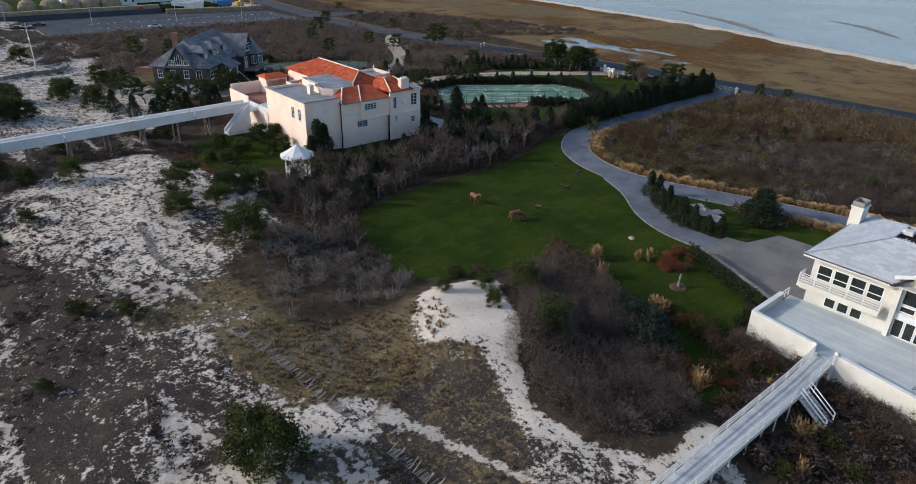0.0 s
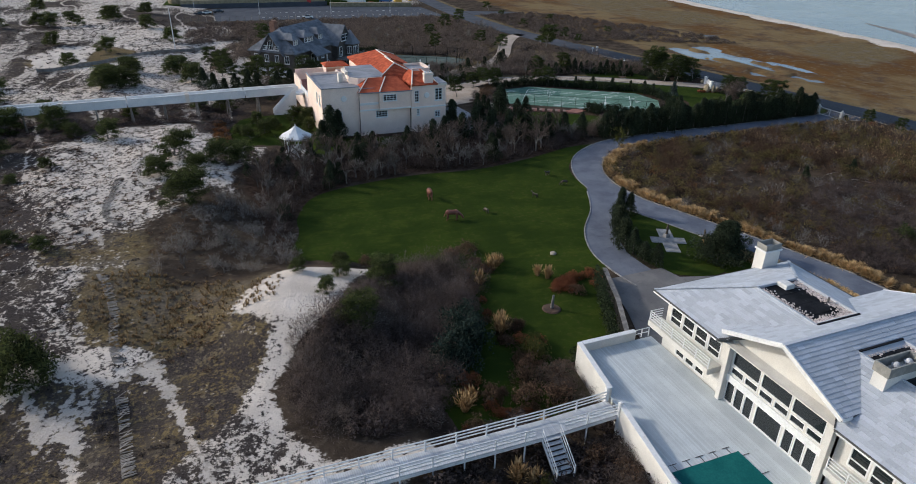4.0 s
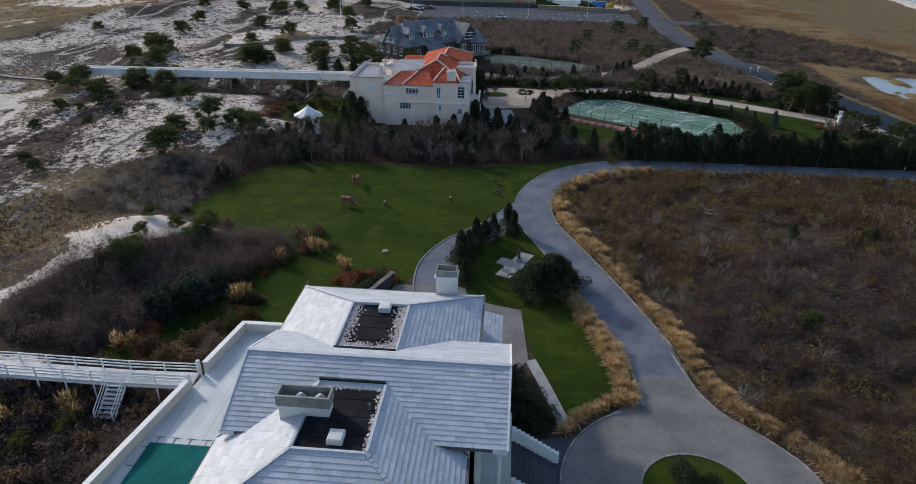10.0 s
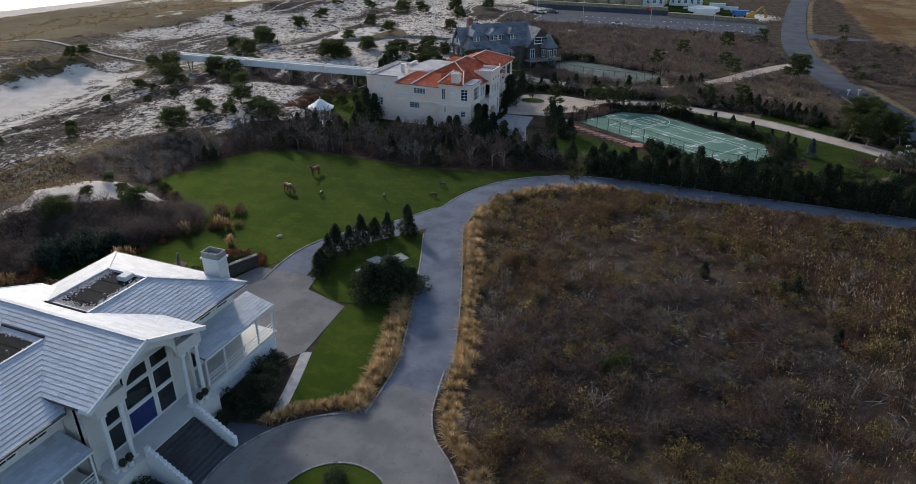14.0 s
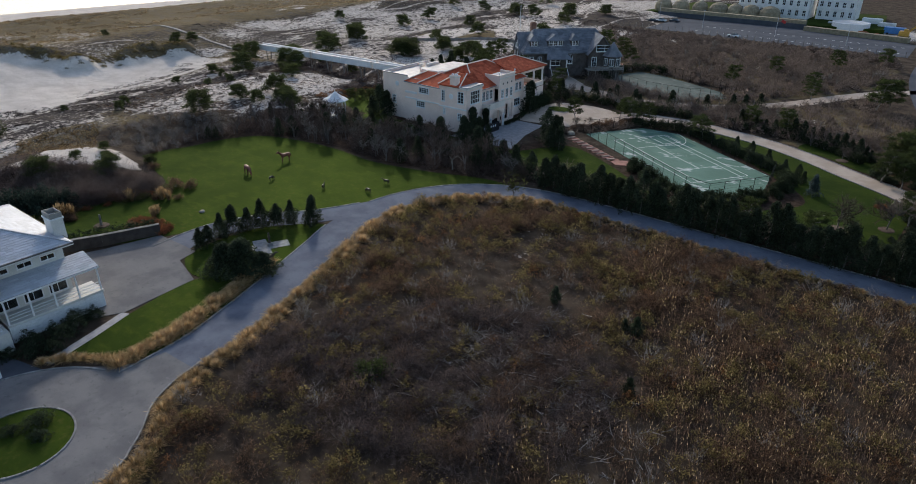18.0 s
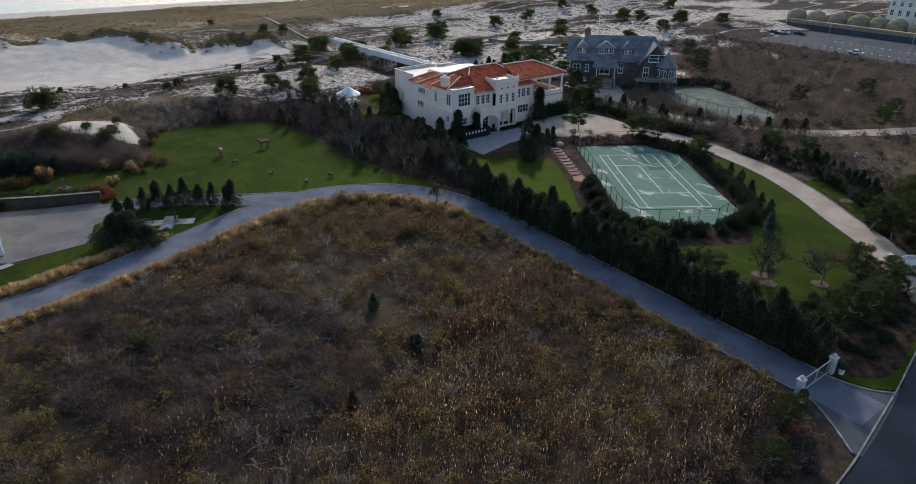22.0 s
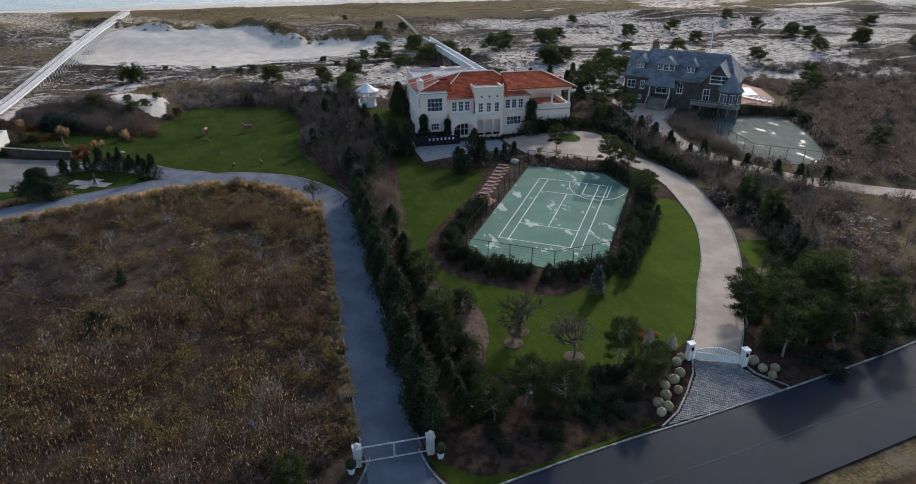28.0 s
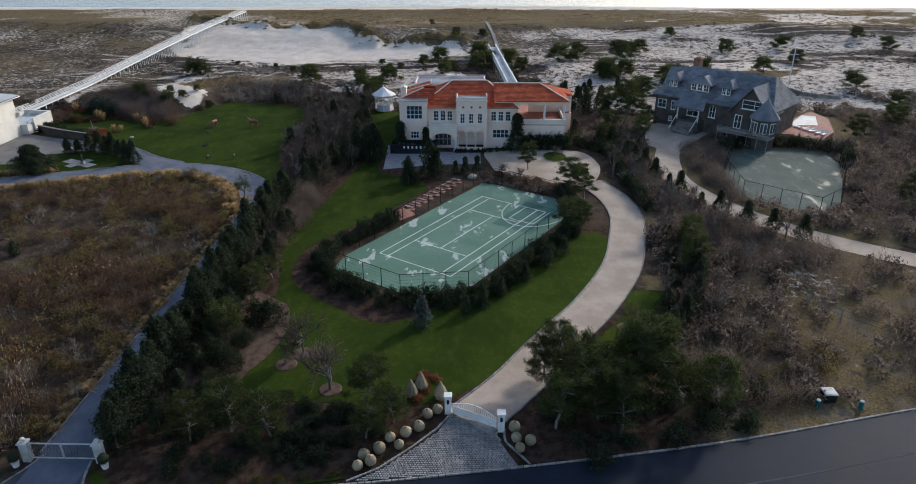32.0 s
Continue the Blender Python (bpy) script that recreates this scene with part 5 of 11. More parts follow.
def wing(flip):
    """One hipped wing with its sunken flat roof, balconies and porch."""
    Y = lambda y: my(y, flip)
    eN, x0, x1, zE, zT = 22.4, 65.9, 81.6, 7.62, 9.8
    fx0, fx1, fy0, fy1 = 71.6, 76.0, 10.7, 16.8
    planes = {
        "west": [(x0, eN, zE), (x0, 14.2, zE), (fx0, 9.8, zT), (fx0, fy1, zT)],
        "north": [(x1, eN, zE), (x0, eN, zE), (fx0, fy1, zT), (fx1, fy1, zT)],
        "east": [(x1, 14.2, zE), (x1, eN, zE), (fx1, fy1, zT), (fx1, 9.8, zT)],
    }
    for k, (nm, pl) in enumerate(planes.items()):
        pl = [(x, Y(y), z) for x, y, z in pl]
        slab = MB().slab(pl if not flip else pl[::-1], 0.22)
        r = part("roof", slab, M_FASCIA, WH)
        along = (0, 1, 0) if nm != "north" else (1, 0, 0)
        joined_pieces("slate_field", roof_pieces(pl, along, 0.35, 0.8, seed=10 * k + flip), M_SLATE_J, r)
    # gutters, hip caps and valley flashing
    part("gutter", MB().beam((x1 + 0.07, Y(14.4), zE - 0.02), (x1 + 0.07, Y(eN), zE - 0.02), 0.16, 0.14), M_FASCIA, WH)
    part("gutter", MB().beam((x0 - 0.05, Y(14.4), zE - 0.02), (x0 - 0.05, Y(eN), zE - 0.02), 0.08, 0.12), M_FASCIA, WH)
    part("gutter", MB().beam((x0, Y(eN + 0.05), zE - 0.02), (x1, Y(eN + 0.05), zE - 0.02), 0.08, 0.12), M_FASCIA, WH)
    for xa, xb in ((x0, fx0), (x1, fx1)):
        a, b = Vector((xa, Y(eN), zE + 0.05)), Vector((xb, Y(fy1), zT + 0.06))
        n = 22
        for i in range(n):
            part("hip_slate", MB().beam(a.lerp(b, i / n) + Vector((0, 0, 0.02)), a.lerp(b, (i + 0.92) / n), 0.24, 0.05), M_SLATE, WH)
        part("valley_flashing", MB().beam((xa, Y(14.2), zE + 0.05), (xb, Y(9.8), zT + 0.06), 0.10, 0.04), M_FASCIA, WH)
    part("upstand", MB().beam((fx0, Y(fy0 - 0.1), zT + 0.0), (fx1, Y(fy0 - 0.1), zT + 0.0), 0.16, 0.3), M_MEMBRANE, WH)
    # eave trim and soffit
    s = MB()
    for a, b in (((x0, eN), (x1, eN)), ((x0, eN), (x0, 14.4)), ((x1, eN), (x1, 14.4))):
        s.beam((a[0], Y(a[1]), zE - 0.16), (b[0], Y(b[1]), zE - 0.16), 0.10, 0.20)
    part("eave_trim", s, M_WHITE, WH)
    part("soffit", MB().box(x0 + 0.12, min(Y(eN - 0.12), Y(14.0)), zE - 0.30, x1 - 0.12, max(Y(eN - 0.12), Y(14.0)), zE - 0.24), M_STUCCO_W, WH)
    # the flat well
    ya, yb = sorted((Y(fy0 - 0.2), Y(fy1)))
    w = part("flat_roof", MB().box(fx0, ya, zT - 0.45, fx1, yb, zT - 0.16), M_MEMBRANE, WH, "black membrane flat roof set into the slopes")
    cb = MB()
    for bx in ((fx0 - 0.1, ya, fx0 + 0.08, yb), (fx1 - 0.08, ya, fx1 + 0.1, yb), (fx0 - 0.1, Y(fy1) - 0.09, fx1 + 0.1, Y(fy1) + 0.09)):
        cb.box(bx[0], bx[1], zT - 0.2, bx[2], bx[3], zT + 0.07)
    part("roof_curb", cb, M_SLATE_J, w)
    seams = MB()
    for i in range(1, 4):
        y = ya + (yb - ya) * i / 4
        seams.box(fx0 + 0.1, y - 0.05, zT - 0.165, fx1 - 0.1, y + 0.05, zT - 0.135)
    part("membrane_seam", seams, M_MEMBRANE, w)
    pb = MB()
    r = random.Random(3 + flip)
    for i in range(1700 if not flip else 420):
        t = r.random()
        d = abs(r.gauss(0, 0.36 if not flip else 0.13)) + 0.1
        side = r.choice((0, 1, 2)) if not flip else r.choice((1, 2, 2))
        px, py = ((fx0 + d, ya + t * (yb - ya)), (fx1 - d, ya + t * (yb - ya)), (fx0 + t * (fx1 - fx0), Y(fy0) + (1 if not flip else -1) * (d + 0.05)))[side]
        if not (fx0 + 0.08 < px < fx1 - 0.08 and ya + 0.08 < py < yb - 0.08):
            continue
        q = r.uniform(0.05, 0.11)
        pb.lathe((px, py, zT - 0.17), [(q, 0), (q * 0.7, q * 0.8), (0.01, q)], 4)
    part("pebble_border", pb, M_PEBBLE, w)["kind"] = "stuff"
    hx, hy = (74.2, 16.2) if not flip else (74.0, 1.9)
    hatch = part("roof_hatch", MB().cham(hx - 0.45, hy - 0.5, zT - 0.16, hx + 0.45, hy + 0.5, zT + 0.24, 0.06), M_PALEROOF, w)
    part("vent_pipe", MB().tube((75.4, Y(13.0), zT - 0.2), (75.4, Y(13.0), zT + 0.35), 0.09, 0.09, 8), M_FASCIA, w)
    # walls
    wx0, wx1, wy0, wy1 = 67.2, 80.4, 13.9, 21.7
    up = [(14.9 + 1.6 * i, 16.4 + 1.6 * i, 4.75, 6.45) for i in range(4)]
    low = [(16.1 + 1.27 * i, 17.27 + 1.27 * i, 2.1, 3.35) for i in range(3)]
    ups = [(min(Y(a), Y(b)), max(Y(a), Y(b)), c, d) for a, b, c, d in up]
    lows = [(min(Y(a), Y(b)), max(Y(a), Y(b)), c, d) for a, b, c, d in low]
    f = ("x", wx0, -1)
    wall(WH, f, *sorted((Y(wy0), Y(wy1))), 0.0, 7.4, M_STUCCO_W, ups + lows)
    for o in ups:
        window(WH, f, *o, 1, 1, sill=False, bar=0.06)
        face_box(mbx := MB(), f, o[0], o[1], o[2] + 0.62, o[2] + 0.70, -0.1, 0.02)
        part("transom", mbx, M_WHITE, WH)
    for o in lows:
        window(WH, f, *o, 1, 1, sill=False)
    fe = ("x", wx1, 1)
    ue = [(min(Y(a), Y(a + 1.5)), max(Y(a), Y(a + 1.5)), 6.05, 6.75) for a in (15.0, 17.2, 19.4)]
    le = [(min(Y(a), Y(a + 1.9)), max(Y(a), Y(a + 1.9)), 2.25, 4.3) for a in (14.6, 17.0, 19.4)]
    wall(WH, fe, *sorted((Y(wy0), Y(wy1))), 0.0, 7.4, M_STUCCO_W, ue + le)
    for o in ue:
        window(WH, fe, *o, 2, 1, sill=False)
    for o in le:
        window(WH, fe, *o, 2, 1, sill=False)
    fn = ("y", Y(wy1), -1 if flip else 1)
    wall(WH, fn, wx0 + 0.3, wx1 - 0.3, 0.0, 7.4, M_STUCCO_W)
    part("floor_slab", MB().box(wx0 + 0.32, min(Y(13.9), Y(21.3)), 1.9, wx1 - 0.32, max(Y(13.9), Y(21.3)), 2.05), M_DARKIN, WH)
    part("floor_slab", MB().box(wx0 + 0.32, min(Y(13.9), Y(21.3)), 4.35, wx1 - 0.32, max(Y(13.9), Y(21.3)), 4.6), M_DARKIN, WH)
    # west balcony
    b0, b1 = sorted((Y(14.5), Y(22.3)))
    bal = part("balcony", MB().box(65.75, b0, 4.0, 67.2, b1, 4.5).box(66.1, b0 + 0.2, 3.7, 67.2, b1 - 0.2, 4.0), M_STUCCO_W, WH)
    for z in (0.22, 0.48, 0.74, 0.98):
        part("rail", MB().beam((65.85, b0, 4.5 + z), (65.85, b1, 4.5 + z), 0.06, 0.06).beam((65.85, Y(22.25), 4.5 + z), (67.2, Y(22.25), 4.5 + z), 0.06, 0.06), M_WHITE, bal)
    for i in range(6):
        y = b0 + 0.05 + (b1 - b0 - 0.1) * i / 5
        part("post", MB().box(65.81, y - 0.04, 4.5, 65.89, y + 0.04, 5.52), M_WHITE, bal)
    # east porch with its lower roof
    p0, p1 = sorted((Y(14.3), Y(23.6)))
    pr = [(83.3, p0, 4.95), (83.3, p1, 4.95), (80.3, p1, 5.75), (80.3, p0, 5.75)]
    porch = part("porch_roof", MB().slab(pr, 0.16), M_FASCIA, WH)
    joined_pieces("slate_field", roof_pieces(pr, (0, 1, 0), 0.35, 0.8, seed=44 + flip), M_SLATE_J, porch)
    part("porch_trim", MB().beam((83.3, p0, 4.83), (83.3, p1, 4.83), 0.10, 0.18), M_WHITE, porch)
    fl = part("porch_floor", MB().box(80.4, p0, 1.85, 83.2, p1, 2.1), M_STUCCO_W, WH)
    part("porch_base", MB().box(80.6, p0 + 0.1, 0.0, 83.0, p1 - 0.1, 1.85), M_WHITE, WH)
    slat = MB()
    for i in range(7):
        slat.box(83.0, p0 + 0.1, 0.14 + 0.25 * i, 83.06, p1 - 0.1, 0.24 + 0.25 * i)
    part("cladding", slat, M_WHITE, WH)
    for i in range(5):
        y = p0 + 0.2 + (p1 - p0 - 0.4) * i / 4
        part("porch_post", MB().box(82.98, y - 0.07, 2.1, 83.12, y + 0.07, 4.82), M_WHITE, fl)
    for z in (2.4, 2.75, 3.05):
        part("rail", MB().beam((83.05, p0 + 0.2, z), (83.05, p1 - 0.2, z), 0.05, 0.06), M_WHITE, fl)


wing(False)
wing(True)


def middle_block():
    rz, ry = 10.55, MIRROR_Y
    x0, x1, zE = 66.2, 84.0, 8.38
    for k, (yE, sg) in enumerate(((14.3, 1), (3.3, -1))):
        pl = [(x0, yE, zE), (x1, yE, zE), (x1, ry, rz), (x0, ry, rz)]
        if sg > 0:
            pl = pl[::-1]
        r = part("roof", MB().slab(pl, 0.25), M_FASCIA, WH)
        pieces = roof_pieces(pl, (1, 0, 0), 0.35, 0.8, seed=60 + k)
        if sg < 0:
            LATE.append((r, pieces))
        else:
            joined_pieces("slate_field", pieces, M_SLATE_J, r)
    part("ridge_cap", MB().beam((x0, ry, rz + 0.03), (x1, ry, rz + 0.03), 0.3, 0.07), M_SLATE_J, WH)
    for x in (x0, x1):
        v = MB()
        for yE in (14.3, 3.3):
            v.beam((x, yE, zE - 0.12), (x, ry, rz - 0.10), 0.14, 0.34)
        v.beam((x, 3.3, zE - 0.14), (x + (0.9 if x == x0 else -0.9), 3.3, zE - 0.14), 0.14, 0.26)
        part("barge_board", v, M_WHITE, WH)
    # west glazed wall in two storeys
    f = ("x", 67.0, -1)
    panes = [(4.6 + 2.95 * i, 7.4 + 2.95 * i) for i in range(3)]
    up = [(a, b, 5.55, 7.1) for a, b in panes]
    small = [(4.6 + 1.475 * i, 5.9 + 1.475 * i, 4.75, 5.4) for i in range(6)]
    low = [(4.6 + 1.0 * i, 5.5 + 1.0 * i, 2.06, 3.95) for i in range(3)] + [(7.75, 10.2, 2.06, 3.95)] + [(10.5 + 1.0 * i, 11.4 + 1.0 * i, 2.06, 3.95) for i in range(3)]
    wall(WH, f, 3.75, 13.85, 0.0, 7.35, M_STUCCO_W, up + small + low)
    for o in up + small + low:
        window(WH, f, *o, 1, 1, sill=False, edge=0.07)
    part("band", MB().box(66.86, 3.9, 3.98, 66.99, 13.7, 4.62), M_WHITE, WH)
    part("pier", MB().box(66.5, 13.45, 2.0, 66.98, 13.85, 7.4), M_STUCCO_W, WH)
    part("pier", MB().box(66.5, 3.75, 2.0, 66.98, 4.15, 7.4), M_STUCCO_W, WH)
    g = MB()
    g.add([(67.4, 3.75, 7.3), (67.4, 13.85, 7.3), (67.4, 13.85, 8.3), (67.4, ry, 10.2), (67.4, 3.75, 8.3)], [(0, 1, 2, 3, 4)])
    part("gable_wall", g, M_STUCCO_W, WH)
    part("soffit", MB().box(66.3, 3.6, 7.32, 67.35, 14.0, 7.42), M_STUCCO_W, WH)
    for y in (3.9, 13.7):
        part("side_wall", MB().box(67.0, y - 0.15, 0.0, 82.4, y + 0.15, 8.2), M_STUCCO_W, WH)
    part("floor_slab", MB().box(67.1, 4.05, 1.9, 82.2, 13.55, 2.05), M_DARKIN, WH)
    part("room_wall", MB().box(74.0, 4.05, 2.05, 74.2, 13.55, 8.0), M_STUCCO_W, WH)
    part("floor_slab", MB().box(67.4, 4.05, 4.2, 73.9, 13.55, 4.5), M_STUCCO_W, WH)
    # east gable front: glass between white bars, a blue door, columns
    e = ("x", 82.0, 1)
    cols = [(5.3, 7.15), (7.35, 9.95), (10.15, 12.0)]
    rows = [(2.2, 4.35), (4.5, 6.3), (6.45, 7.7)]
    op = [(a, b, c, d) for a, b in cols for c, d in rows]
    wall(WH, e, 3.75, 13.85, 0.0, 8.0, M_STUCCO_W, op)
    for o in op:
        blue = o[0] == 7.35 and o[2] == 2.2
        window(WH, e, *o, 1, 1, sill=False, edge=0.10, glass=M_GLASSBLUE if blue else None)
    up = MB()
    up.add([(82.0, 3.75, 8.0), (82.0, 13.85, 8.0), (82.0, 13.85, 8.3), (82.0, ry, 10.25), (82.0, 3.75, 8.3)], [(0, 1, 2, 3, 4)])
    part("gable_wall", up, M_STUCCO_W, WH)
    tg = MB().add([(82.05, 6.2, 8.15), (82.05, 11.4, 8.15), (82.05, ry, 9.45)], [(0, 1, 2)])
    part("gable_pane", tg, M_GLASS, WH)
    part("porch_floor", MB().box(82.0, 3.6, 0.0, 84.4, 14.0, 2.15), M_STUCCO_W, WH)
    for y in (4.4, 5.9, 11.9, 13.4):
        c = part("column", MB().lathe((83.5, y, 2.15), [(0.17, 0), (0.17, 4.9)], 12), M_WHITE, WH)
        part("base", MB().box(83.24, y - 0.26, 2.15, 83.76, y + 0.26, 2.4), M_WHITE, c)
        part("capital", MB().box(83.27, y - 0.23, 6.95, 83.73, y + 0.23, 7.2), M_WHITE, c)
    lint = MB().box(83.25, 3.9, 7.2, 83.75, 6.4, 8.25).box(83.25, 11.4, 7.2, 83.75, 13.9, 8.25)
    for y0, y1, sg in ((6.4, 8.8, 1), (11.4, 8.8, -1)):
        th = np.linspace(0, 1, 9)
        for t0, t1 in zip(th, th[1:]):
            ya, yb = y0 + (y1 - y0) * t0, y0 + (y1 - y0) * t1
            za, zb = 7.2 + 2.25 * math.sqrt(1 - (1 - t0) ** 2), 7.2 + 2.25 * math.sqrt(1 - (1 - t1) ** 2)
            ra, rb = 10.2 - abs(ya - ry) * 0.40, 10.2 - abs(yb - ry) * 0.40
            lint.poly((83.7, ya, za), (83.7, yb, zb), (83.7, yb, max(rb, zb)), (83.7, ya, max(ra, za)))
    part("portico_arch", lint, M_STUCCO_W, WH)
    # steps with scalloped side walls
    for i in range(10):
        x = 84.4 + 0.34 * i
        part("step", MB().box(x, 6.6, 0.0, x + 0.34, 11.0, 2.15 - 0.205 * (i + 0.6)), M_STAIR, WH)
    for y in (6.3, 11.3):
        sw = MB()
        prof = [(84.4, 0.0)]
        for i in range(11):
            prof += [(84.4 + 0.33 * i, 3.05 - 0.21 * i), (84.73 + 0.33 * i, 3.05 - 0.21 * i)]
        prof.append((84.4 + 0.33 * 11, 0.0))
        n = len(prof)
        sw.add([(x, y + d, z) for d in (-0.17, 0.17) for x, z in prof], [tuple(range(n)), tuple(range(2 * n - 1, n - 1, -1))] + [((i + 1) % n, i, n + i, n + (i + 1) % n) for i in range(n)])
        part("stair_wall", sw, M_WHITE, WH)
    for y in (4.6, 5.2, 12.4, 13.0):
        pot = thing("plant_pot", (84.0, y, 2.15), "round white urn with a small dark shrub", "plant pot", "entrance pots")
        part("pot", MB().lathe((84.0, y, 2.15), [(0.16, 0), (0.22, 0.2), (0.25, 0.42), (0.2, 0.42)], 10), M_WHITE, pot)
        part("shrub", MB().lathe((84.0, y, 2.57), [(0.1, 0), (0.3, 0.25), (0.22, 0.55), (0.03, 0.7)], 8), M_CEDAR, pot)
    # long chimney astride the south wing, tall one on the north wing
    c = part("chimney", MB().box(70.0, 3.7, 8.7, 73.1, 4.7, 10.35), M_STUCCO_W, WH, "long cream chimney with soot-stained cap")
    cap = MB()
    for bx in ((69.9, 3.6, 73.2, 3.72), (69.9, 4.68, 73.2, 4.8), (69.9, 3.72, 70.02, 4.68), (73.08, 3.72, 73.2, 4.68)):
        cap.box(bx[0], bx[1], 10.35, bx[2], bx[3], 11.1)
    part("cap", cap, M_CAP, c, "olive-grey metal chimney surround")
    for x in (71.3, 72.5):
        part("flue", MB().lathe((x, 4.2, 10.35), [(0.25, 0), (0.25, 0.35), (0.32, 0.38), (0.1, 0.6)], 10), M_STEEL, c)
    c = part("chimney", MB().box(77.5, 21.7, 7.3, 79.3, 22.9, 9.55), M_STUCCO_W, WH, "square cream chimney with open metal cap")
    part("crown", MB().box(77.4, 21.6, 9.55, 79.4, 23.0, 9.7), M_WHITE, c)
    cap = MB()
    for bx in ((77.5, 21.7, 79.3, 21.78), (77.5, 22.82, 79.3, 22.9), (77.5, 21.78, 77.58, 22.82), (79.22, 21.78, 79.3, 22.82)):
        cap.box(bx[0], bx[1], 9.7, bx[2], bx[3], 10.25)
    part("cap", cap, M_CAP, c)


middle_block()

# terrace with pool; its seaward wall runs aslant
TX = lambda y: 59.15 - (23.2 - y) * 0.155
TE = thing("terrace", (62, 10, 0), "raised pale grey deck with low white parapet walls", "terrace", kind="structure")
part("deck", MB().prism([(TX(-9) + 0.3, -9.0), (67.0, -9.0), (67.0, 23.0), (TX(23) + 0.3, 23.0)], 1.7, 2.0), M_DECK, TE)
part("wall", MB().prism([(TX(-9) + 0.3, -9.0), (67.0, -9.0), (67.0, 23.0), (TX(23) + 0.3, 23.0)], 0.0, 1.69), M_STUCCO_W, TE)
for y0, y1 in ((-9.0, 14.7), (16.9, 23.4)):
    part("parapet", MB().prism([(TX(y0), y0), (TX(y0) + 0.36, y0), (TX(y1) + 0.36, y1), (TX(y1), y1)], 0.0, 2.85), M_STUCCO_W, TE)
    part("coping", MB().prism([(TX(y0) - 0.05, y0), (TX(y0) + 0.41, y0), (TX(y1) + 0.41, y1), (TX(y1) - 0.05, y1)], 2.852, 2.92), M_WHITE, TE)
part("parapet", MB().box(59.55, 23.02, 0.0, 65.2, 23.4, 2.85), M_STUCCO_W, TE)
part("coping", MB().box(59.62, 22.97, 2.852, 65.2, 23.45, 2.92), M_WHITE, TE)
PC = thing("pool_cover", (60.9, 2, 2), "taut teal pool cover tied to the deck", "pool cover")
part("sheet", MB().cham(57.9, -8.6, 2.002, 63.85, 8.25, 2.06, 0.02), M_COVER, PC)
for i in range(9):
    y = -7.4 + 1.9 * i
    for xa, xb in ((63.85, 64.5), (57.9, 57.4)):
        if xb > 60 or y > 0:
            part("strap", MB().beam((xa, y, 2.03), (xb, y, 2.03), 0.05, 0.02), M_FASCIA, PC)
for i in range(5):
    x = 58.4 + 1.2 * i
    part("strap", MB().beam((x, 8.25, 2.03), (x, 8.9, 2.03), 0.05, 0.02).beam((x - 0.35, 8.85, 2.03), (x + 0.35, 8.85, 2.03), 0.05, 0.02), M_FASCIA, PC)
rr = thing("deck_rail", (66.0, 23.2, 2.0), "short white railing closing the deck corner", "railing")
railing(rr, (65.2, 23.2, 2.0), (66.8, 23.2, 2.0), 0.9, 2, 0.8)

# ---------------------------------------------------------------- near boardwalk to the dunes
BW = thing("boardwalk", (10, 15.5, 0), "weathered grey boardwalk on posts with white rails", "boardwalk")
BW_PTS = [(57.95, 15.7, 2.0), (52.0, 15.5, 2.0), (30.0, 15.4, 2.3), (8.0, 15.6, 3.4), (-20.0, 15.4, 4.6), (-50.0, 16.4, 6.0), (-88.0, 17.6, 7.0)]
for i, (p, q) in enumerate(zip(BW_PTS, BW_PTS[1:])):
    p, q = Vector(p), Vector(q)
    part("deck", MB().beam(p + Vector((0, 0, -0.06)), q + Vector((0, 0, -0.06)), 1.75, 0.12), M_BOARD, BW)
    part("stringer", MB().beam(p + Vector((0, -0.82, -0.26)), q + Vector((0, -0.82, -0.26)), 0.1, 0.28).beam(p + Vector((0, 0.82, -0.26)), q + Vector((0, 0.82, -0.26)), 0.1, 0.28), M_WHITE, BW)
    n = max(1, round((q - p).length / 2.4))
    for k in range(n + 1):
        c = p.lerp(q, k / n)
        if i and not k:
            continue
        for s in (-1, 1):
            if s < 0 and 50.6 < c.x < 52.7:
                continue
            part("post", MB().box(c.x - 0.05, c.y + s * 0.84 - 0.05, float(land(c.x, c.y)) - 0.3, c.x + 0.05, c.y + s * 0.84 + 0.05, c.z + 1.0), M_WHITE, BW)
    for s in (-1, 1):
        for z in (0.35, 0.65, 0.95):
            o = Vector((0, s * 0.84, z))
            a, b = p, q
            if s < 0 and i == 0:
                a, b = p, Vector((53.0, p.y, 2.0))
            if s < 0 and i == 1:
                a, b = Vector((50.4, p.y, 2.0)), q
            part("rail", MB().beam(a + o, b + o, 0.05, 0.10), M_WHITE, BW)
st = thing("boardwalk_stair", (51.7, 13.2, 0), "narrow grey wooden stair with white side rails", "stair")
for i in range(8):
    part("step", MB().box(51.0, 14.3 - 0.3 * i, 1.8 - 0.22 * i, 52.4, 14.6 - 0.3 * i, 1.88 - 0.22 * i), M_BOARD, st)
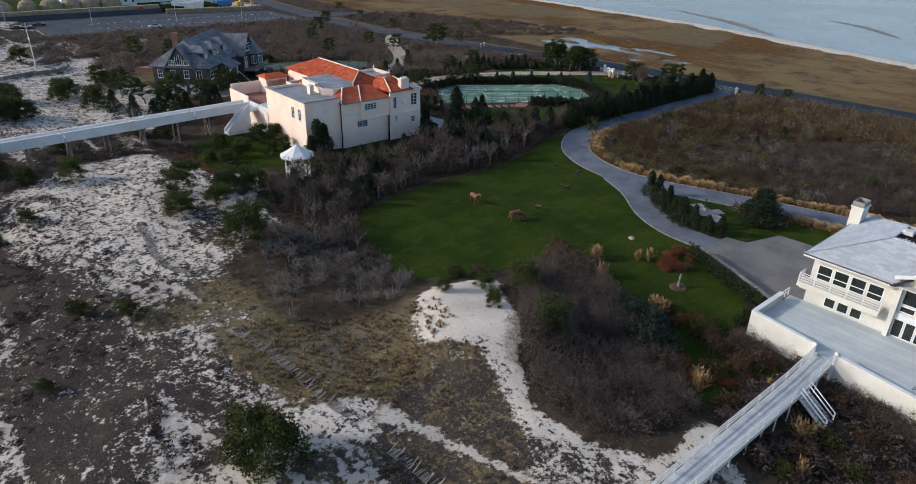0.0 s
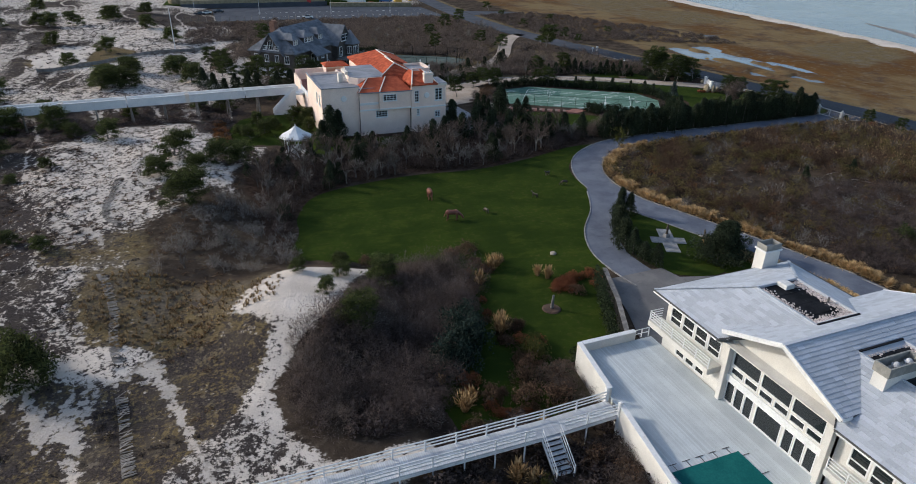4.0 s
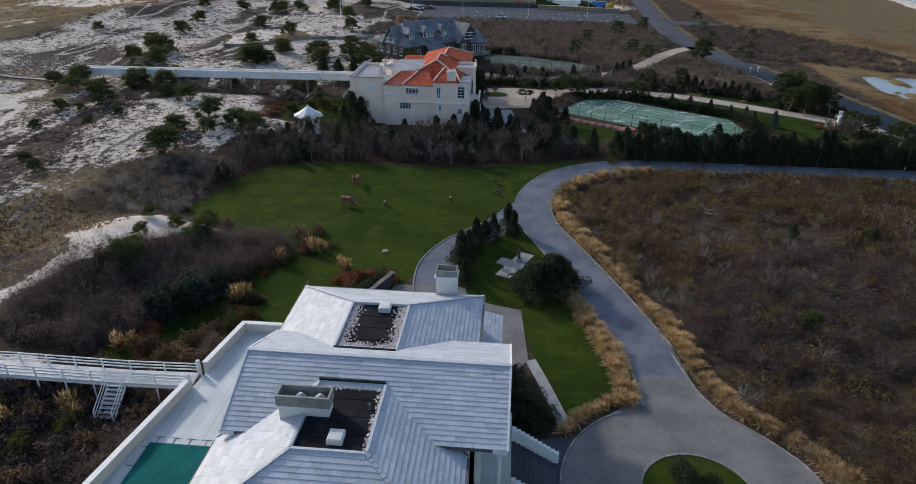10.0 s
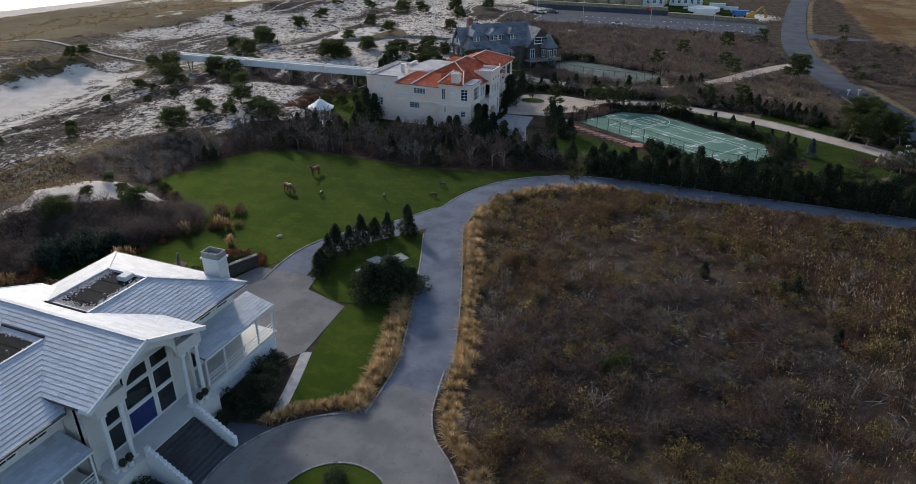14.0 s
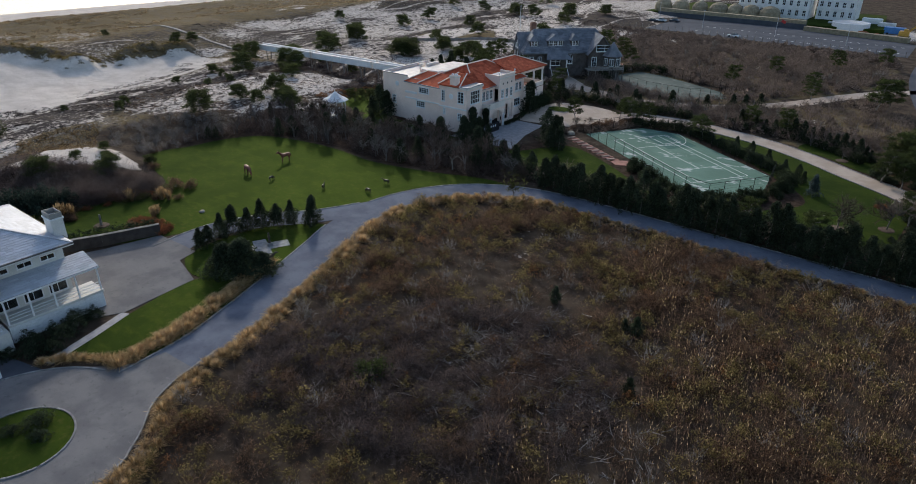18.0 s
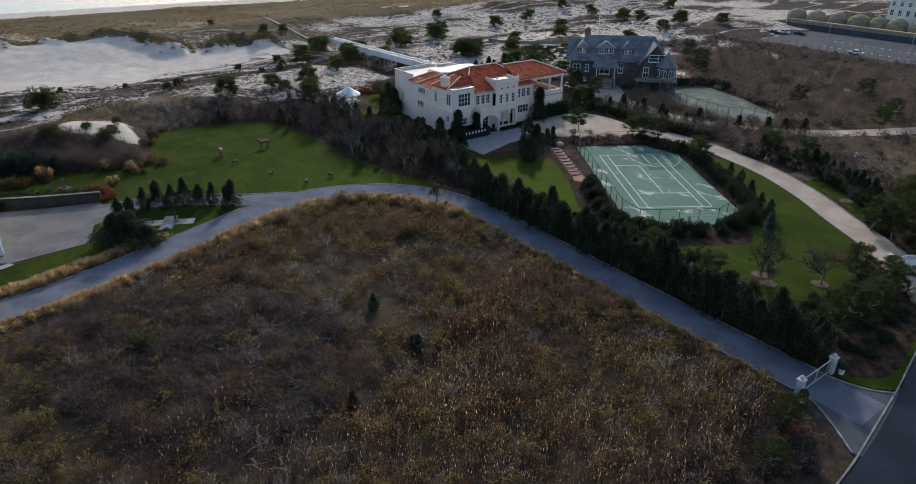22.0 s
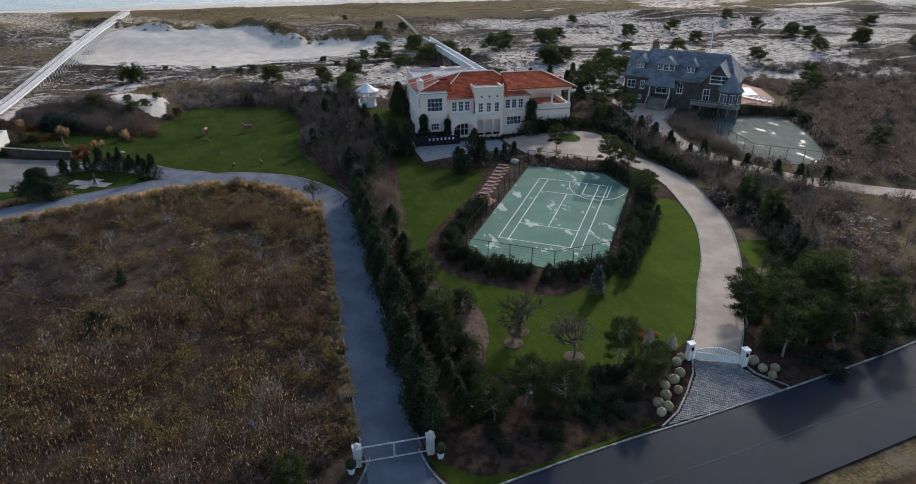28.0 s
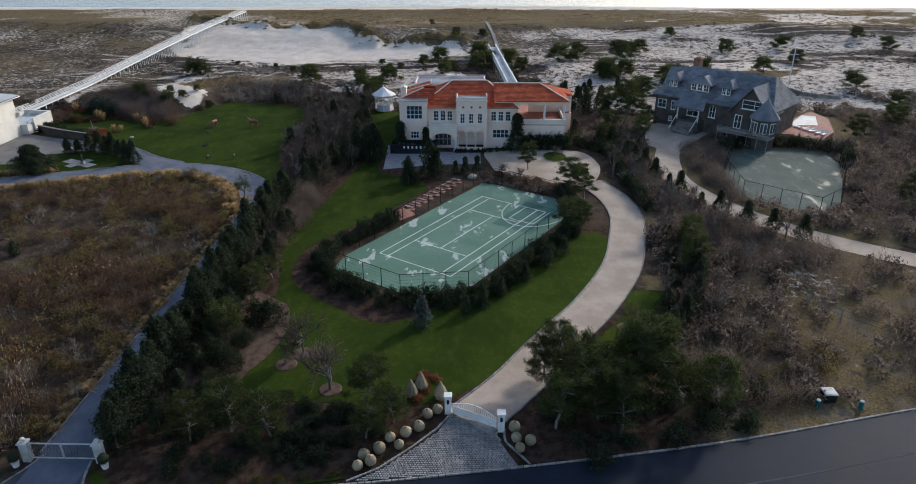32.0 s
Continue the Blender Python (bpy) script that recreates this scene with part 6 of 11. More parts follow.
for x in (50.95, 52.45):
    part("string", MB().beam((x, 14.6, 1.8), (x, 12.1, 0.0), 0.06, 0.25), M_WHITE, st)
    for z in (0.5, 0.95):
        part("rail", MB().beam((x, 14.6, 1.9 + z), (x, 12.1, 0.08 + z), 0.05, 0.08), M_WHITE, st)
    part("post", MB().box(x - 0.05, 12.05, -0.1, x + 0.05, 12.15, 1.05), M_WHITE, st)
for y in (14.75, 16.65):
    part("gate_post", MB().cham(57.75, y - 0.14, 0.0, 58.03, y + 0.14, 3.25, 0.04), M_WHITE, BW)

# ---------------------------------------------------------------- the pink mansion
PM = thing("mansion", (66, 110, 0), "pale pink stucco mansion with red tile hip roofs", "house")


def tiled(poly, along, seed, single=False, course=0.38, width=0.75, thick=0.2):
    r = part("roof", MB().slab(poly, thick), M_TILE_J, PM)
    pieces = roof_pieces(poly, along, course, width, 0.05, seed)
    if single:
        LATE.append((r, pieces))
    else:
        joined_pieces("roof_tile_field", pieces, M_TILE_J, r)
    return r


def ridge(parent, a, b):
    part("ridge_tile", MB().tube(a, b, 0.12, 0.12, 6), M_TRIM_P, parent)


def mansion():
    E, S = ("x", 74.0, 1), ("y", 99.0, -1)
    # east front
    tower = [(99.4, 102.4, 5.6, 8.15)]
    tower_l = [(100.1, 101.7, 2.0, 3.4)]
    arch3 = [(104.3 + 1.25 * i, 105.35 + 1.25 * i, 5.1, 7.05) for i in range(3)]
    right3 = [(114.85 + 1.3 * i, 115.9 + 1.3 * i, 5.1, 6.95) for i in range(3)]
    right_l = [(115.2, 118.2, 1.9, 3.6)]
    door = [(104.5, 107.6, 0.4, 3.0)]
    wall(PM, ("x", 74.8, 1), 98.2, 103.2, 0.0, 8.9, M_STUCCO_P, tower + tower_l)
    window(PM, ("x", 74.8, 1), *tower[0], 4, 3)
    window(PM, ("x", 74.8, 1), *tower_l[0], 3, 2)
    wall(PM, E, 103.2, 108.6, 0.0, 7.6, M_STUCCO_P, arch3 + door)
    for o in arch3:
        window(PM, E, *o, 2, 3, arch=True, wall_mat=M_STUCCO_P)
    window(PM, E, *door[0], 4, 2, sill=False)
    wall(PM, E, 114.1, 119.4, 0.0, 7.6, M_STUCCO_P, right3 + right_l)
    for o in right3:
        window(PM, E, *o, 2, 3, arch=True, wall_mat=M_STUCCO_P)
    window(PM, E, *right_l[0], 4, 2)
    part("balconet", MB().box(74.0, 114.6, 4.85, 74.25, 118.7, 5.0), M_TRIM_P, PM)
    # tower flanks, top and chimney
    t = part("tower_side", MB().box(70.2, 103.0, 0.0, 74.5, 103.2, 8.9), M_STUCCO_P, PM)
    part("parapet", MB().box(73.0, 98.1, 8.9, 74.95, 103.3, 9.05), M_FLATROOF, PM)
    part("cornice", MB().box(74.8, 98.1, 8.55, 75.0, 103.3, 8.9).box(70.0, 98.0, 8.55, 75.0, 98.2, 8.9), M_TRIM_P, PM)
    c = part("chimney", MB().box(70.6, 98.3, 8.6, 72.3, 99.3, 10.9), M_STUCCO_P, PM)
    part("crown", MB().box(70.5, 98.2, 10.6, 72.4, 99.4, 10.75), M_TRIM_P, c)
    for x in (70.9, 71.45, 72.0):
        part("chimney_pot", MB().lathe((x, 98.8, 10.9), [(0.16, 0), (0.16, 0.22), (0.2, 0.25), (0.08, 0.3)], 8), M_WHITE, c)
    # centre pavilion with parapet, round windows, three tall windows and an arcade
    V = ("x", 75.2, 1)
    tall = [(109.2 + 1.58 * i, 110.15 + 1.58 * i, 4.95, 6.85) for i in range(3)]
    arcs = [(108.95 + 1.62 * i, 110.35 + 1.62 * i, 0.5, 3.6) for i in range(3)]
    wall(PM, V, 108.55, 114.1, 0.0, 9.7, M_STUCCO_P, tall + arcs)
    for o in tall:
        window(PM, V, *o, 2, 3)
    for o in arcs:
        sp = MB()
        r, mid = (o[1] - o[0]) / 2, (o[0] + o[1]) / 2
        th = np.linspace(0, math.pi / 2, 8)
        for sg in (-1, 1):
            for t0, t1 in zip(th, th[1:]):
                p0, p1 = (mid + sg * r * math.sin(t0), o[3] - r + r * math.cos(t0)), (mid + sg * r * math.sin(t1), o[3] - r + r * math.cos(t1))
                sp.poly((75.19, *p0), (75.19, *p1), (75.19, p1[0], o[3]), (75.19, p0[0], o[3]))
        part("arch_head", sp, M_STUCCO_P, PM)
        part("column", MB().lathe((75.25, o[0] - 0.1, 0.4), [(0.16, 0), (0.12, 0.15), (0.11, 2.2), (0.17, 2.35)], 10), M_TRIM_P, PM)
    part("arcade_back", MB().box(73.0, 108.6, 0.4, 73.2, 114.1, 4.2), M_STUCCO_P, PM)
    for i in range(3):
        part("round_window", MB().tube((75.18, 109.8 + 1.52 * i, 7.95), (75.26, 109.8 + 1.52 * i, 7.95), 0.2, 0.2, 12), M_GLASS, PM)
    part("pavilion_side", MB().box(71.5, 108.55, 7.0, 74.9, 108.75, 9.7), M_STUCCO_P, PM)
    part("pavilion_side", MB().box(71.5, 113.9, 7.0, 74.9, 114.1, 9.7), M_STUCCO_P, PM)
    part("flat_roof", MB().box(71.2, 108.75, 9.1, 74.9, 113.9, 9.25), M_FLATROOF, PM)
    part("cornice", MB().box(75.2, 108.45, 9.0, 75.4, 114.2, 9.2).box(75.2, 108.45, 9.62, 75.32, 114.2, 9.78).box(75.2, 108.5, 4.35, 75.3, 114.15, 4.6), M_TRIM_P, PM)
    for y in (108.6, 114):
        part("finial", MB().lathe((75.1, y, 9.75), [(0.12, 0), (0.06, 0.12), (0.17, 0.3), (0.12, 0.5), (0.02, 0.6)], 8), M_WHITE, PM)
    # porch arch with balcony
    P = ("x", 76.4, 1)
    wall(PM, P, 103.7, 108.6, 0.0, 3.95, M_STUCCO_P, [(104.2, 108.1, 0.0, 3.45)], 0.25)
    sp = MB()
    th = np.linspace(0, math.pi / 2, 9)
    for sg in (-1, 1):
        for t0, t1 in zip(th, th[1:]):
            p0, p1 = (106.15 + sg * 1.95 * math.sin(t0), 2.35 + 1.08 * math.cos(t0)), (106.15 + sg * 1.95 * math.sin(t1), 2.35 + 1.08 * math.cos(t1))
            sp.poly((76.39, *p0), (76.39, *p1), (76.39, p1[0], 3.47), (76.39, p0[0], 3.47))
    part("arch_head", sp, M_STUCCO_P, PM)
    for y in (103.95, 108.35):
        part("column", MB().lathe((76.5, y, 0.0), [(0.28, 0), (0.28, 0.3), (0.2, 0.4), (0.18, 2.2), (0.26, 2.35)], 12), M_WHITE, PM)
    b = part("balcony", MB().box(74.0, 103.6, 3.96, 76.55, 108.6, 4.2), M_TRIM_P, PM)
    part("balustrade", MB().box(76.35, 103.6, 4.2, 76.5, 108.6, 4.95).box(74.0, 103.6, 4.2, 76.35, 103.75, 4.95).box(76.3, 103.6, 4.95, 76.6, 108.65, 5.1), M_TRIM_P, b)
    # south side with its oriel and lower tile roof
    so = [(62.6, 65.2, 6.3, 7.55)]
    sl = [(61.3, 63.6, 3.2, 4.5)]
    s2 = [(68.6, 69.5, 5.7, 7.9), (72.6, 74.1, 5.8, 8.1)]
    s2l = [(69.0, 69.6, 3.2, 4.5), (72.6, 73.7, 2.6, 3.9)]
    wall(PM, ("y", 98.2, -1), 68.0, 74.5, 0.0, 8.9, M_STUCCO_P, s2 + s2l)
    for o in s2 + s2l:
        window(PM, ("y", 98.2, -1), *o, 2, 4)
    part("medallion", MB().tube((71.0, 98.19, 6.9), (71.0, 98.10, 6.9), 0.52, 0.46, 18), M_WHITE, PM)
    wall(PM, S, 58.4, 68.0, 0.0, 8.0, M_STUCCO_P, sl)
    for o in sl:
        window(PM, S, *o, 4, 3)
    part("oriel_body", MB().box(62.0, 98.5, 4.9, 68.0, 98.99, 8.0), M_STUCCO_P, PM)
    ow = window(PM, ("y", 98.36, -1), *so[0], 4, 3, proud=0.06)
    part("band", MB().box(58.4, 98.88, 4.6, 62.0, 98.995, 4.85).box(62.0, 98.38, 4.7, 68.0, 98.49, 4.95).box(68.0, 98.08, 4.6, 74.8, 98.19, 4.85).box(58.4, 98.9, 5.7, 61.9, 98.995, 6.1), M_WHITE, PM)
    wl = [(54.1, 55.2, 2.9, 4.6)]
    wall(PM, ("y", 99.6, -1), 51.6, 58.4, 0.0, 8.95, M_STUCCO_P, wl)
    window(PM, ("y", 99.6, -1), *wl[0], 3, 3)
    part("medallion", MB().tube((55.6, 99.59, 7.0), (55.6, 99.50, 7.0), 0.52, 0.46, 18), M_WHITE, PM)
    wc = [(101.0, 102.2, 5.5, 7.6), (103.4, 104.6, 5.5, 7.6)]
    wall(PM, ("x", 51.6, -1), 99.9, 113.7, 0.0, 8.95, M_STUCCO_P, wc)
    for o in wc:
        window(PM, ("x", 51.6, -1), *o, 2, 3)
    wall(PM, ("x", 58.4, -1), 114.0, 119.4, 0.0, 8.2, M_STUCCO_P)
    wall(PM, ("y", 114.0, 1), 51.6, 58.7, 0.0, 8.95, M_STUCCO_P)
    wall(PM, ("y", 119.4, 1), 58.7, 73.7, 0.0, 8.2, M_STUCCO_P)
    part("floor_slab", MB().box(58.5, 99.4, 4.3, 73.6, 119.2, 4.6), M_DARKIN, PM)
    # flat roofs of the seaward part
    part("flat_roof", MB().box(51.9, 99.9, 8.35, 61.5, 113.8, 8.55), M_FLATROOF, PM)
    part("cornice", MB().box(51.5, 99.48, 8.95, 58.5, 99.75, 9.1).box(51.45, 99.75, 8.95, 51.75, 114.1, 9.1), M_FLATROOF, PM)
    part("upper_flat_roof", MB().prism([(57.8, 104.5), (59.2, 103.0), (63.6, 103.2), (65.0, 106.0), (65.0, 114.5), (59.0, 114.0)], 8.5, 9.75), M_STUCCO_P, PM)
    part("flat_roof", MB().prism([(57.9, 104.6), (59.3, 103.2), (63.5, 103.4), (64.8, 106.0), (64.8, 114.4), (59.1, 113.9)], 9.75, 9.82), M_FLATROOF, PM)
    part("roof_parapet", MB().box(57.6, 106.5, 9.8, 58.2, 110.0, 10.3).box(56.2, 106.0, 8.5, 57.0, 107.0, 10.2), M_TRIM_P, PM)
    # tile roofs
    zS, zM = 8.05, 7.75
    r = tiled([(58.2, 98.8, zS), (68.2, 98.3, zS), (66.6, 103.0, 9.7), (61.0, 103.0, 9.7)], (1, 0, 0), 1)
    tiled([(58.2, 103.0, zS), (58.2, 98.8, zS), (61.0, 103.0, 9.7)], (0, 1, 0), 2)
    ridge(r, (61.0, 103.0, 9.75), (58.2, 98.8, 8.1))
    ridge(r, (64.4, 103.0, 9.75), (62.0, 98.5, 8.1))
    x0, x1, y0, y1 = 60.4, 74.5, 101.5, 119.9
    rz, rx = 11.2, 67.6
    ya, yb = 107.6, 114.2
    r = tiled([(x1, y0, zM), (x1, y1, zM), (rx, yb, rz), (rx, ya, rz)], (0, 1, 0), 3, True)
    tiled([(x0, y1, zM), (x0, y0, zM), (rx, ya, rz), (rx, yb, rz)], (0, 1, 0), 4)
    tiled([(x0, y0, zM), (x1, y0, zM), (rx, ya, rz)], (1, 0, 0), 5)
    tiled([(x1, y1, zM), (x0, y1, zM), (rx, yb, rz)], (1, 0, 0), 6)
    ridge(r, (rx, ya, rz + 0.04), (rx, yb, rz + 0.04))
    for p, q in (((rx, ya), (x1, y0)), ((rx, yb), (x1, y1)), ((rx, ya), (x0, y0))):
        ridge(r, (*p, rz + 0.04), (*q, zM + 0.04))
    t = tiled([(68.0, 97.95, 8.95), (73.2, 97.95, 8.95), (71.6, 102.4, 10.6), (69.6, 102.4, 10.6)], (1, 0, 0), 7)
    tiled([(73.2, 97.95, 8.95), (73.2, 104.5, 8.95), (71.6, 104.5, 10.6), (71.6, 102.4, 10.6)], (0, 1, 0), 8)
    tiled([(68.0, 104.5, 8.95), (68.0, 97.95, 8.95), (69.6, 102.4, 10.6), (69.6, 104.5, 10.6)], (0, 1, 0), 9)
    ridge(t, (71.6, 102.4, 10.65), (73.2, 97.95, 9.0))
    ridge(t, (69.6, 102.4, 10.65), (68.0, 97.95, 9.0))
    part("gutter", MB().beam((x1 + 0.05, y0, zM - 0.05), (x1 + 0.05, y1, zM - 0.05), 0.16, 0.14).beam((58.2, 98.75, 7.95), (68.2, 98.25, 7.95), 0.14, 0.16), M_FLATROOF, PM)
    # loggia
    lx0, lx1, ly0, ly1 = 63.5, 73.4, 119.4, 128.6
    r = tiled([(lx1 + 0.4, ly0 - 4.0, 8.8), (lx1 + 0.4, ly1 + 0.4, 8.8), (68.4, ly1 - 4.6, 10.9), (68.4, ly0 - 4.0, 10.9)], (0, 1, 0), 10)
    tiled([(lx1 + 0.4, ly1 + 0.4, 8.8), (lx0 - 0.4, ly1 + 0.4, 8.8), (68.4, ly1 - 4.6, 10.9)], (1, 0, 0), 11)
    tiled([(lx0 - 0.4, ly1 + 0.4, 8.8), (lx0 - 0.4, ly0 - 4.0, 8.8), (68.4, ly0 - 4.0, 10.9), (68.4, ly1 - 4.6, 10.9)], (0, 1, 0), 12)
    ridge(r, (68.4, ly1 - 4.6, 10.95), (lx1 + 0.4, ly1 + 0.4, 8.85))
    ridge(r, (68.4, ly1 - 4.6, 10.95), (68.4, ly0 - 4.0, 10.95))
    part("loggia_base", MB().box(lx0, ly0, 0.0, lx1, ly1, 4.2), M_STUCCO_P, PM)
    part("loggia_floor", MB().box(lx0, ly0, 4.21, lx1, ly1, 4.35), M_BRICKPAVE, PM)
    part("loggia_beam", MB().box(lx1 - 0.5, ly0, 8.0, lx1, ly1, 8.7).box(lx0, ly1 - 0.5, 8.0, lx1 - 0.5, ly1, 8.7).box(lx0, ly0, 8.0, lx0 + 0.5, ly1, 8.7), M_STUCCO_P, PM)
    part("loggia_back", MB().box(lx0, ly0 + 3.0, 4.35, lx0 + 0.3, ly1, 8.0), M_STUCCO_P, PM)
    part("ceiling", MB().box(lx0, ly0, 8.62, lx1, ly1, 8.7), M_TRIM_P, PM)
    part("balustrade", MB().box(lx1 - 0.25, ly0, 4.35, lx1, ly1, 5.2).box(lx0, ly1 - 0.25, 4.35, lx1 - 0.25, ly1, 5.2).box(lx1 - 0.3, ly0, 5.2, lx1 + 0.06, ly1 + 0.05, 5.32), M_TRIM_P, PM)
    for y in (ly0 + 0.3, ly0 + 5.3, ly1 - 0.3):
        part("column", MB().lathe((lx1 - 0.25, y, 4.35), [(0.25, 0), (0.22, 0.9), (0.2, 3.4), (0.28, 3.65)], 12), M_WHITE, PM)
    part("link_wall", MB().box(73.1, ly0 - 3.9, 7.6, 73.4, ly0, 8.72).add([(63.6, ly0 - 3.8, 8.6), (73.3, ly0 - 3.8, 8.6), (68.4, ly0 - 3.8, 10.7)], [(0, 1, 2)]), M_STUCCO_P, PM)
    part("link_wall", MB().box(63.6, ly0 - 3.9, 7.9, 63.9, ly0, 8.72), M_STUCCO_P, PM)
    # seaward terrace, pool, cabana
    part("terrace_base", MB().box(51.6, 114.3, 0.0, 63.4, 131.0, 4.0), M_STUCCO_P, PM)
    part("terrace_floor", MB().box(51.9, 114.4, 4.01, 63.4, 130.7, 4.1), M_BRICKPAVE, PM, "red brick paved pool terrace")
    part("terrace_wall", MB().box(51.6, 122.5, 4.0, 51.9, 131.0, 5.6).box(51.9, 130.7, 4.0, 58.0, 131.0, 6.4), M_STUCCO_P, PM)
    part("pool_rim", MB().lathe((55.0, 118.5, 4.1), [(2.9, 0), (2.9, 0.08), (2.6, 0.1), (2.55, 0.02)], 20), M_WHITE, PM)
    part("pool_water", MB().lathe((55.0, 118.5, 4.1), [(2.56, 0.0), (2.56, 0.05)], 20), M_POOL, PM)
    cab = part("cabana", MB().box(58.0, 127.5, 4.1, 58.3, 131.0, 7.2).box(58.3, 130.7, 4.1, 62.6, 131.0, 7.2).box(62.3, 127.5, 4.1, 62.6, 130.7, 7.2), M_STUCCO_P, PM)
    part("lintel", MB().box(58.0, 127.4, 6.8, 62.6, 127.7, 7.3), M_TRIM_P, cab)
    cr = part("cabana_roof", MB().slab([(57.6, 127.0, 7.35), (63.0, 127.0, 7.35), (62.0, 129.2, 8.0), (58.6, 129.2, 8.0)], 0.15).slab([(63.0, 131.3, 7.35), (57.6, 131.3, 7.35), (58.6, 129.2, 8.0), (62.0, 129.2, 8.0)], 0.15).poly((57.6, 131.3, 7.35), (57.6, 127.0, 7.35), (58.6, 129.2, 8.0)).poly((63.0, 127.0, 7.35), (63.0, 131.3, 7.35), (62.0, 129.2, 8.0)), M_TILE_J, PM)
    for y in (116.0, 120.0, 124.0):
        part("rail_panel", MB().box(51.62, y - 1.9, 4.1, 51.78, y + 1.9, 4.95), M_WHITE, PM)


mansion()

# grey paving before the arcade
sheet("paved_court", [(72.9, 95.6), (86.6, 96.4), (84.0, 105.0), (83.2, 113.0), (76.6, 113.0), (76.6, 99.0), (73.2, 97.6)], 0.05, M_PAVE, "pale grey stone paved court by the mansion", "paving")
sk = thing("dumpster", (76.4, 100.6, 0), "long open black steel container full of scrap", "dumpster")
dm = MB().box(74.9, 96.6, 0.05, 77.9, 96.7, 1.75).box(74.9, 104.9, 0.05, 77.9, 105.0, 1.75).box(74.9, 96.7, 0.05, 75.0, 104.9, 1.75).box(77.8, 96.7, 0.05, 77.9, 104.9, 1.75).box(75.0, 96.7, 0.05, 77.8, 104.9, 0.9)
sk.location = (76.4, 100.6, 0)
part("body", dm, M_BLACK, sk)
lt = MB()
for i in range(7):
    lt.box(77.905, 99.0 + 0.75 * i, 1.0, 77.92, 99.3 + 0.75 * i, 1.45)
part("marking", lt, M_WHITE, sk, "row of illegible white letter bars")
rs = random.Random(5)
for i in range(16):
    x, y = rs.uniform(75.3, 77.5), rs.uniform(97.2, 104.5)
    part("scrap", MB().beam((x, y, 0.95), (x + rs.uniform(-0.8, 0.8), y + rs.uniform(-1, 1), rs.uniform(1.0, 1.7)), rs.uniform(0.1, 0.5), 0.06), rs.choice((M_TIMBER, M_SHRUBO, M_PALEROOF, M_BARK)), sk)

# white walkway over the dunes
WK = thing("walkway", (20, 119.5, 0), "raised white walkway with solid parapets on posts", "walkway")
wa, wb = Vector((50.6, 121.2, 4.1)), Vector((-13.6, 116.9, 4.5))
part("deck", MB().beam(wa, wb, 2.0, 0.3), M_BOARD, WK)
dirv = (wb - wa).normalized()
sidev = Vector((-dirv.y, dirv.x, 0))
for s in (-1, 1):
    a, b = wa + sidev * s * 1.05, wb + sidev * s * 1.05
    for k in range(6):
        p, q = a.lerp(b, k / 6), a.lerp(b, (k + 0.985) / 6)
        panel = part("parapet_panel", MB().beam(p + Vector((0, 0, 0.25)), q + Vector((0, 0, 0.25)), 0.12, 1.5), M_WHITE, WK)
        part("cap_rail", MB().beam(p + Vector((0, 0, 1.03)), q + Vector((0, 0, 1.03)), 0.3, 0.09), M_WHITE, panel)
for k in range(11):
    c = wa.lerp(wb, (k + 0.4) / 11)
    g = float(land(c.x, c.y))
    for s in (-1, 1):
        p = c + sidev * s * 0.95
        part("pile", MB().tube((p.x + 0.2 * s, p.y + 0.3 * s, g - 0.3), (p.x, p.y, c.z - 0.4), 0.14, 0.13, 7), M_TIMBER, WK)
    if k % 2:
        part("cross_brace", MB().beam((c.x, c.y - 1.0, g + 0.3), (c.x, c.y + 1.0, c.z - 0.6), 0.06, 0.16), M_TIMBER, WK)
for k in (2, 4):
    c = wa.lerp(wb, k / 6)
    for s in (-1, 1):
        p = c + sidev * s * 1.12
        part("pier_cap", MB().cham(p.x - 0.35, p.y - 0.2, c.z - 0.5, p.x + 0.35, p.y + 0.2, c.z + 1.25, 0.05), M_TRIM_P, WK)
ws = thing("walkway_stair", (47.6, 118.6, 0), "white solid-sided stair down to the lawn", "stair")
for i in range(12):
    part("step", MB().box(49.4 - 0.34 * (i + 1), 118.3, 0.0, 49.4 - 0.34 * i, 119.9, 4.0 - 0.32 * i), M_WHITE, ws)
for y in (118.15, 119.95):
    part("side_wall", MB().add([(49.8, y - 0.1, 0), (45.2, y - 0.1, 0), (45.2, y - 0.1, 0.9), (49.4, y - 0.1, 5.0), (49.8, y - 0.1, 5.0), (49.8, y + 0.1, 0), (45.2, y + 0.1, 0), (45.2, y + 0.1, 0.9), (49.4, y + 0.1, 5.0), (49.8, y + 0.1, 5.0)],
        [(0, 1, 2, 3, 4), (9, 8, 7, 6, 5), (0, 5, 6, 1), (1, 6, 7, 2), (2, 7, 8, 3), (3, 8, 9, 4)]), M_WHITE, ws)
part("landing", MB().box(49.4, 118.2, 3.8, 51.6, 122.3, 4.1), M_WHITE, ws)
pb2 = thing("beach_path", (-60, 117, 0), "narrow grey board path over the dunes", "boardwalk")
for i, (p, q) in enumerate(zip(PATH_BEACH[:-1], PATH_BEACH[1:])):
    za, zb = float(land(*p)) + 0.35, float(land(*q)) + 0.35
    part("board", MB().beam((*p, za - 0.2), (*q, zb - 0.2), 1.1, 0.2), M_TIMBER, pb2)

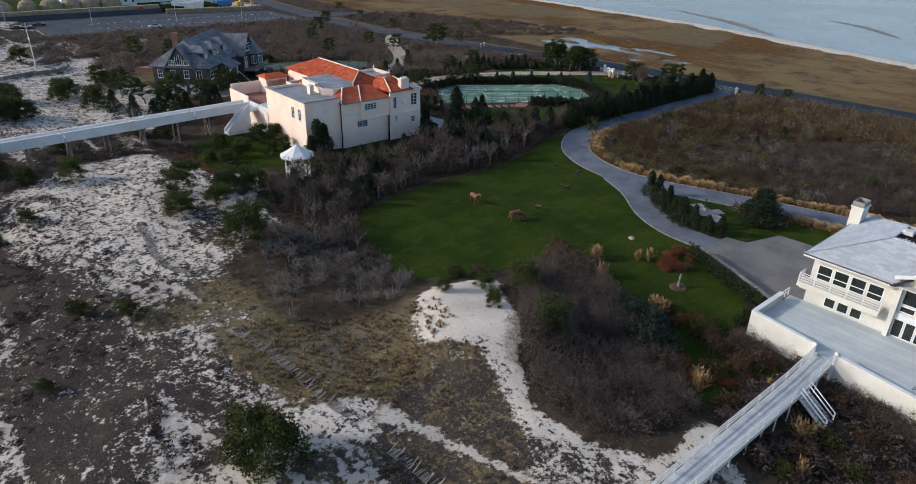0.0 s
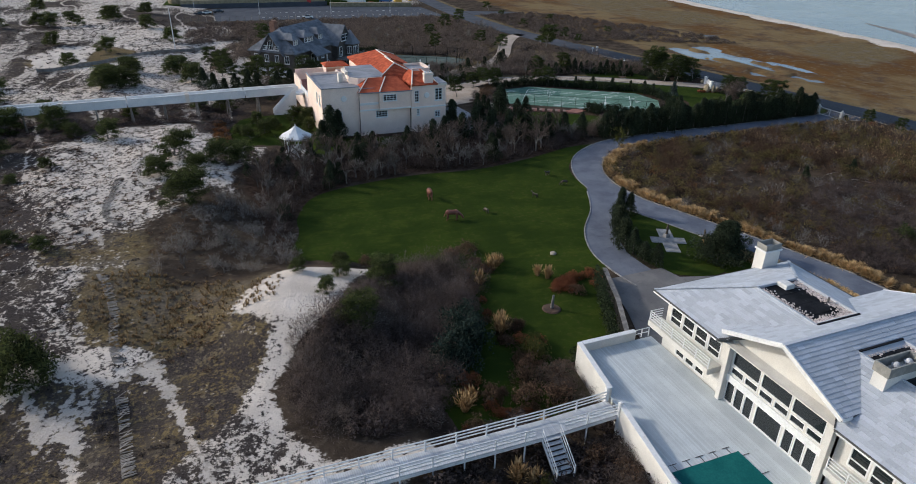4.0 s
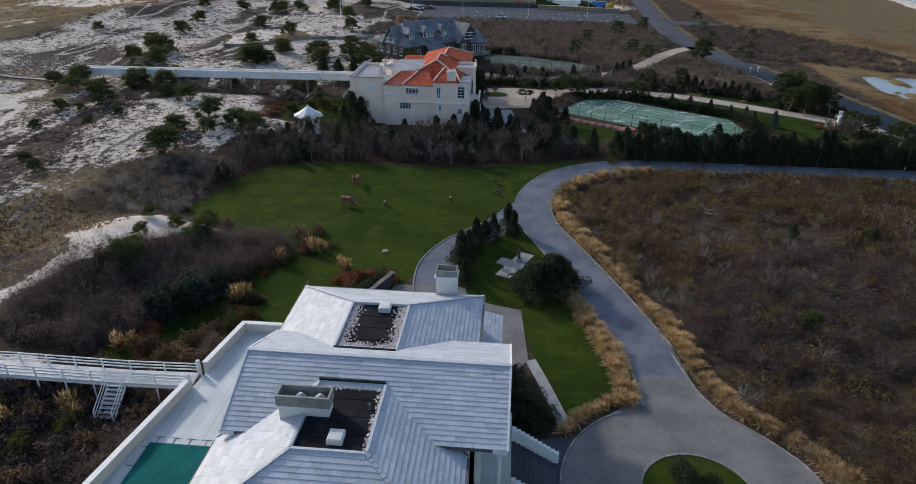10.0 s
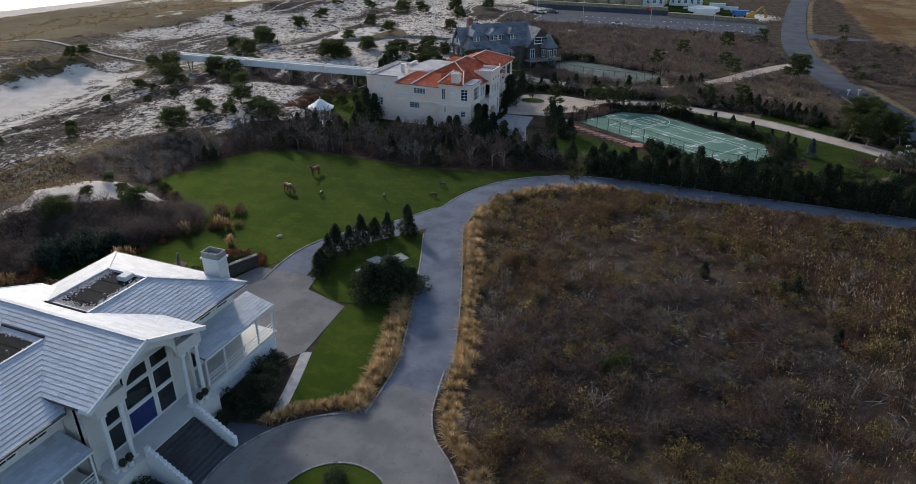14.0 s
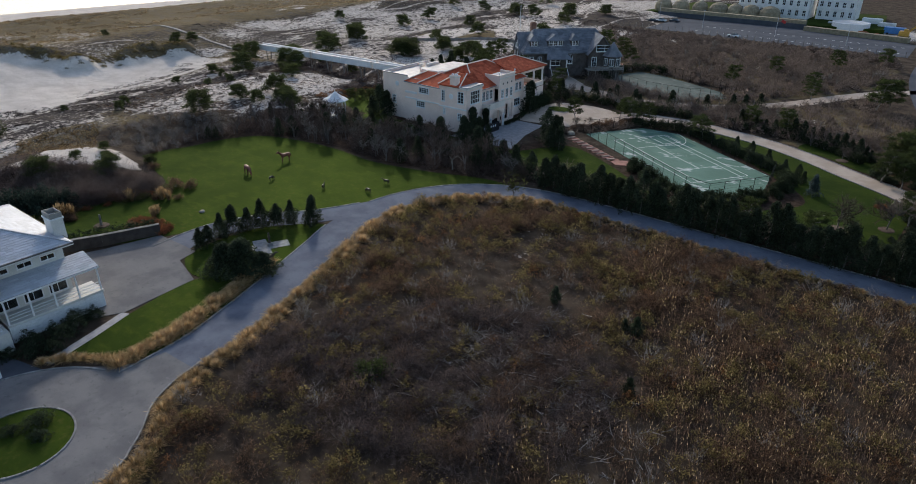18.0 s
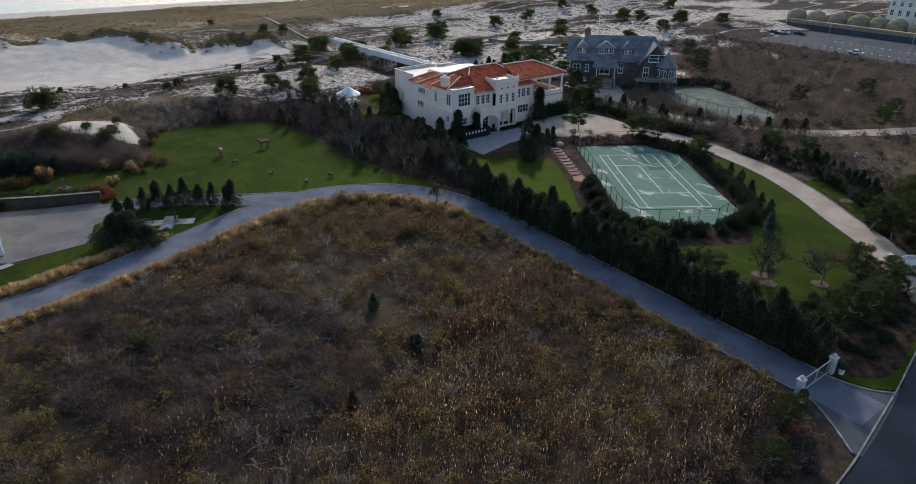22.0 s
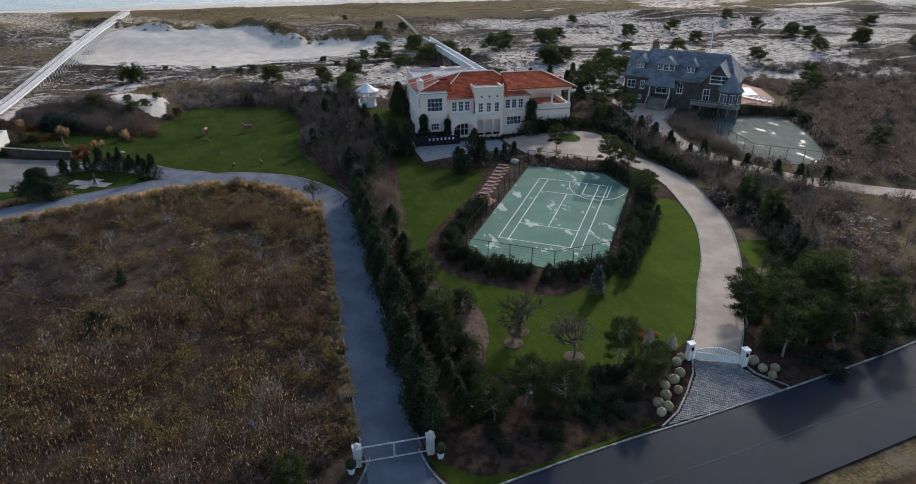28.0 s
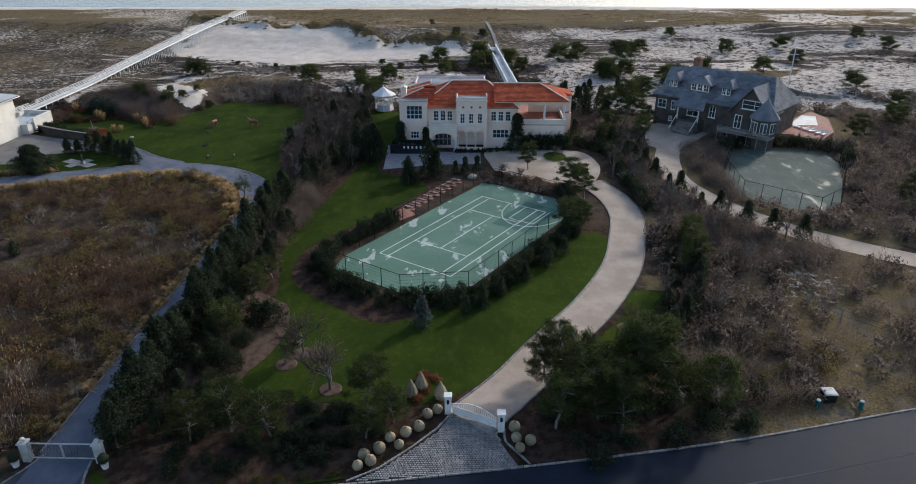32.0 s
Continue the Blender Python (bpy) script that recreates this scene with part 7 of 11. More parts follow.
# gazebo
GZ = thing("gazebo", (45.4, 91.4, 0.35), "white octagonal gazebo with tent-like roof", "gazebo")
gx, gy, gz = 45.4, 91.4, 0.5
part("floor", MB().lathe((gx, gy, gz - 0.5), [(2.1, 0), (2.1, 0.55)], 8), M_WHITE, GZ)
roof = MB()
for i in range(8):
    a0, a1 = math.pi / 4 * i, math.pi / 4 * (i + 1)
    for (r0, h0), (r1, h1) in (((2.75, 3.05), (1.5, 3.7)), ((1.5, 3.7), (0.35, 4.55)), ((0.35, 4.55), (0.0, 4.7))):
        roof.poly((gx + r0 * math.cos(a0), gy + r0 * math.sin(a0), gz + h0), (gx + r0 * math.cos(a1), gy + r0 * math.sin(a1), gz + h0), (gx + r1 * math.cos(a1), gy + r1 * math.sin(a1), gz + h1), (gx + r1 * math.cos(a0), gy + r1 * math.sin(a0), gz + h1))
    roof.poly((gx + 2.75 * math.cos(a0), gy + 2.75 * math.sin(a0), gz + 2.9), (gx + 2.75 * math.cos(a1), gy + 2.75 * math.sin(a1), gz + 2.9), (gx + 2.75 * math.cos(a1), gy + 2.75 * math.sin(a1), gz + 3.05), (gx + 2.75 * math.cos(a0), gy + 2.75 * math.sin(a0), gz + 3.05))
part("roof", roof, M_WHITE, GZ)
part("finial", MB().lathe((gx, gy, gz + 4.65), [(0.1, 0), (0.05, 0.1), (0.13, 0.22), (0.02, 0.45)], 8), M_WHITE, GZ)
for i in range(8):
    a0, a1 = math.pi / 4 * i, math.pi / 4 * (i + 1)
    p, q = (gx + 1.95 * math.cos(a0), gy + 1.95 * math.sin(a0)), (gx + 1.95 * math.cos(a1), gy + 1.95 * math.sin(a1))
    part("post", MB().box(p[0] - 0.08, p[1] - 0.08, gz, p[0] + 0.08, p[1] + 0.08, gz + 3.0), M_WHITE, GZ)
    if i != 6:
        part("panel", MB().beam((*p, gz + 0.5), (*q, gz + 0.5), 0.06, 0.9), M_WHITE, GZ)
    part("frieze", MB().beam((*p, gz + 2.75), (*q, gz + 2.75), 0.06, 0.4), M_WHITE, GZ)

# ---------------------------------------------------------------- the shingled house
GH = thing("shingled_house", (50.4, 154.4, 0), "dark shingled house with grey wood roof and dormers", "house", turn=-43.6)


def shingled_house():
    zE, zR = 6.2, 11.4
    x0, x1, y0, y1 = -7.0, 7.0, -1.0, 23.8
    ya, yb = 3.4, 20.6
    pls = [([(x1, y0, zE), (x1, y1, zE), (0, yb, zR), (0, ya, zR)], (0, 1, 0)), ([(x0, y1, zE), (x0, y0, zE), (0, ya, zR), (0, yb, zR)], (0, 1, 0)), ([(x0, y0, zE), (x1, y0, zE), (0, ya, zR)], (1, 0, 0)), ([(x1, y1, zE), (x0, y1, zE), (0, yb, zR)], (1, 0, 0))]
    for k, (pl, al) in enumerate(pls):
        r = part("roof", MB().slab(pl, 0.25), M_GREYROOF, GH)
        joined_pieces("roof_shingle_field", roof_pieces(pl, al, 0.45, 1.1, 0.04, 80 + k), M_GREYROOF, r)
    S, E, W, N = ("y", -0.4, -1), ("x", 6.4, 1), ("x", -6.4, -1), ("y", 23.2, 1)
    sw = [(-5.4, -4.2, 3.6, 5.4), (-2.4, -1.2, 3.6, 5.4), (0.6, 1.8, 3.6, 5.4), (3.4, 4.8, 3.5, 5.5)]
    sg = [(-4.6, -2.2, 0.0, 2.3), (-1.6, 0.8, 0.0, 2.3), (1.4, 3.8, 0.0, 2.3)]
    wall(GH, S, -6.4, 6.4, 0.0, 6.2, M_SHINGLE, sw + sg)
    for o in sw:
        window(GH, S, *o, 2, 2)
    for o in sg:
        m = MB()
        face_box(m, S, o[0] + 0.06, o[1] - 0.06, 0.0, 2.22, -0.2, -0.1)
        for i in range(1, 4):
            face_box(m, S, o[0] + 0.1, o[1] - 0.1, 0.55 * i - 0.03, 0.55 * i + 0.03, -0.1, -0.06)
        part("garage_door", m, M_WHITE, GH)
    ew = [(0.2, 2.1, 3.4, 5.2), (3.2, 4.2, 3.4, 5.2), (3.0, 3.8, 1.0, 2.0), (6.8, 9.4, 2.8, 5.0), (11.4, 12.7, 3.2, 5.6)]
    wall(GH, E, -0.1, 22.9, 0.0, 6.2, M_SHINGLE, ew)
    for i, o in enumerate(ew):
        window(GH, E, *o, 2, 2, arch=i == 4, wall_mat=M_SHINGLE)
    wall(GH, W, -0.1, 22.9, 0.0, 6.2, M_SHINGLE)
    wall(GH, N, -6.4, 6.4, 0.0, 6.2, M_SHINGLE)
    # gable with an arched window over the garages
    g = MB().add([(-3.2, -0.75, 6.0), (3.2, -0.75, 6.0), (0, -0.75, 10.3)], [(0, 1, 2)])
    gd = part("gable_wall", g, M_SHINGLE, GH)
    for sgn in (-1, 1):
        pl = [(sgn * 3.7, -1.3, 5.5), (sgn * 3.7, 3.2, 5.5), (0, 3.2, 10.7), (0, -1.3, 10.7)]
        part("gable_roof", MB().slab(pl if sgn < 0 else pl[::-1], 0.18), M_GREYROOF, GH)
    for o, a in (((-0.8, 0.8, 6.6, 8.9), True), ((-2.3, -1.1, 6.6, 7.7), False), ((1.1, 2.3, 6.6, 7.7), False)):
        window(GH, ("y", -0.92, -1), *o, 3, 2, arch=a, wall_mat=M_SHINGLE)
    # dormers on the front slope
    for yc, wd in ((2.4, 1.1), (8.2, 2.1), (13.6, 1.1)):
        xf, zb, zt = 5.0, 7.4, 9.2
        d = part("dormer", MB().box(1.0, yc - wd, zb, xf, yc + wd, zt), M_SHINGLE, GH)
        for sgn in (-1, 1):
            pl = [(xf + 0.4, yc + sgn * (wd + 0.35), zt - 0.15), (0.2, yc + sgn * (wd + 0.35), zt - 0.15), (0.2, yc, zt + 1.25), (xf - 0.9, yc, zt + 1.25)]
            part("dormer_roof", MB().slab(pl if sgn > 0 else pl[::-1], 0.12), M_GREYROOF, d)
        part("dormer_hip", MB().slab([(xf + 0.4, yc - wd - 0.35, zt - 0.15), (xf + 0.4, yc + wd + 0.35, zt - 0.15), (xf - 0.9, yc, zt + 1.25)], 0.12), M_GREYROOF, d)
        for i in range(2 if wd < 2 else 3):
            n = 2 if wd < 2 else 3
            a = yc - wd + 0.2 + (2 * wd - 0.4) * i / n
            window(d, ("x", xf + 0.13, 1), a + 0.04, a + (2 * wd - 0.4) / n - 0.04, zb + 0.25, zt - 0.2, 2, 2, sill=False)
    # entrance porch and its stair
    part("porch_roof", MB().slab([(9.4, 4.8, 5.0), (9.4, 11.6, 5.0), (5.8, 10.4, 7.0), (5.8, 6.0, 7.0)], 0.2), M_GREYROOF, GH)
    part("porch_floor", MB().box(6.45, 5.8, 0.0, 8.8, 10.6, 2.4), M_SHINGLE, GH)
    for y in (6.0, 10.4):
        part("porch_post", MB().box(8.7, y - 0.1, 2.4, 8.9, y + 0.1, 4.9), M_WHITE, GH)
        part("stair_rail", MB().beam((9.0, y, 3.3), (11.6, y, 1.0), 0.1, 0.12), M_WHITE, GH)
    for i in range(6):
        part("step", MB().box(8.8 + 0.4 * i, 6.4, 0.0, 9.2 + 0.4 * i, 10.0, 2.1 - 0.35 * i), M_TIMBER, GH)
    # cross gable and corner turret
    g = MB().add([(8.2, 16.6, 0.0), (8.2, 23.4, 0.0), (8.2, 23.4, 6.2), (8.2, 20.0, 10.3), (8.2, 16.6, 6.2)], [(0, 1, 2, 3, 4)])
    part("gable_wall", g, M_SHINGLE, GH)
    part("bay_wall", MB().box(6.0, 16.6, 0.0, 8.15, 16.8, 6.2), M_SHINGLE, GH)
    part("bay_wall", MB().box(6.0, 23.25, 0.0, 8.15, 23.4, 6.2), M_SHINGLE, GH)
    for sgn in (-1, 1):
        pl = [(8.8, 20.0 + sgn * 3.9, 5.75), (2.0, 20.0 + sgn * 3.9, 5.75), (1.0, 20.0, 10.6), (8.8, 20.0, 10.6)]
        part("gable_roof", MB().slab(pl if sgn > 0 else pl[::-1], 0.18), M_GREYROOF, GH)
    window(GH, ("x", 8.33, 1), 18.4, 23.0, 6.5, 8.2, 2, 2)
    window(GH, ("x", 8.33, 1), 17.4, 18.8, 2.6, 5.2, 2, 2, sill=False)
    tw = part("turret", MB().lathe((8.4, 23.0, 0.0), [(2.3, 0), (2.3, 5.6)], 8), M_SHINGLE, GH)
    part("turret_roof", MB().lathe((8.4, 23.0, 5.5), [(2.8, 0), (1.6, 1.4), (0.05, 3.6)], 8), M_GREYROOF, tw)
    for i in range(-1, 3):
        a = math.pi / 4 * (i - 0.5)
        p = Vector((8.4 + 2.16 * math.cos(a), 23.0 + 2.16 * math.sin(a), 4.0))
        t = Vector((-math.sin(a), math.cos(a), 0)) * 0.62
        wn_ = part("window", MB().beam(p - t, p + t, 0.16, 2.0), M_WHITE, tw)
        for s in (-0.5, 0.5):
            q = p + t * s + Vector((math.cos(a), math.sin(a), 0)) * 0.05
            part("pane", MB().beam(q - t * 0.38, q + t * 0.38, 0.12, 1.7), M_GLASS, wn_)
    part("deck", MB().box(8.25, 15.6, 2.2, 11.4, 25.4, 2.4), M_TIMBER, GH)
    for i in range(6):
        part("deck_post", MB().box(11.25, 15.7 + 1.9 * i, 0.0, 11.37, 15.82 + 1.9 * i, 3.4), M_TIMBER, GH)
    part("deck_rail", MB().beam((11.3, 15.6, 3.35), (11.3, 25.4, 3.35), 0.08, 0.1).beam((11.3, 15.6, 2.9), (11.3, 25.4, 2.9), 0.05, 0.4), M_TIMBER, GH)
    c = part("chimney", MB().box(-2.6, 3.0, 8.8, -1.2, 4.4, 12.5), M_CHIM, GH)
    part("cap", MB().box(-2.7, 2.9, 12.5, -1.1, 4.5, 12.65).box(-2.4, 3.2, 12.65, -1.4, 4.2, 12.9), M_CHIM, c)


shingled_house()
gt = thing("brick_terrace", (60.0, 178.0, 0), "red brick terrace with a pale covered pool", "terrace", kind="structure")
part("paving", MB().prism([(60.4, 173.6), (66.2, 170.8), (70.9, 177.4), (65.4, 182.2), (55.0, 186.0), (49.0, 185.0)], -0.2, 1.0), M_BRICKPAVE, gt)
part("pool", MB().prism([(60.6, 175.4), (60.8, 181.2), (53.6, 184.0), (52.8, 181.4)], 1.004, 1.06), M_PALEROOF, gt)
for i in range(6):
    lo = thing("sun_lounger", (62.4 + 1.05 * i, 176.6 + 0.55 * i, 1.0), "white sun lounger on red brick", "sun lounger", "terrace loungers", turn=40 + 17 * i)
    part("bed", MB().box(-0.95, -0.32, 0.22, 0.4, 0.32, 0.32), M_WHITE, lo)
    part("backrest", MB().beam((0.4, 0, 0.27), (0.95, 0, 0.62), 0.64, 0.08), M_WHITE, lo)
    for x, y in ((-0.85, -0.27), (-0.85, 0.27), (0.35, -0.27), (0.35, 0.27)):
        part("leg", MB().box(x - 0.03, y - 0.03, 0.0, x + 0.03, y + 0.03, 0.22), M_WHITE, lo)
fp = thing("flag_pole", (27.6, 189.0, float(land(27.6, 189.0))), "tall thin white flag pole", "flag pole")
part("pole", MB().tube((27.6, 189.0, float(land(27.6, 189.0))), (27.6, 189.0, 13.0), 0.14, 0.07, 8), M_WHITE, fp)
part("yard", MB().beam((27.6, 187.9, 9.5), (27.6, 190.1, 9.5), 0.08, 0.08), M_WHITE, fp)

# ---------------------------------------------------------------- far white estate, hedges, car park things
FW = thing("estate_house", (78, 318, 1.5), "large white clapboard estate house with many windows", "house")
part("mound", MB().prism([(24, 297), (92, 296), (118, 300), (112, 350), (30, 350)], -0.3, 1.5), M_LAWN, FW)


def estate(x0, y0, x1, y1, z1, nwin, side):
    f = ("y", y0, -1)
    ops = []
    for k in range(nwin):
        a = x0 + (x1 - x0) * (k + 0.25) / nwin
        b = x0 + (x1 - x0) * (k + 0.75) / nwin
        ops += [(a, b, 2.6, 5.0), (a, b, 6.4, 8.6), (a, b, 9.8, 11.4)]
    wall(FW, f, x0, x1, 1.5, z1, M_WHITE, ops)
    for o in ops:
        window(FW, f, *o, 2, 2, edge=0.16, bar=0.1)
    wall(FW, ("x", x1, 1), y0 + 0.3, y1, 1.5, z1, M_WHITE, [(y0 + 2, y0 + 3.4, 6.4, 8.6), (y0 + 6, y0 + 7.4, 6.4, 8.6), (y0 + 2, y0 + 3.4, 2.6, 5.0)])
    for o in ((y0 + 2, y0 + 3.4, 6.4, 8.6), (y0 + 6, y0 + 7.4, 6.4, 8.6), (y0 + 2, y0 + 3.4, 2.6, 5.0)):
        window(FW, ("x", x1, 1), *o, 2, 2, edge=0.16, bar=0.1)
    wall(FW, ("x", x0, -1), y0 + 0.3, y1, 1.5, z1, M_WHITE)
    wall(FW, ("y", y1, 1), x0 + 0.3, x1 - 0.3, 1.5, z1, M_WHITE)
    m, h = (y0 + y1) / 2, z1 + 4.5
    d = (y1 - y0) / 2
    part("roof", MB().poly((x0 - 0.5, y0 - 0.5, z1), (x1 + 0.5, y0 - 0.5, z1), (x1 - d, m, h), (x0 + d, m, h)).poly((x1 + 0.5, y1 + 0.5, z1), (x0 - 0.5, y1 + 0.5, z1), (x0 + d, m, h), (x1 - d, m, h)).poly((x0 - 0.5, y1 + 0.5, z1), (x0 - 0.5, y0 - 0.5, z1), (x0 + d, m, h)).poly((x1 + 0.5, y0 - 0.5, z1), (x1 + 0.5, y1 + 0.5, z1), (x1 - d, m, h)), M_SLATE_J, FW)
    part("cornice", MB().box(x0 - 0.3, y0 - 0.3, 5.6, x1 + 0.3, y0 - 0.05, 5.9).box(x0 - 0.4, y0 - 0.4, z1 - 0.4, x1 + 0.4, y0 - 0.05, z1), M_WHITE, FW)


estate(60, 312, 88, 326, 12.5, 10, 1)
estate(90, 318, 104, 332, 12.5, 5, 1)
for x, y in ((66, 319), (82, 319), (97, 325)):
    part("chimney", MB().box(x - 1, y - 0.7, 13.0, x + 1, y + 0.7, 19.0), M_CHIM, FW)
rt = thing("round_tent", (106, 303, 0), "low round white walled terrace", "pavilion")
part("wall", MB().lathe((106, 303, 0.0), [(6.6, 0), (6.6, 3.0), (6.2, 3.1)], 32), M_WHITE, rt)
part("top", MB().lathe((106, 303, 3.1), [(6.2, 0), (3.0, 0.35), (0.05, 0.45)], 32), M_PALEROOF, rt)
rw = thing("retaining_wall", (60, 295, 0), "long grey concrete retaining wall", "wall")
part("wall", MB().beam((31, 295.4, 0.9), (92, 293.6, 0.9), 0.4, 1.9), M_ROADPALE, rw)
for a, b in (((31, 298, 2.2), (91.5, 295.6, 2.2)), ((92.5, 290.5, 0.8), (128, 282.8, 0.8))):
    hd = thing("wrapped_hedge", ((a[0] + b[0]) / 2, (a[1] + b[1]) / 2, 0.0), "long straw-brown wrapped hedge", "hedge", "wrapped hedges")
    part("hedge", MB().beam(a, b, 2.4, 1.8), M_BURLAP, hd)
rs = random.Random(9)
for i, x in enumerate((30, 38, 46.5, 54.5, 61.5, 68, 75.5)):
    w = rs.uniform(3.3, 4.4)
    pr = [(w * 0.9, 0), (w, 1.4), (w * 0.95, 3.0), (w * 0.7, 4.4), (w * 0.25, 5.2), (0.05, 5.3)]
    b = thing("wrapped_shrub", (x, 303.5, 1.3), "big round shrub wrapped in straw-coloured burlap", "shrub", "wrapped shrubs")
    part("wrap", MB().lathe((x, 303.5, 1.3), pr, 14), M_BURLAP, b)
ex = thing("excavator", (125.0, 293.5, 0), "yellow excavator on a building site", "excavator")
part("tracks", MB().box(123.2, 292.0, 0.0, 126.8, 292.8, 0.9).box(123.2, 294.2, 0.0, 126.8, 295.0, 0.9), M_TYRE, ex)
part("cab", MB().cham(123.4, 292.2, 0.9, 126.6, 294.8, 2.6, 0.2).cham(124.8, 292.3, 2.6, 126.2, 293.6, 3.4, 0.2), M_YELLOW, ex)
part("boom", MB().beam((126.0, 294.0, 2.2), (129.0, 294.0, 5.2), 0.5, 0.6).beam((129.0, 294.0, 5.2), (131.0, 294.0, 2.0), 0.4, 0.5), M_YELLOW, ex)
part("bucket", MB().box(130.4, 293.4, 1.0, 131.6, 294.6, 2.2), M_YELLOW, ex)
for x, y, sx, sy, sz, m, nm, lab in ((121, 302, 3.4, 1.6, 2.6, M_BLUE, "blue_container", "bright blue site container"), (111, 318, 3.5, 1.5, 3.4, M_WHITE, "trailer", "white site trailer with dark wheels"), (101, 309, 4, 1.4, 2.0, M_PALEROOF, "truck_bed", "long pale site trailer"), (117, 312, 3, 1.5, 2.8, M_PALEROOF, "trailer", "white site trailer with dark wheels")):
    c = thing(nm, (x, y, 0), lab, nm.split("_")[-1])
    part("body", MB().cham(x - sx, y - sy, 0.4, x + sx, y + sy, sz, 0.1), m, c)
    for q in (-0.6, 0.6):
        part("wheel", MB().tube((x + sx * q, y - sy - 0.02, 0.4), (x + sx * q, y - sy + 0.3, 0.4), 0.4, 0.4, 10), M_TYRE, c)
for x, y, r in ((112, 293, 4.0), (117, 290, 2.6)):
    tagged(part("soil_heap", MB().lathe((x, y, -0.1), [(r, 0), (r * 0.8, 0.5), (r * 0.4, 1.3), (0.1, 1.7)], 14), M_SHRUBO, None), "heap of brown dug soil", "soil heap")
fl = thing("red_banner", (84.0, 292.8, 0), "small red cloth flag on the wall", "banner")
part("cloth", MB().beam((83.2, 292.8, 2.6), (84.8, 292.8, 1.9), 0.06, 1.0), M_RED, fl)


def car(x, y, turn, paint, label):
    c = thing("car", (x, y, 0.06), label, "car", "parked cars", turn=turn)
    body = MB().cham(-2.1, -0.9, 0.3, 2.1, 0.9, 0.85, 0.12)
    part("body", body, paint, c)
    part("cabin", MB().add([(-1.2, -0.8, 0.84), (1.0, -0.8, 0.84), (1.0, 0.8, 0.84), (-1.2, 0.8, 0.84), (-0.8, -0.65, 1.4), (0.4, -0.65, 1.4), (0.4, 0.65, 1.4), (-0.8, 0.65, 1.4)], [(4, 5, 6, 7), (0, 1, 5, 4), (1, 2, 6, 5), (2, 3, 7, 6), (3, 0, 4, 7)]), M_GLASS, c)
    for i in (-1.3, 1.3):
        for j in (-0.85, 0.85):
            part("wheel", MB().tube((i, j - 0.1, 0.32), (i, j + 0.1, 0.32), 0.32, 0.32, 12), M_TYRE, c)


car(76.6, 255.4, 170, M_CARW, "white parked car on the asphalt")
car(40.2, 277.0, 178, M_CARW, "white low car on the asphalt")
car(37.4, 274.5, 175, M_CARD, "dark parked car on the asphalt")
car(45.0, 279.5, 172, M_CARD, "dark parked car on the asphalt")
cf = thing("car_park_fence", (80, 251, 0), "thin dark post fence along the car park", "fence")
for i in range(38):
    x = 31 + 2.7 * i
    y = np.interp(x, [30, 60, 100, 131], [255.2, 253.6, 250.2, 249.4])
    part("post", MB().box(x - 0.07, y - 0.07, 0.0, x + 0.07, y + 0.07, 1.9), M_TIMBER, cf)
for x, y in ((60, 270), (88, 266), (112, 262), (36, 285)):
    lp = thing("street_lamp", (x, y, 0.06), "thin grey car park lamp post", "street lamp", "car park lamps")
    part("pole", MB().tube((x, y, 0.06), (x, y, 6.5), 0.10, 0.07, 6), M_STEEL, lp)
    part("head", MB().box(x - 0.15, y - 0.6, 6.45, x + 0.15, y + 0.1, 6.6), M_STEEL, lp)

# ---------------------------------------------------------------- gates, boulders, boxes
G2 = thing("metal_gate", (155.3, 80.7, 0), "closed grey metal double gate with lattice panels", "gate")
for y in (77.75, 83.45):
    pl = part("pillar", MB().cham(155.02, y - 0.28, 0.0, 155.58, y + 0.28, 1.7, 0.05).box(154.95, y - 0.35, 1.7, 155.65, y + 0.35, 1.82), M_PILLAR, G2)
    part("ball", MB().lathe((155.3, y, 1.82), [(0.08, 0), (0.17, 0.08), (0.2, 0.2), (0.14, 0.32), (0.02, 0.38)], 10), M_PILLAR, pl)
for y0, y1 in ((78.08, 80.55), (80.65, 83.12)):
    lf = part("leaf", MB().beam((155.3, y0, 0.25), (155.3, y1, 0.25), 0.07, 0.1).beam((155.3, y0, 1.65), (155.3, y1, 1.65), 0.07, 0.1).beam((155.3, y0, 0.2), (155.3, y0, 1.7), 0.07, 0.07).beam((155.3, y1, 0.2), (155.3, y1, 1.7), 0.07, 0.07), M_STEEL, G2)
    for i in range(10):
        y = y0 + (y1 - y0) * (i + 0.5) / 10
        part("bar", MB().beam((155.3, y - 0.14, 0.3), (155.3, y + 0.14, 1.6), 0.02, 0.025).beam((155.3, y + 0.14, 0.3), (155.3, y - 0.14, 1.6), 0.02, 0.025), M_FASCIA, lf)
for y in (77.2, 84.1):
    pt = thing("plant_pot", (156.0, y, 0.0), "white pot with a dark clipped shrub", "plant pot", "gate pots")
    part("pot", MB().lathe((156.0, y, 0.0), [(0.22, 0), (0.3, 0.5), (0.26, 0.5)], 10), M_WHITE, pt)
    part("shrub", MB().lathe((156.0, y, 0.5), [(0.1, 0), (0.4, 0.2), (0.42, 0.55), (0.2, 0.85), (0.02, 0.9)], 10), M_CEDAR, pt)

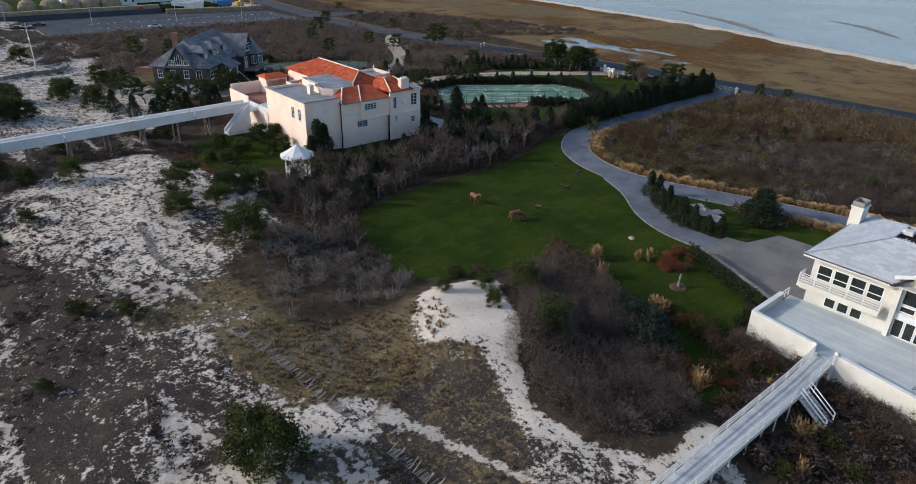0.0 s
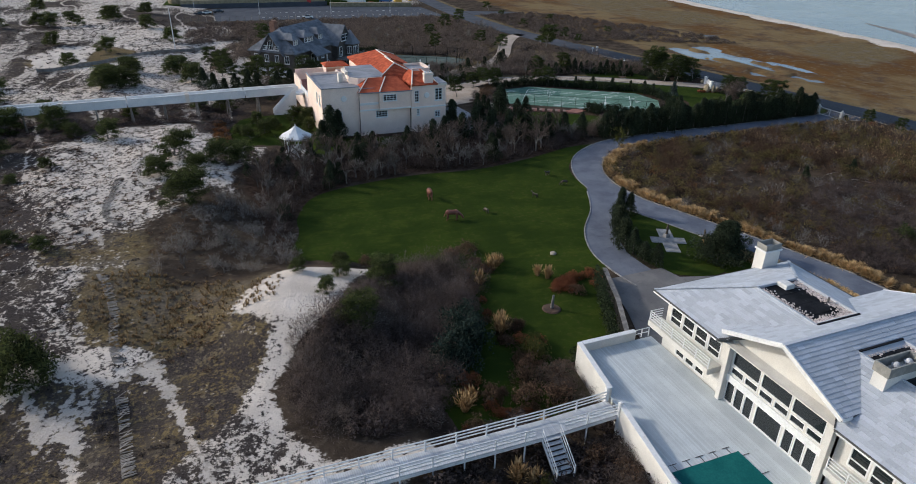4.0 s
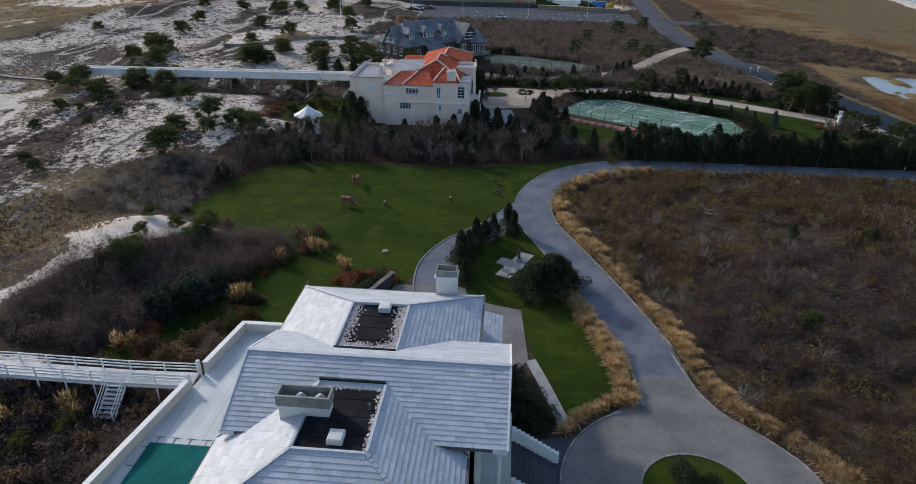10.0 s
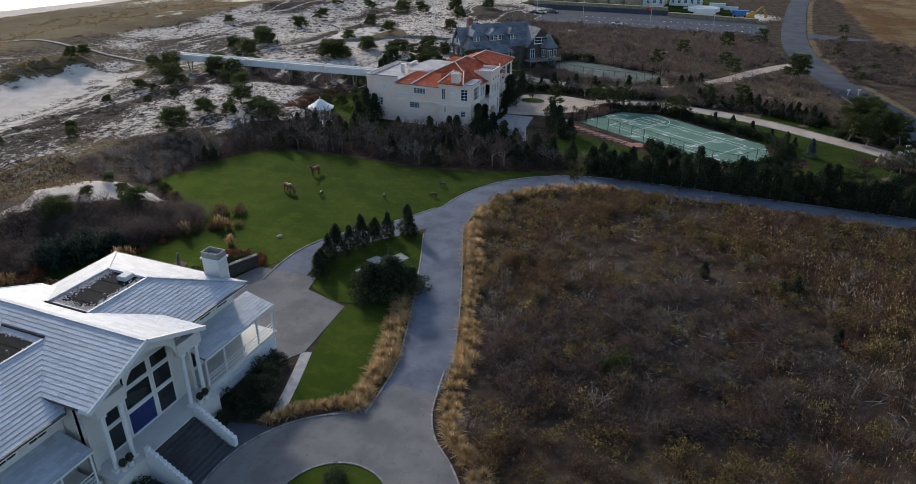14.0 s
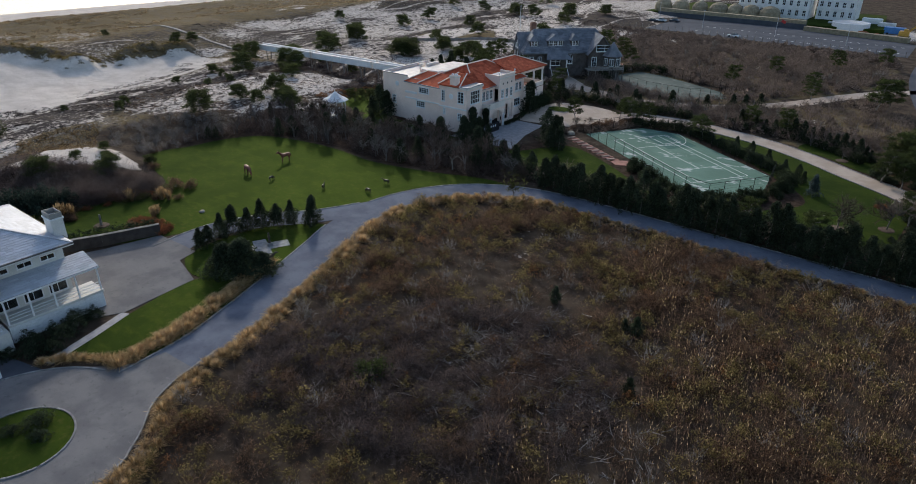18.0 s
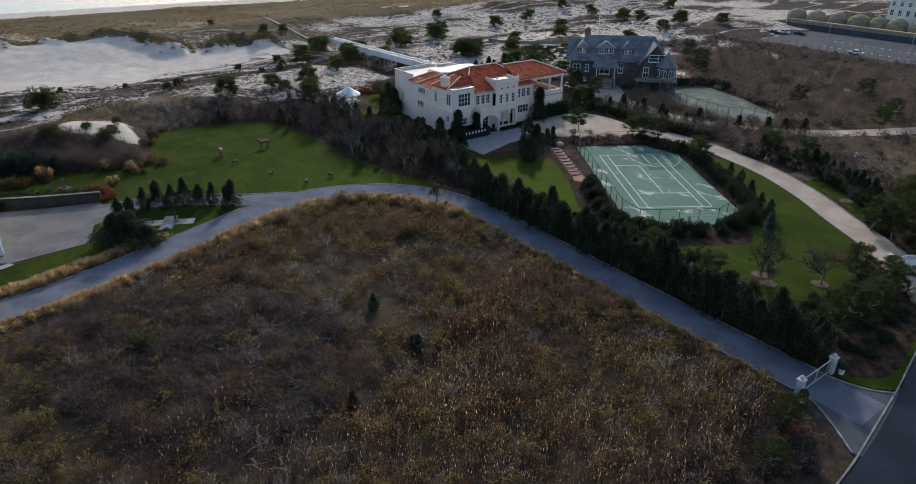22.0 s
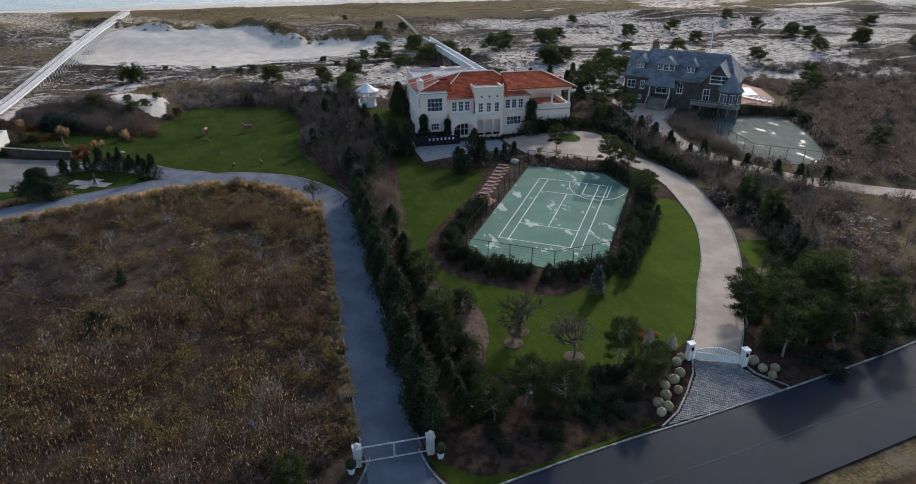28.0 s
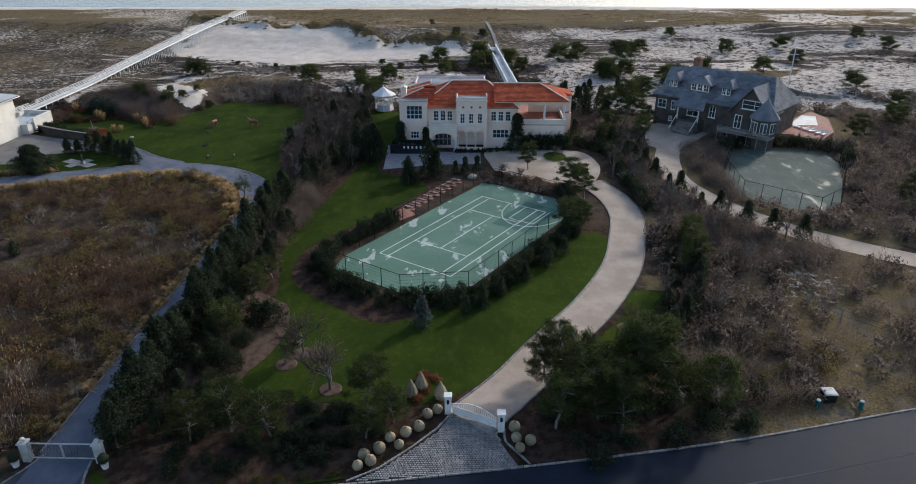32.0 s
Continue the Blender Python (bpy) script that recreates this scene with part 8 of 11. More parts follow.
GP = Vector((149.0, 109.9, 0))
GQ = Vector((151.1, 114.3, 0))
G1 = thing("white_gate", (150.05, 112.1, 0), "closed white wooden double gate with arched top", "gate")
for p in (GP, GQ):
    pl = part("pillar", MB().cham(p.x - 0.27, p.y - 0.27, 0.0, p.x + 0.27, p.y + 0.27, 1.75, 0.05).box(p.x - 0.34, p.y - 0.34, 1.75, p.x + 0.34, p.y + 0.34, 1.87), M_WHITE, G1)
    part("lantern", MB().lathe((p.x + 0.33, p.y, 1.15), [(0.08, 0), (0.12, 0.1), (0.12, 0.3), (0.03, 0.42)], 6), M_BLACK, pl)
for a, b in ((0.09, 0.495), (0.505, 0.91)):
    n = 11
    zs = lambda t: 1.05 + 0.55 * math.sin(math.pi * (t - 0.09) / 0.82)
    fr = MB()
    for i in range(n):
        t0, t1 = a + (b - a) * i / n, a + (b - a) * (i + 1) / n
        p, q = GP.lerp(GQ, t0), GP.lerp(GQ, t1)
        fr.beam(p + Vector((0, 0, zs(t0))), q + Vector((0, 0, zs(t1))), 0.08, 0.1)
    p, q = GP.lerp(GQ, a), GP.lerp(GQ, b)
    fr.beam(p + Vector((0, 0, 0.5)), q + Vector((0, 0, 0.5)), 0.07, 0.75)
    lf = part("leaf", fr, M_WHITE, G1)
    for i in range(n):
        t = a + (b - a) * (i + 0.5) / n
        p = GP.lerp(GQ, t)
        part("slat", MB().box(p.x - 0.035, p.y - 0.035, 0.85, p.x + 0.035, p.y + 0.035, zs(t)), M_WHITE, lf)
APRON = [(149.3, 110.2), (150.9, 113.9), (151.8, 114.0), (153.4, 114.6), (155.4, 115.6), (156.9, 103.2), (155.6, 105.2), (153.6, 107.2), (151.4, 109.2)]
sheet("gate_apron", APRON, 0.03, M_ROADPALE, "worn bed under the cobbled apron", "paving")
cob = MB()
rs = random.Random(4)
for i in range(38):
    for j in range(60):
        x = 149.2 + i * 0.205
        y = 103.2 + j * 0.205 + (0.1 if i % 2 else 0)
        if inside(APRON, x, y):
            d = 0.085 * rs.uniform(0.9, 1.08)
            cob.cham(x - d, y - d, 0.02, x + d, y + d, 0.062 + rs.uniform(0, 0.02), 0.02)
ob = tagged(part("cobbles", cob, M_COBBLE, None), "grey granite cobbles of the gate apron", "cobbles", kind="stuff")
kerb("kerb", np.array([(149.0, 110.3), (151.2, 109.0), (153.5, 107.0), (155.6, 104.9), (157.0, 102.6)]), 0.07, "row of pale kerb stones by the cobbles")
kerb("kerb", curve([(151.1, 114.6), (152.4, 114.6), (153.8, 115.6), (155.2, 116.6)], 0.5), 0.07, "row of pale kerb stones by the cobbles")


def wrapped_ball(x, y, r, seed):
    """A round shrub in burlap, tied at the top."""
    q = random.Random(seed)
    m = MB()
    n, k = 10, 6
    pts = []
    for i in range(1, k):
        a = math.pi * i / k
        for j in range(n):
            b = 2 * math.pi * j / n
            s = r * (1 + q.uniform(-0.06, 0.06))
            pts.append((x + s * math.sin(a) * math.cos(b), y + s * math.sin(a) * math.sin(b), r * 0.78 - s * 0.98 * math.cos(a)))
    top, bot = len(pts) + 1, len(pts)
    pts += [(x, y, r * 0.78 - r), (x, y, r * 0.78 + r * 0.98)]
    f = [(i * n + j, i * n + (j + 1) % n, (i + 1) * n + (j + 1) % n, (i + 1) * n + j) for i in range(k - 2) for j in range(n)]
    f += [(bot, (j + 1) % n, j) for j in range(n)] + [(top, (k - 2) * n + j, (k - 2) * n + (j + 1) % n) for j in range(n)]
    m.add(pts, f)
    m.lathe((x, y, r * 1.66), [(r * 0.30, 0.0), (r * 0.14, r * 0.14), (r * 0.17, r * 0.24), (0.02, r * 0.26)], 7)
    ob = solid("wrapped_shrub", m, M_BURLAP, (x, y, 0), "round shrub wrapped in tied tan burlap", "wrapped shrub", group="gate wrapped shrubs")
    ob.data.polygons.foreach_set("use_smooth", [True] * len(ob.data.polygons))


for i, (x, y) in enumerate(((155.6, 103.3), (155.1, 104.2), (153.8, 104.7), (152.5, 105.4), (151.9, 106.6), (153.3, 106.2), (149.6, 108.2), (151.2, 107.6), (149.0, 109.0), (154.5, 103.6), (153.4, 115.7), (152.6, 116.6), (151.1, 115.4), (152.3, 115.5))):
    wrapped_ball(x, y, 0.42 + 0.09 * ((i * 7) % 5) / 4, i)
for x, y, h in ((146.9, 106.6, 1.8), (145.9, 107.4, 1.9), (147.0, 109.2, 1.7)):
    tagged(solid("wrapped_plant", MB().lathe((x, y, 0), [(0.55, 0), (0.6, 0.5), (0.42, 1.0), (0.2, h * 0.8), (0.04, h)], 8), M_BURLAP, (x, y, 0), "pointed burlap-wrapped plant on mulch", "plant", group="wrapped plants"))
ub = thing("utility_box", (146.2, 142.9, 0), "dark green utility cabinet with pale lid", "utility box")
part("cabinet", MB().cham(146.0, 142.3, 0.0, 147.0, 143.3, 0.8, 0.05), M_FENCE, ub)
part("lid", MB().cham(145.95, 142.25, 0.8, 147.05, 143.35, 0.92, 0.05), M_PALEROOF, ub)
for x, y in ((147.6, 141.4), (147.7, 145.0)):
    b = thing("bollard", (x, y, 0), "short teal utility bollard in grass", "bollard", "utility bollards")
    part("tube", MB().tube((x, y, 0), (x, y, 0.75), 0.18, 0.18, 10), M_COVER, b)
    part("cap", MB().lathe((x, y, 0.75), [(0.19, 0), (0.15, 0.08), (0.02, 0.12)], 10), M_PALEROOF, b)
for x, y, l in ((147.0, 160.8, "white roadside mailbox on a post"), (149.3, 161.8, "white roadside mailbox on a post")):
    b = thing("mailbox", (x, y, 0), l, "mailbox", "mailboxes")
    part("post", MB().box(x - 0.06, y - 0.06, 0, x + 0.06, y + 0.06, 1.1), M_WHITE, b)
    part("box", MB().cham(x - 0.3, y - 0.16, 1.1, x + 0.3, y + 0.16, 1.45, 0.06), M_WHITE, b)

# ---------------------------------------------------------------- court fence, steps, hedge walls
CF = thing("court_fence", (111.9, 111.2, 0), "tall dark wire fence round the tennis court", "fence")
rim = [on_court(a, b) for a, b in [(-18.6, -7.6), (-18.6, 3.4), (-13.6, 9.2), (11.8, 9.2), (17.8, 4.4), (17.8, -9.0), (-14.8, -9.0)]]
for k, (p, q) in enumerate(zip(rim, rim[1:] + rim[:1])):
    p, q = Vector(p), Vector(q)
    n = max(1, round((q - p).length / 3.0))
    h = 2.6
    for i in range(n):
        c = p.lerp(q, i / n)
        part("post", MB().tube(c, c + Vector((0, 0, h)), 0.045, 0.045, 6), M_FENCE, CF)
    part("top_rail", MB().beam(p + Vector((0, 0, h)), q + Vector((0, 0, h)), 0.05, 0.05), M_FENCE, CF)
    wires = MB()
    for i in range(6):
        z = Vector((0, 0, 0.2 + 0.42 * i))
        wires.beam(p + z, q + z, 0.012, 0.012)
    part("wire", wires, M_FENCE, CF)["kind"] = "stuff"
st = thing("garden_steps", (99.5, 105.0, 0), "red brick garden steps with worn treads", "steps")
for i in range(9):
    t = i / 8
    x, y = 92.0 + 11.5 * t, 109.0 - 6.6 * t
    part("tread", MB().beam((x - 0.4, y - 0.65, 0.16 + 0.1 * (8 - i) / 8), (x + 0.4, y + 0.65, 0.16 + 0.1 * (8 - i) / 8), 0.55, 0.12), M_TREAD, st)
    part("riser", MB().beam((x - 0.1, y - 0.98, 0.04), (x + 1.0, y + 0.82, 0.04), 0.75, 0.1), M_BRICKPAVE, st)
part("pad", MB().prism([(103.4, 101.8), (105.4, 100.2), (108.4, 101.6), (106.4, 103.6)], 0.0, 0.09), M_BRICKPAVE, st)
C2F = thing("court_fence", (90, 165, 0), "rusty wire fence round the old court", "fence")
for i, (p, q) in enumerate(zip(COURT2, COURT2[1:] + COURT2[:1])):
    p, q = Vector((*p, 0)), Vector((*q, 0))
    n = max(1, round((q - p).length / 3.0))
    for k in range(n):
        c = p.lerp(q, k / n)
        part("post", MB().tube(c, c + Vector((0, 0, 2.8)), 0.05, 0.05, 5), M_FENCE, C2F)
    part("top_rail", MB().beam(p + Vector((0, 0, 2.8)), q + Vector((0, 0, 2.8)), 0.05, 0.05), M_FENCE, C2F)
RF = thing("paddock_fence", (128, 146, 0), "thin dark post and wire fence in brush", "fence")
fl_ = curve([(112, 141), (120, 143), (128, 146), (134, 150), (139, 156)], 3.0)
for i in range(len(fl_)):
    x, y = fl_[i]
    part("post", MB().box(x - 0.06, y - 0.06, 0.0, x + 0.06, y + 0.06, 1.7), M_TIMBER, RF)
    if i:
        part("wire", MB().beam((*fl_[i - 1], 1.5), (x, y, 1.5), 0.02, 0.02).beam((*fl_[i - 1], 0.9), (x, y, 0.9), 0.02, 0.02), M_FENCE, RF)
gw = thing("garage_wall", (68.5, 31.0, 0), "dark retaining wall beside the parking court", "wall")
part("wall", MB().beam((65.4, 24.2, 0.75), (68.4, 30.4, 0.75), 0.35, 1.5).beam((68.4, 30.4, 0.75), (70.9, 36.8, 0.75), 0.35, 1.5), M_RUST, gw)
part("coping", MB().beam((65.4, 24.2, 1.52), (68.4, 30.4, 1.52), 0.5, 0.08).beam((68.4, 30.4, 1.52), (70.9, 36.8, 1.52), 0.5, 0.08), M_TIMBER, gw)

# ---------------------------------------------------------------- lawn sculptures, stone cross, stones
def quadruped(name, x, y, turn, size, graze, mat, label, group):
    """A four-legged sculpture as one plain mesh."""
    m = MB()
    L, H, R = 0.75 * size, 0.62 * size, 0.19 * size
    prof = [(-L * 0.62, R * 0.75), (-L * 0.45, R * 1.05), (0, R * 0.92), (L * 0.4, R * 1.08), (L * 0.58, R * 0.7)]
    for (a, r0), (b, r1) in zip(prof, prof[1:]):
        m.tube((a, 0, H), (b, 0, H), r0, r1, 9)
    for px, s in ((-0.48, -1), (-0.48, 1), (0.46, -1), (0.46, 1)):
        k = 0.10 * size * (1 if s > 0 else -0.6)
        m.tube((L * px, s * R * 0.6, H), (L * px + k * 0.5, s * R * 0.6, H * 0.5), R * 0.42, R * 0.26, 6)
        m.tube((L * px + k * 0.5, s * R * 0.6, H * 0.5), (L * px + k, s * R * 0.6, 0), R * 0.26, R * 0.2, 6)
    nx, nz = (L * 0.98, H * 0.55) if graze else (L * 0.95, H * 1.62)
    hx, hz = (nx + 0.10 * size, 0.10 * size) if graze else (nx + 0.26 * size, nz - 0.10 * size)
    m.tube((L * 0.45, 0, H * 1.05), (nx, 0, nz), R * 0.75, R * 0.45, 8)
    m.tube((nx, 0, nz), (hx, 0, hz), R * 0.5, R * 0.26, 8)
    m.tube((-L * 0.6, 0, H * 1.1), (-L * 0.85, 0, H * 0.45), R * 0.3, R * 0.12, 6)
    if not graze:
        m.tube((nx, R * 0.2, nz), (nx - 0.02, R * 0.3, nz + R * 0.6), R * 0.14, 0.01, 4)
    ob = new(name, m.mesh(name))
    ob.matrix_basis = pose(x, y, 0.03, 0, 0, turn)
    ob.data.materials.append(mat)
    return tagged(ob, label, "sculpture", group)


quadruped("horse_sculpture", 60.6, 58.0, -15, 1.8, True, M_BRONZE, "rust-brown grazing horse sculpture on the lawn", "horse sculptures")
quadruped("horse_sculpture", 60.2, 66.1, -100, 1.8, False, M_BRONZE, "rust-brown standing horse sculpture on the lawn", "horse sculptures")
for x, y, tn, s, g in ((65.9, 58.6, 100, 0.9, True), (75.0, 61.4, 120, 0.85, False), (81.2, 69.0, 200, 0.9, False), (81.7, 64.5, 170, 0.95, True), (88.6, 40.6, 60, 1.3, False)):
    quadruped("deer_sculpture", x, y, tn, s, g, M_STATUE, "small dark bronze deer sculpture on grass", "deer sculptures")
sc = thing("stone_cross", (84.5, 42.7, 0), "pale stone stepped cross laid in grass", "paving", turn=-26, kind="structure")
for x0, y0, x1, y1 in ((-0.9, -3.4, 0.9, 3.4), (-2.2, -0.85, -0.9, 0.85), (0.9, -0.85, 2.2, 0.85)):
    part("stone", MB().box(x0, y0, 0.0, x1, y1, 0.08), M_KERB, sc)
fs = thing("garden_figure", (84.9, 43.6, 0.08), "small dark figure sculpture on a grey plinth", "sculpture")
part("plinth", MB().cham(84.6, 43.3, 0.08, 85.2, 43.9, 0.5, 0.05), M_KERB, fs)
part("figure", MB().lathe((84.9, 43.6, 0.5), [(0.2, 0), (0.12, 0.5), (0.2, 0.9), (0.09, 1.1), (0.12, 1.3), (0.02, 1.45)], 8), M_STATUE, fs)
for x, y, r in ((68.6, 44.4, 0.42), (90.4, 111.6, 0.8)):
    tagged(solid("flat_stone", MB().lathe((x, y, 0.0), [(r, 0), (r * 0.95, r * 0.4), (r * 0.55, r * 0.7), (0.02, r * 0.75)], 11), M_BOULDER, (x, y, 0), "pale rounded stone set in the grass", "stone", group="lawn stones"))
# isle in the gravel forecourt
sheet("planting_island", [(79.3 + 2.6 * math.cos(a), 126.3 + 2.0 * math.sin(a)) for a in np.linspace(0, 2 * math.pi, 25)[:-1]], 0.16, M_LAWN, "round planted island with kerb in gravel", "planting bed")
kerb("kerb", np.array([(79.3 + 2.7 * math.cos(a), 126.3 + 2.1 * math.sin(a)) for a in np.linspace(0, 6.3, 40)]), 0.1, "round row of pale kerb blocks")

# sand fences on the dunes
lf_ = curve([(-4.0, 170.3), (3.0, 171.6), (14.0, 177.2), (23.6, 184.7), (32.7, 190.1), (36.4, 197.2)], 2.4)
sf = thing("sand_fence", (*lf_[0], float(land(*lf_[0]))), "long weathered grey slat fence across the dunes", "fence", "sand fences")
for (xa, ya), (xb, yb) in zip(lf_, lf_[1:]):
    za, zb = float(land(xa, ya)), float(land(xb, yb))
    part("post", MB().box(xa - 0.06, ya - 0.06, za - 0.2, xa + 0.06, ya + 0.06, za + 1.3), M_TIMBER, sf)
    part("panel", MB().beam((xa, ya, za + 0.55), (xb, yb, zb + 0.55), 0.05, 0.9), M_TIMBER, sf)
for pts in ([(17.8, 54.0), (18.7, 50.4), (19.5, 46.0), (19.7, 42.2), (20.0, 38.6), (20.4, 36.8)], [(20.8, 31.6), (21.2, 28.5), (21.5, 25.0), (21.9, 21.5)], [(18.2, 82.0), (17.8, 77.0), (17.2, 72.6), (17.6, 69.0), (19.0, 66.6)]):
    sf = thing("sand_fence", (*pts[0], float(land(*pts[0]))), "weathered grey slat sand fence pressed flat", "fence", "sand fences")
    ln = curve(pts, 0.16)
    q = random.Random(len(pts))
    for i, (x, y) in enumerate(ln):
        if q.random() < 0.08:
            continue
        rise = q.uniform(0.02, 0.16) if q.random() < 0.85 else q.uniform(0.3, 0.8)
        far_x, far_y = x + q.uniform(0.75, 1.0), y + q.uniform(-0.06, 0.06)
        part("slat", MB().beam((x, y, float(land(x, y)) + 0.04), (far_x, far_y, float(land(far_x, far_y)) + rise), 0.09, 0.03), M_TIMBER, sf)

# ---------------------------------------------------------------- plants
def tubes3(segs):
    """Three-sided tapered tubes from rows (p, q, r0, r1)."""
    V, F = [], []
    for p, q, r0, r1 in segs:
        p, q = np.asarray(p, float), np.asarray(q, float)
        d = q - p
        d = d / (np.linalg.norm(d) + 1e-9)
        s = np.cross(d, (0.3, 0.1, 1.0) if abs(d[2]) < 0.95 else (1.0, 0, 0))
        s /= np.linalg.norm(s) + 1e-9
        u = np.cross(s, d)
        k = len(V)
        for c, r in ((p, r0), (q, r1)):
            for a in (0.0, 2.0944, 4.1888):
                V.append(c + r * (math.cos(a) * s + math.sin(a) * u))
        for i in range(3):
            j = (i + 1) % 3
            F += [(k + i, k + j, k + 3 + j), (k + i, k + 3 + j, k + 3 + i)]
    return np.array(V), np.array(F)


def clumps(g, centers, size, per=4, flat=0.6, up=0.0, wide=0.28):
    """Small leaf triangles scattered about each centre."""
    n = len(centers)
    c = np.repeat(centers, per, 0) + g.normal(0, 1, (n * per, 3)) * size * (0.45, 0.45, 0.45 * flat)
    a = g.normal(0, 1, (n * per, 3))
    a[:, 2] = a[:, 2] * flat + up
    a /= np.linalg.norm(a, axis=1)[:, None]
    b = np.cross(a, g.normal(0, 1, (n * per, 3)))
    b /= np.linalg.norm(b, axis=1)[:, None] + 1e-9
    s = size * g.uniform(0.5, 1.0, (n * per, 1))
    V = np.stack([c - a * s * 0.5 - b * s * wide, c - a * s * 0.5 + b * s * wide, c + a * s * 0.6], 1).reshape(-1, 3)
    return V, np.arange(len(V)).reshape(-1, 3)


def gather(items):
    V, F, k = [], [], 0
    for v, f in items:
        V.append(v)
        F.append(f + k)
        k += len(v)
    return np.concatenate(V), np.concatenate(F)


def spread(V, F, rows):
    """Copies of one small mesh joined into one: rows of x, y, z, turn, scale across, scale up."""
    rows = np.asarray(rows, float)
    c, s = np.cos(rows[:, 3]), np.sin(rows[:, 3])
    x = (V[None, :, 0] * c[:, None] - V[None, :, 1] * s[:, None]) * rows[:, 4:5] + rows[:, 0:1]
    y = (V[None, :, 0] * s[:, None] + V[None, :, 1] * c[:, None]) * rows[:, 4:5] + rows[:, 1:2]
    z = V[None, :, 2] * rows[:, 5:6] + rows[:, 2:3]
    return np.stack([x, y, z], -1).reshape(-1, 3), (F[None] + (np.arange(len(rows)) * len(V))[:, None, None]).reshape(-1, F.shape[1])


def limbs(g, h, n_main, depth, spread_a, shape=0.55):
    """Branching: returns the stout wood and the twigs as two lists of segments."""
    wood, twig = [], []

    def grow(p, d, ln, r, lev):
        k = 2 if lev < 2 else 1
        for i in range(k):
            q = p + d * ln / k
            (wood if lev < 2 else twig).append((p, q, r * (1 - 0.35 * i / k), r * (1 - 0.35 * (i + 1) / k)))
            p = q
            d = d + g.normal(0, 0.14, 3)
            d /= np.linalg.norm(d)
        if lev >= depth:
            return
        m = n_main if lev == 0 else int(g.integers(3, 5))
        for i in range(m):
            a = g.uniform(0, 6.283)
            t = spread_a * g.uniform(0.6, 1.25)
            s = np.cross(d, (math.cos(a), math.sin(a), 0.2))
            s /= np.linalg.norm(s) + 1e-9
            e = d * math.cos(t) + s * math.sin(t)
            e[2] = e[2] + 0.15
            e /= np.linalg.norm(e)
            back = g.uniform(0, 0.45) if lev else g.uniform(0, 0.5)
            grow(p - d * ln * back, e, ln * g.uniform(shape, shape + 0.22), r * 0.52, lev + 1)

    grow(np.zeros(3) - (0, 0, 0.2), np.array([0.05, 0.02, 1.0]), h * 0.36, h * 0.022 + 0.03, 0)
    return wood, twig


def bare_tree(seed, h, label, mat=None, name="bare_tree", group="bare trees", angle=0.65, mains=5, thin=0.020, stout=1.0):
    g = np.random.default_rng(seed)
    wood, twig = limbs(g, h, mains, 4, angle)
    wood = [(p, q, a * stout, b * stout) for p, q, a, b in wood]
    twig = [(p, q, max(a, thin), max(b, thin * 0.6)) for p, q, a, b in twig]
    e = thing(name, (0, 0, 0), label, "tree", group)
    tri_part("trunk", *tubes3(wood), M_BARK, e)
    tri_part("crown", *tubes3(twig), mat or M_TWIG, e)
    return e


def cedar(seed, h, r, label, mat=None, name="cedar", group="cedars", n=420, size=0.36, power=0.75, lift=0.03):
    g = np.random.default_rng(seed)
    t = g.random(n) ** 0.85
    lump = 1 + 0.28 * np.sin(3 * g.uniform(0, 6.28) + t * 9)
    a = g.uniform(0, 6.283, n)
    rad = r * (1 - t) ** power * (1 + 0.25 * np.sin(a * 3 + seed) + 0.2 * np.sin(a * 5 + t * 11 + seed)) * lump * np.sqrt(g.uniform(0.3, 1, n))
    c = np.stack([rad * np.cos(a), rad * np.sin(a), h * (lift + (1 - lift) * t)], 1)
    e = thing(name, (0, 0, 0), label, "tree", group)
    tri_part("trunk", *tubes3([((0, 0, -0.2), (0, 0, h * 0.8), 0.05 + h * 0.018, 0.02)]), M_BARK, e)
    tri_part("crown", *clumps(g, c, size, 5, 0.9, 0.25), mat or M_CEDAR, e)
    return e


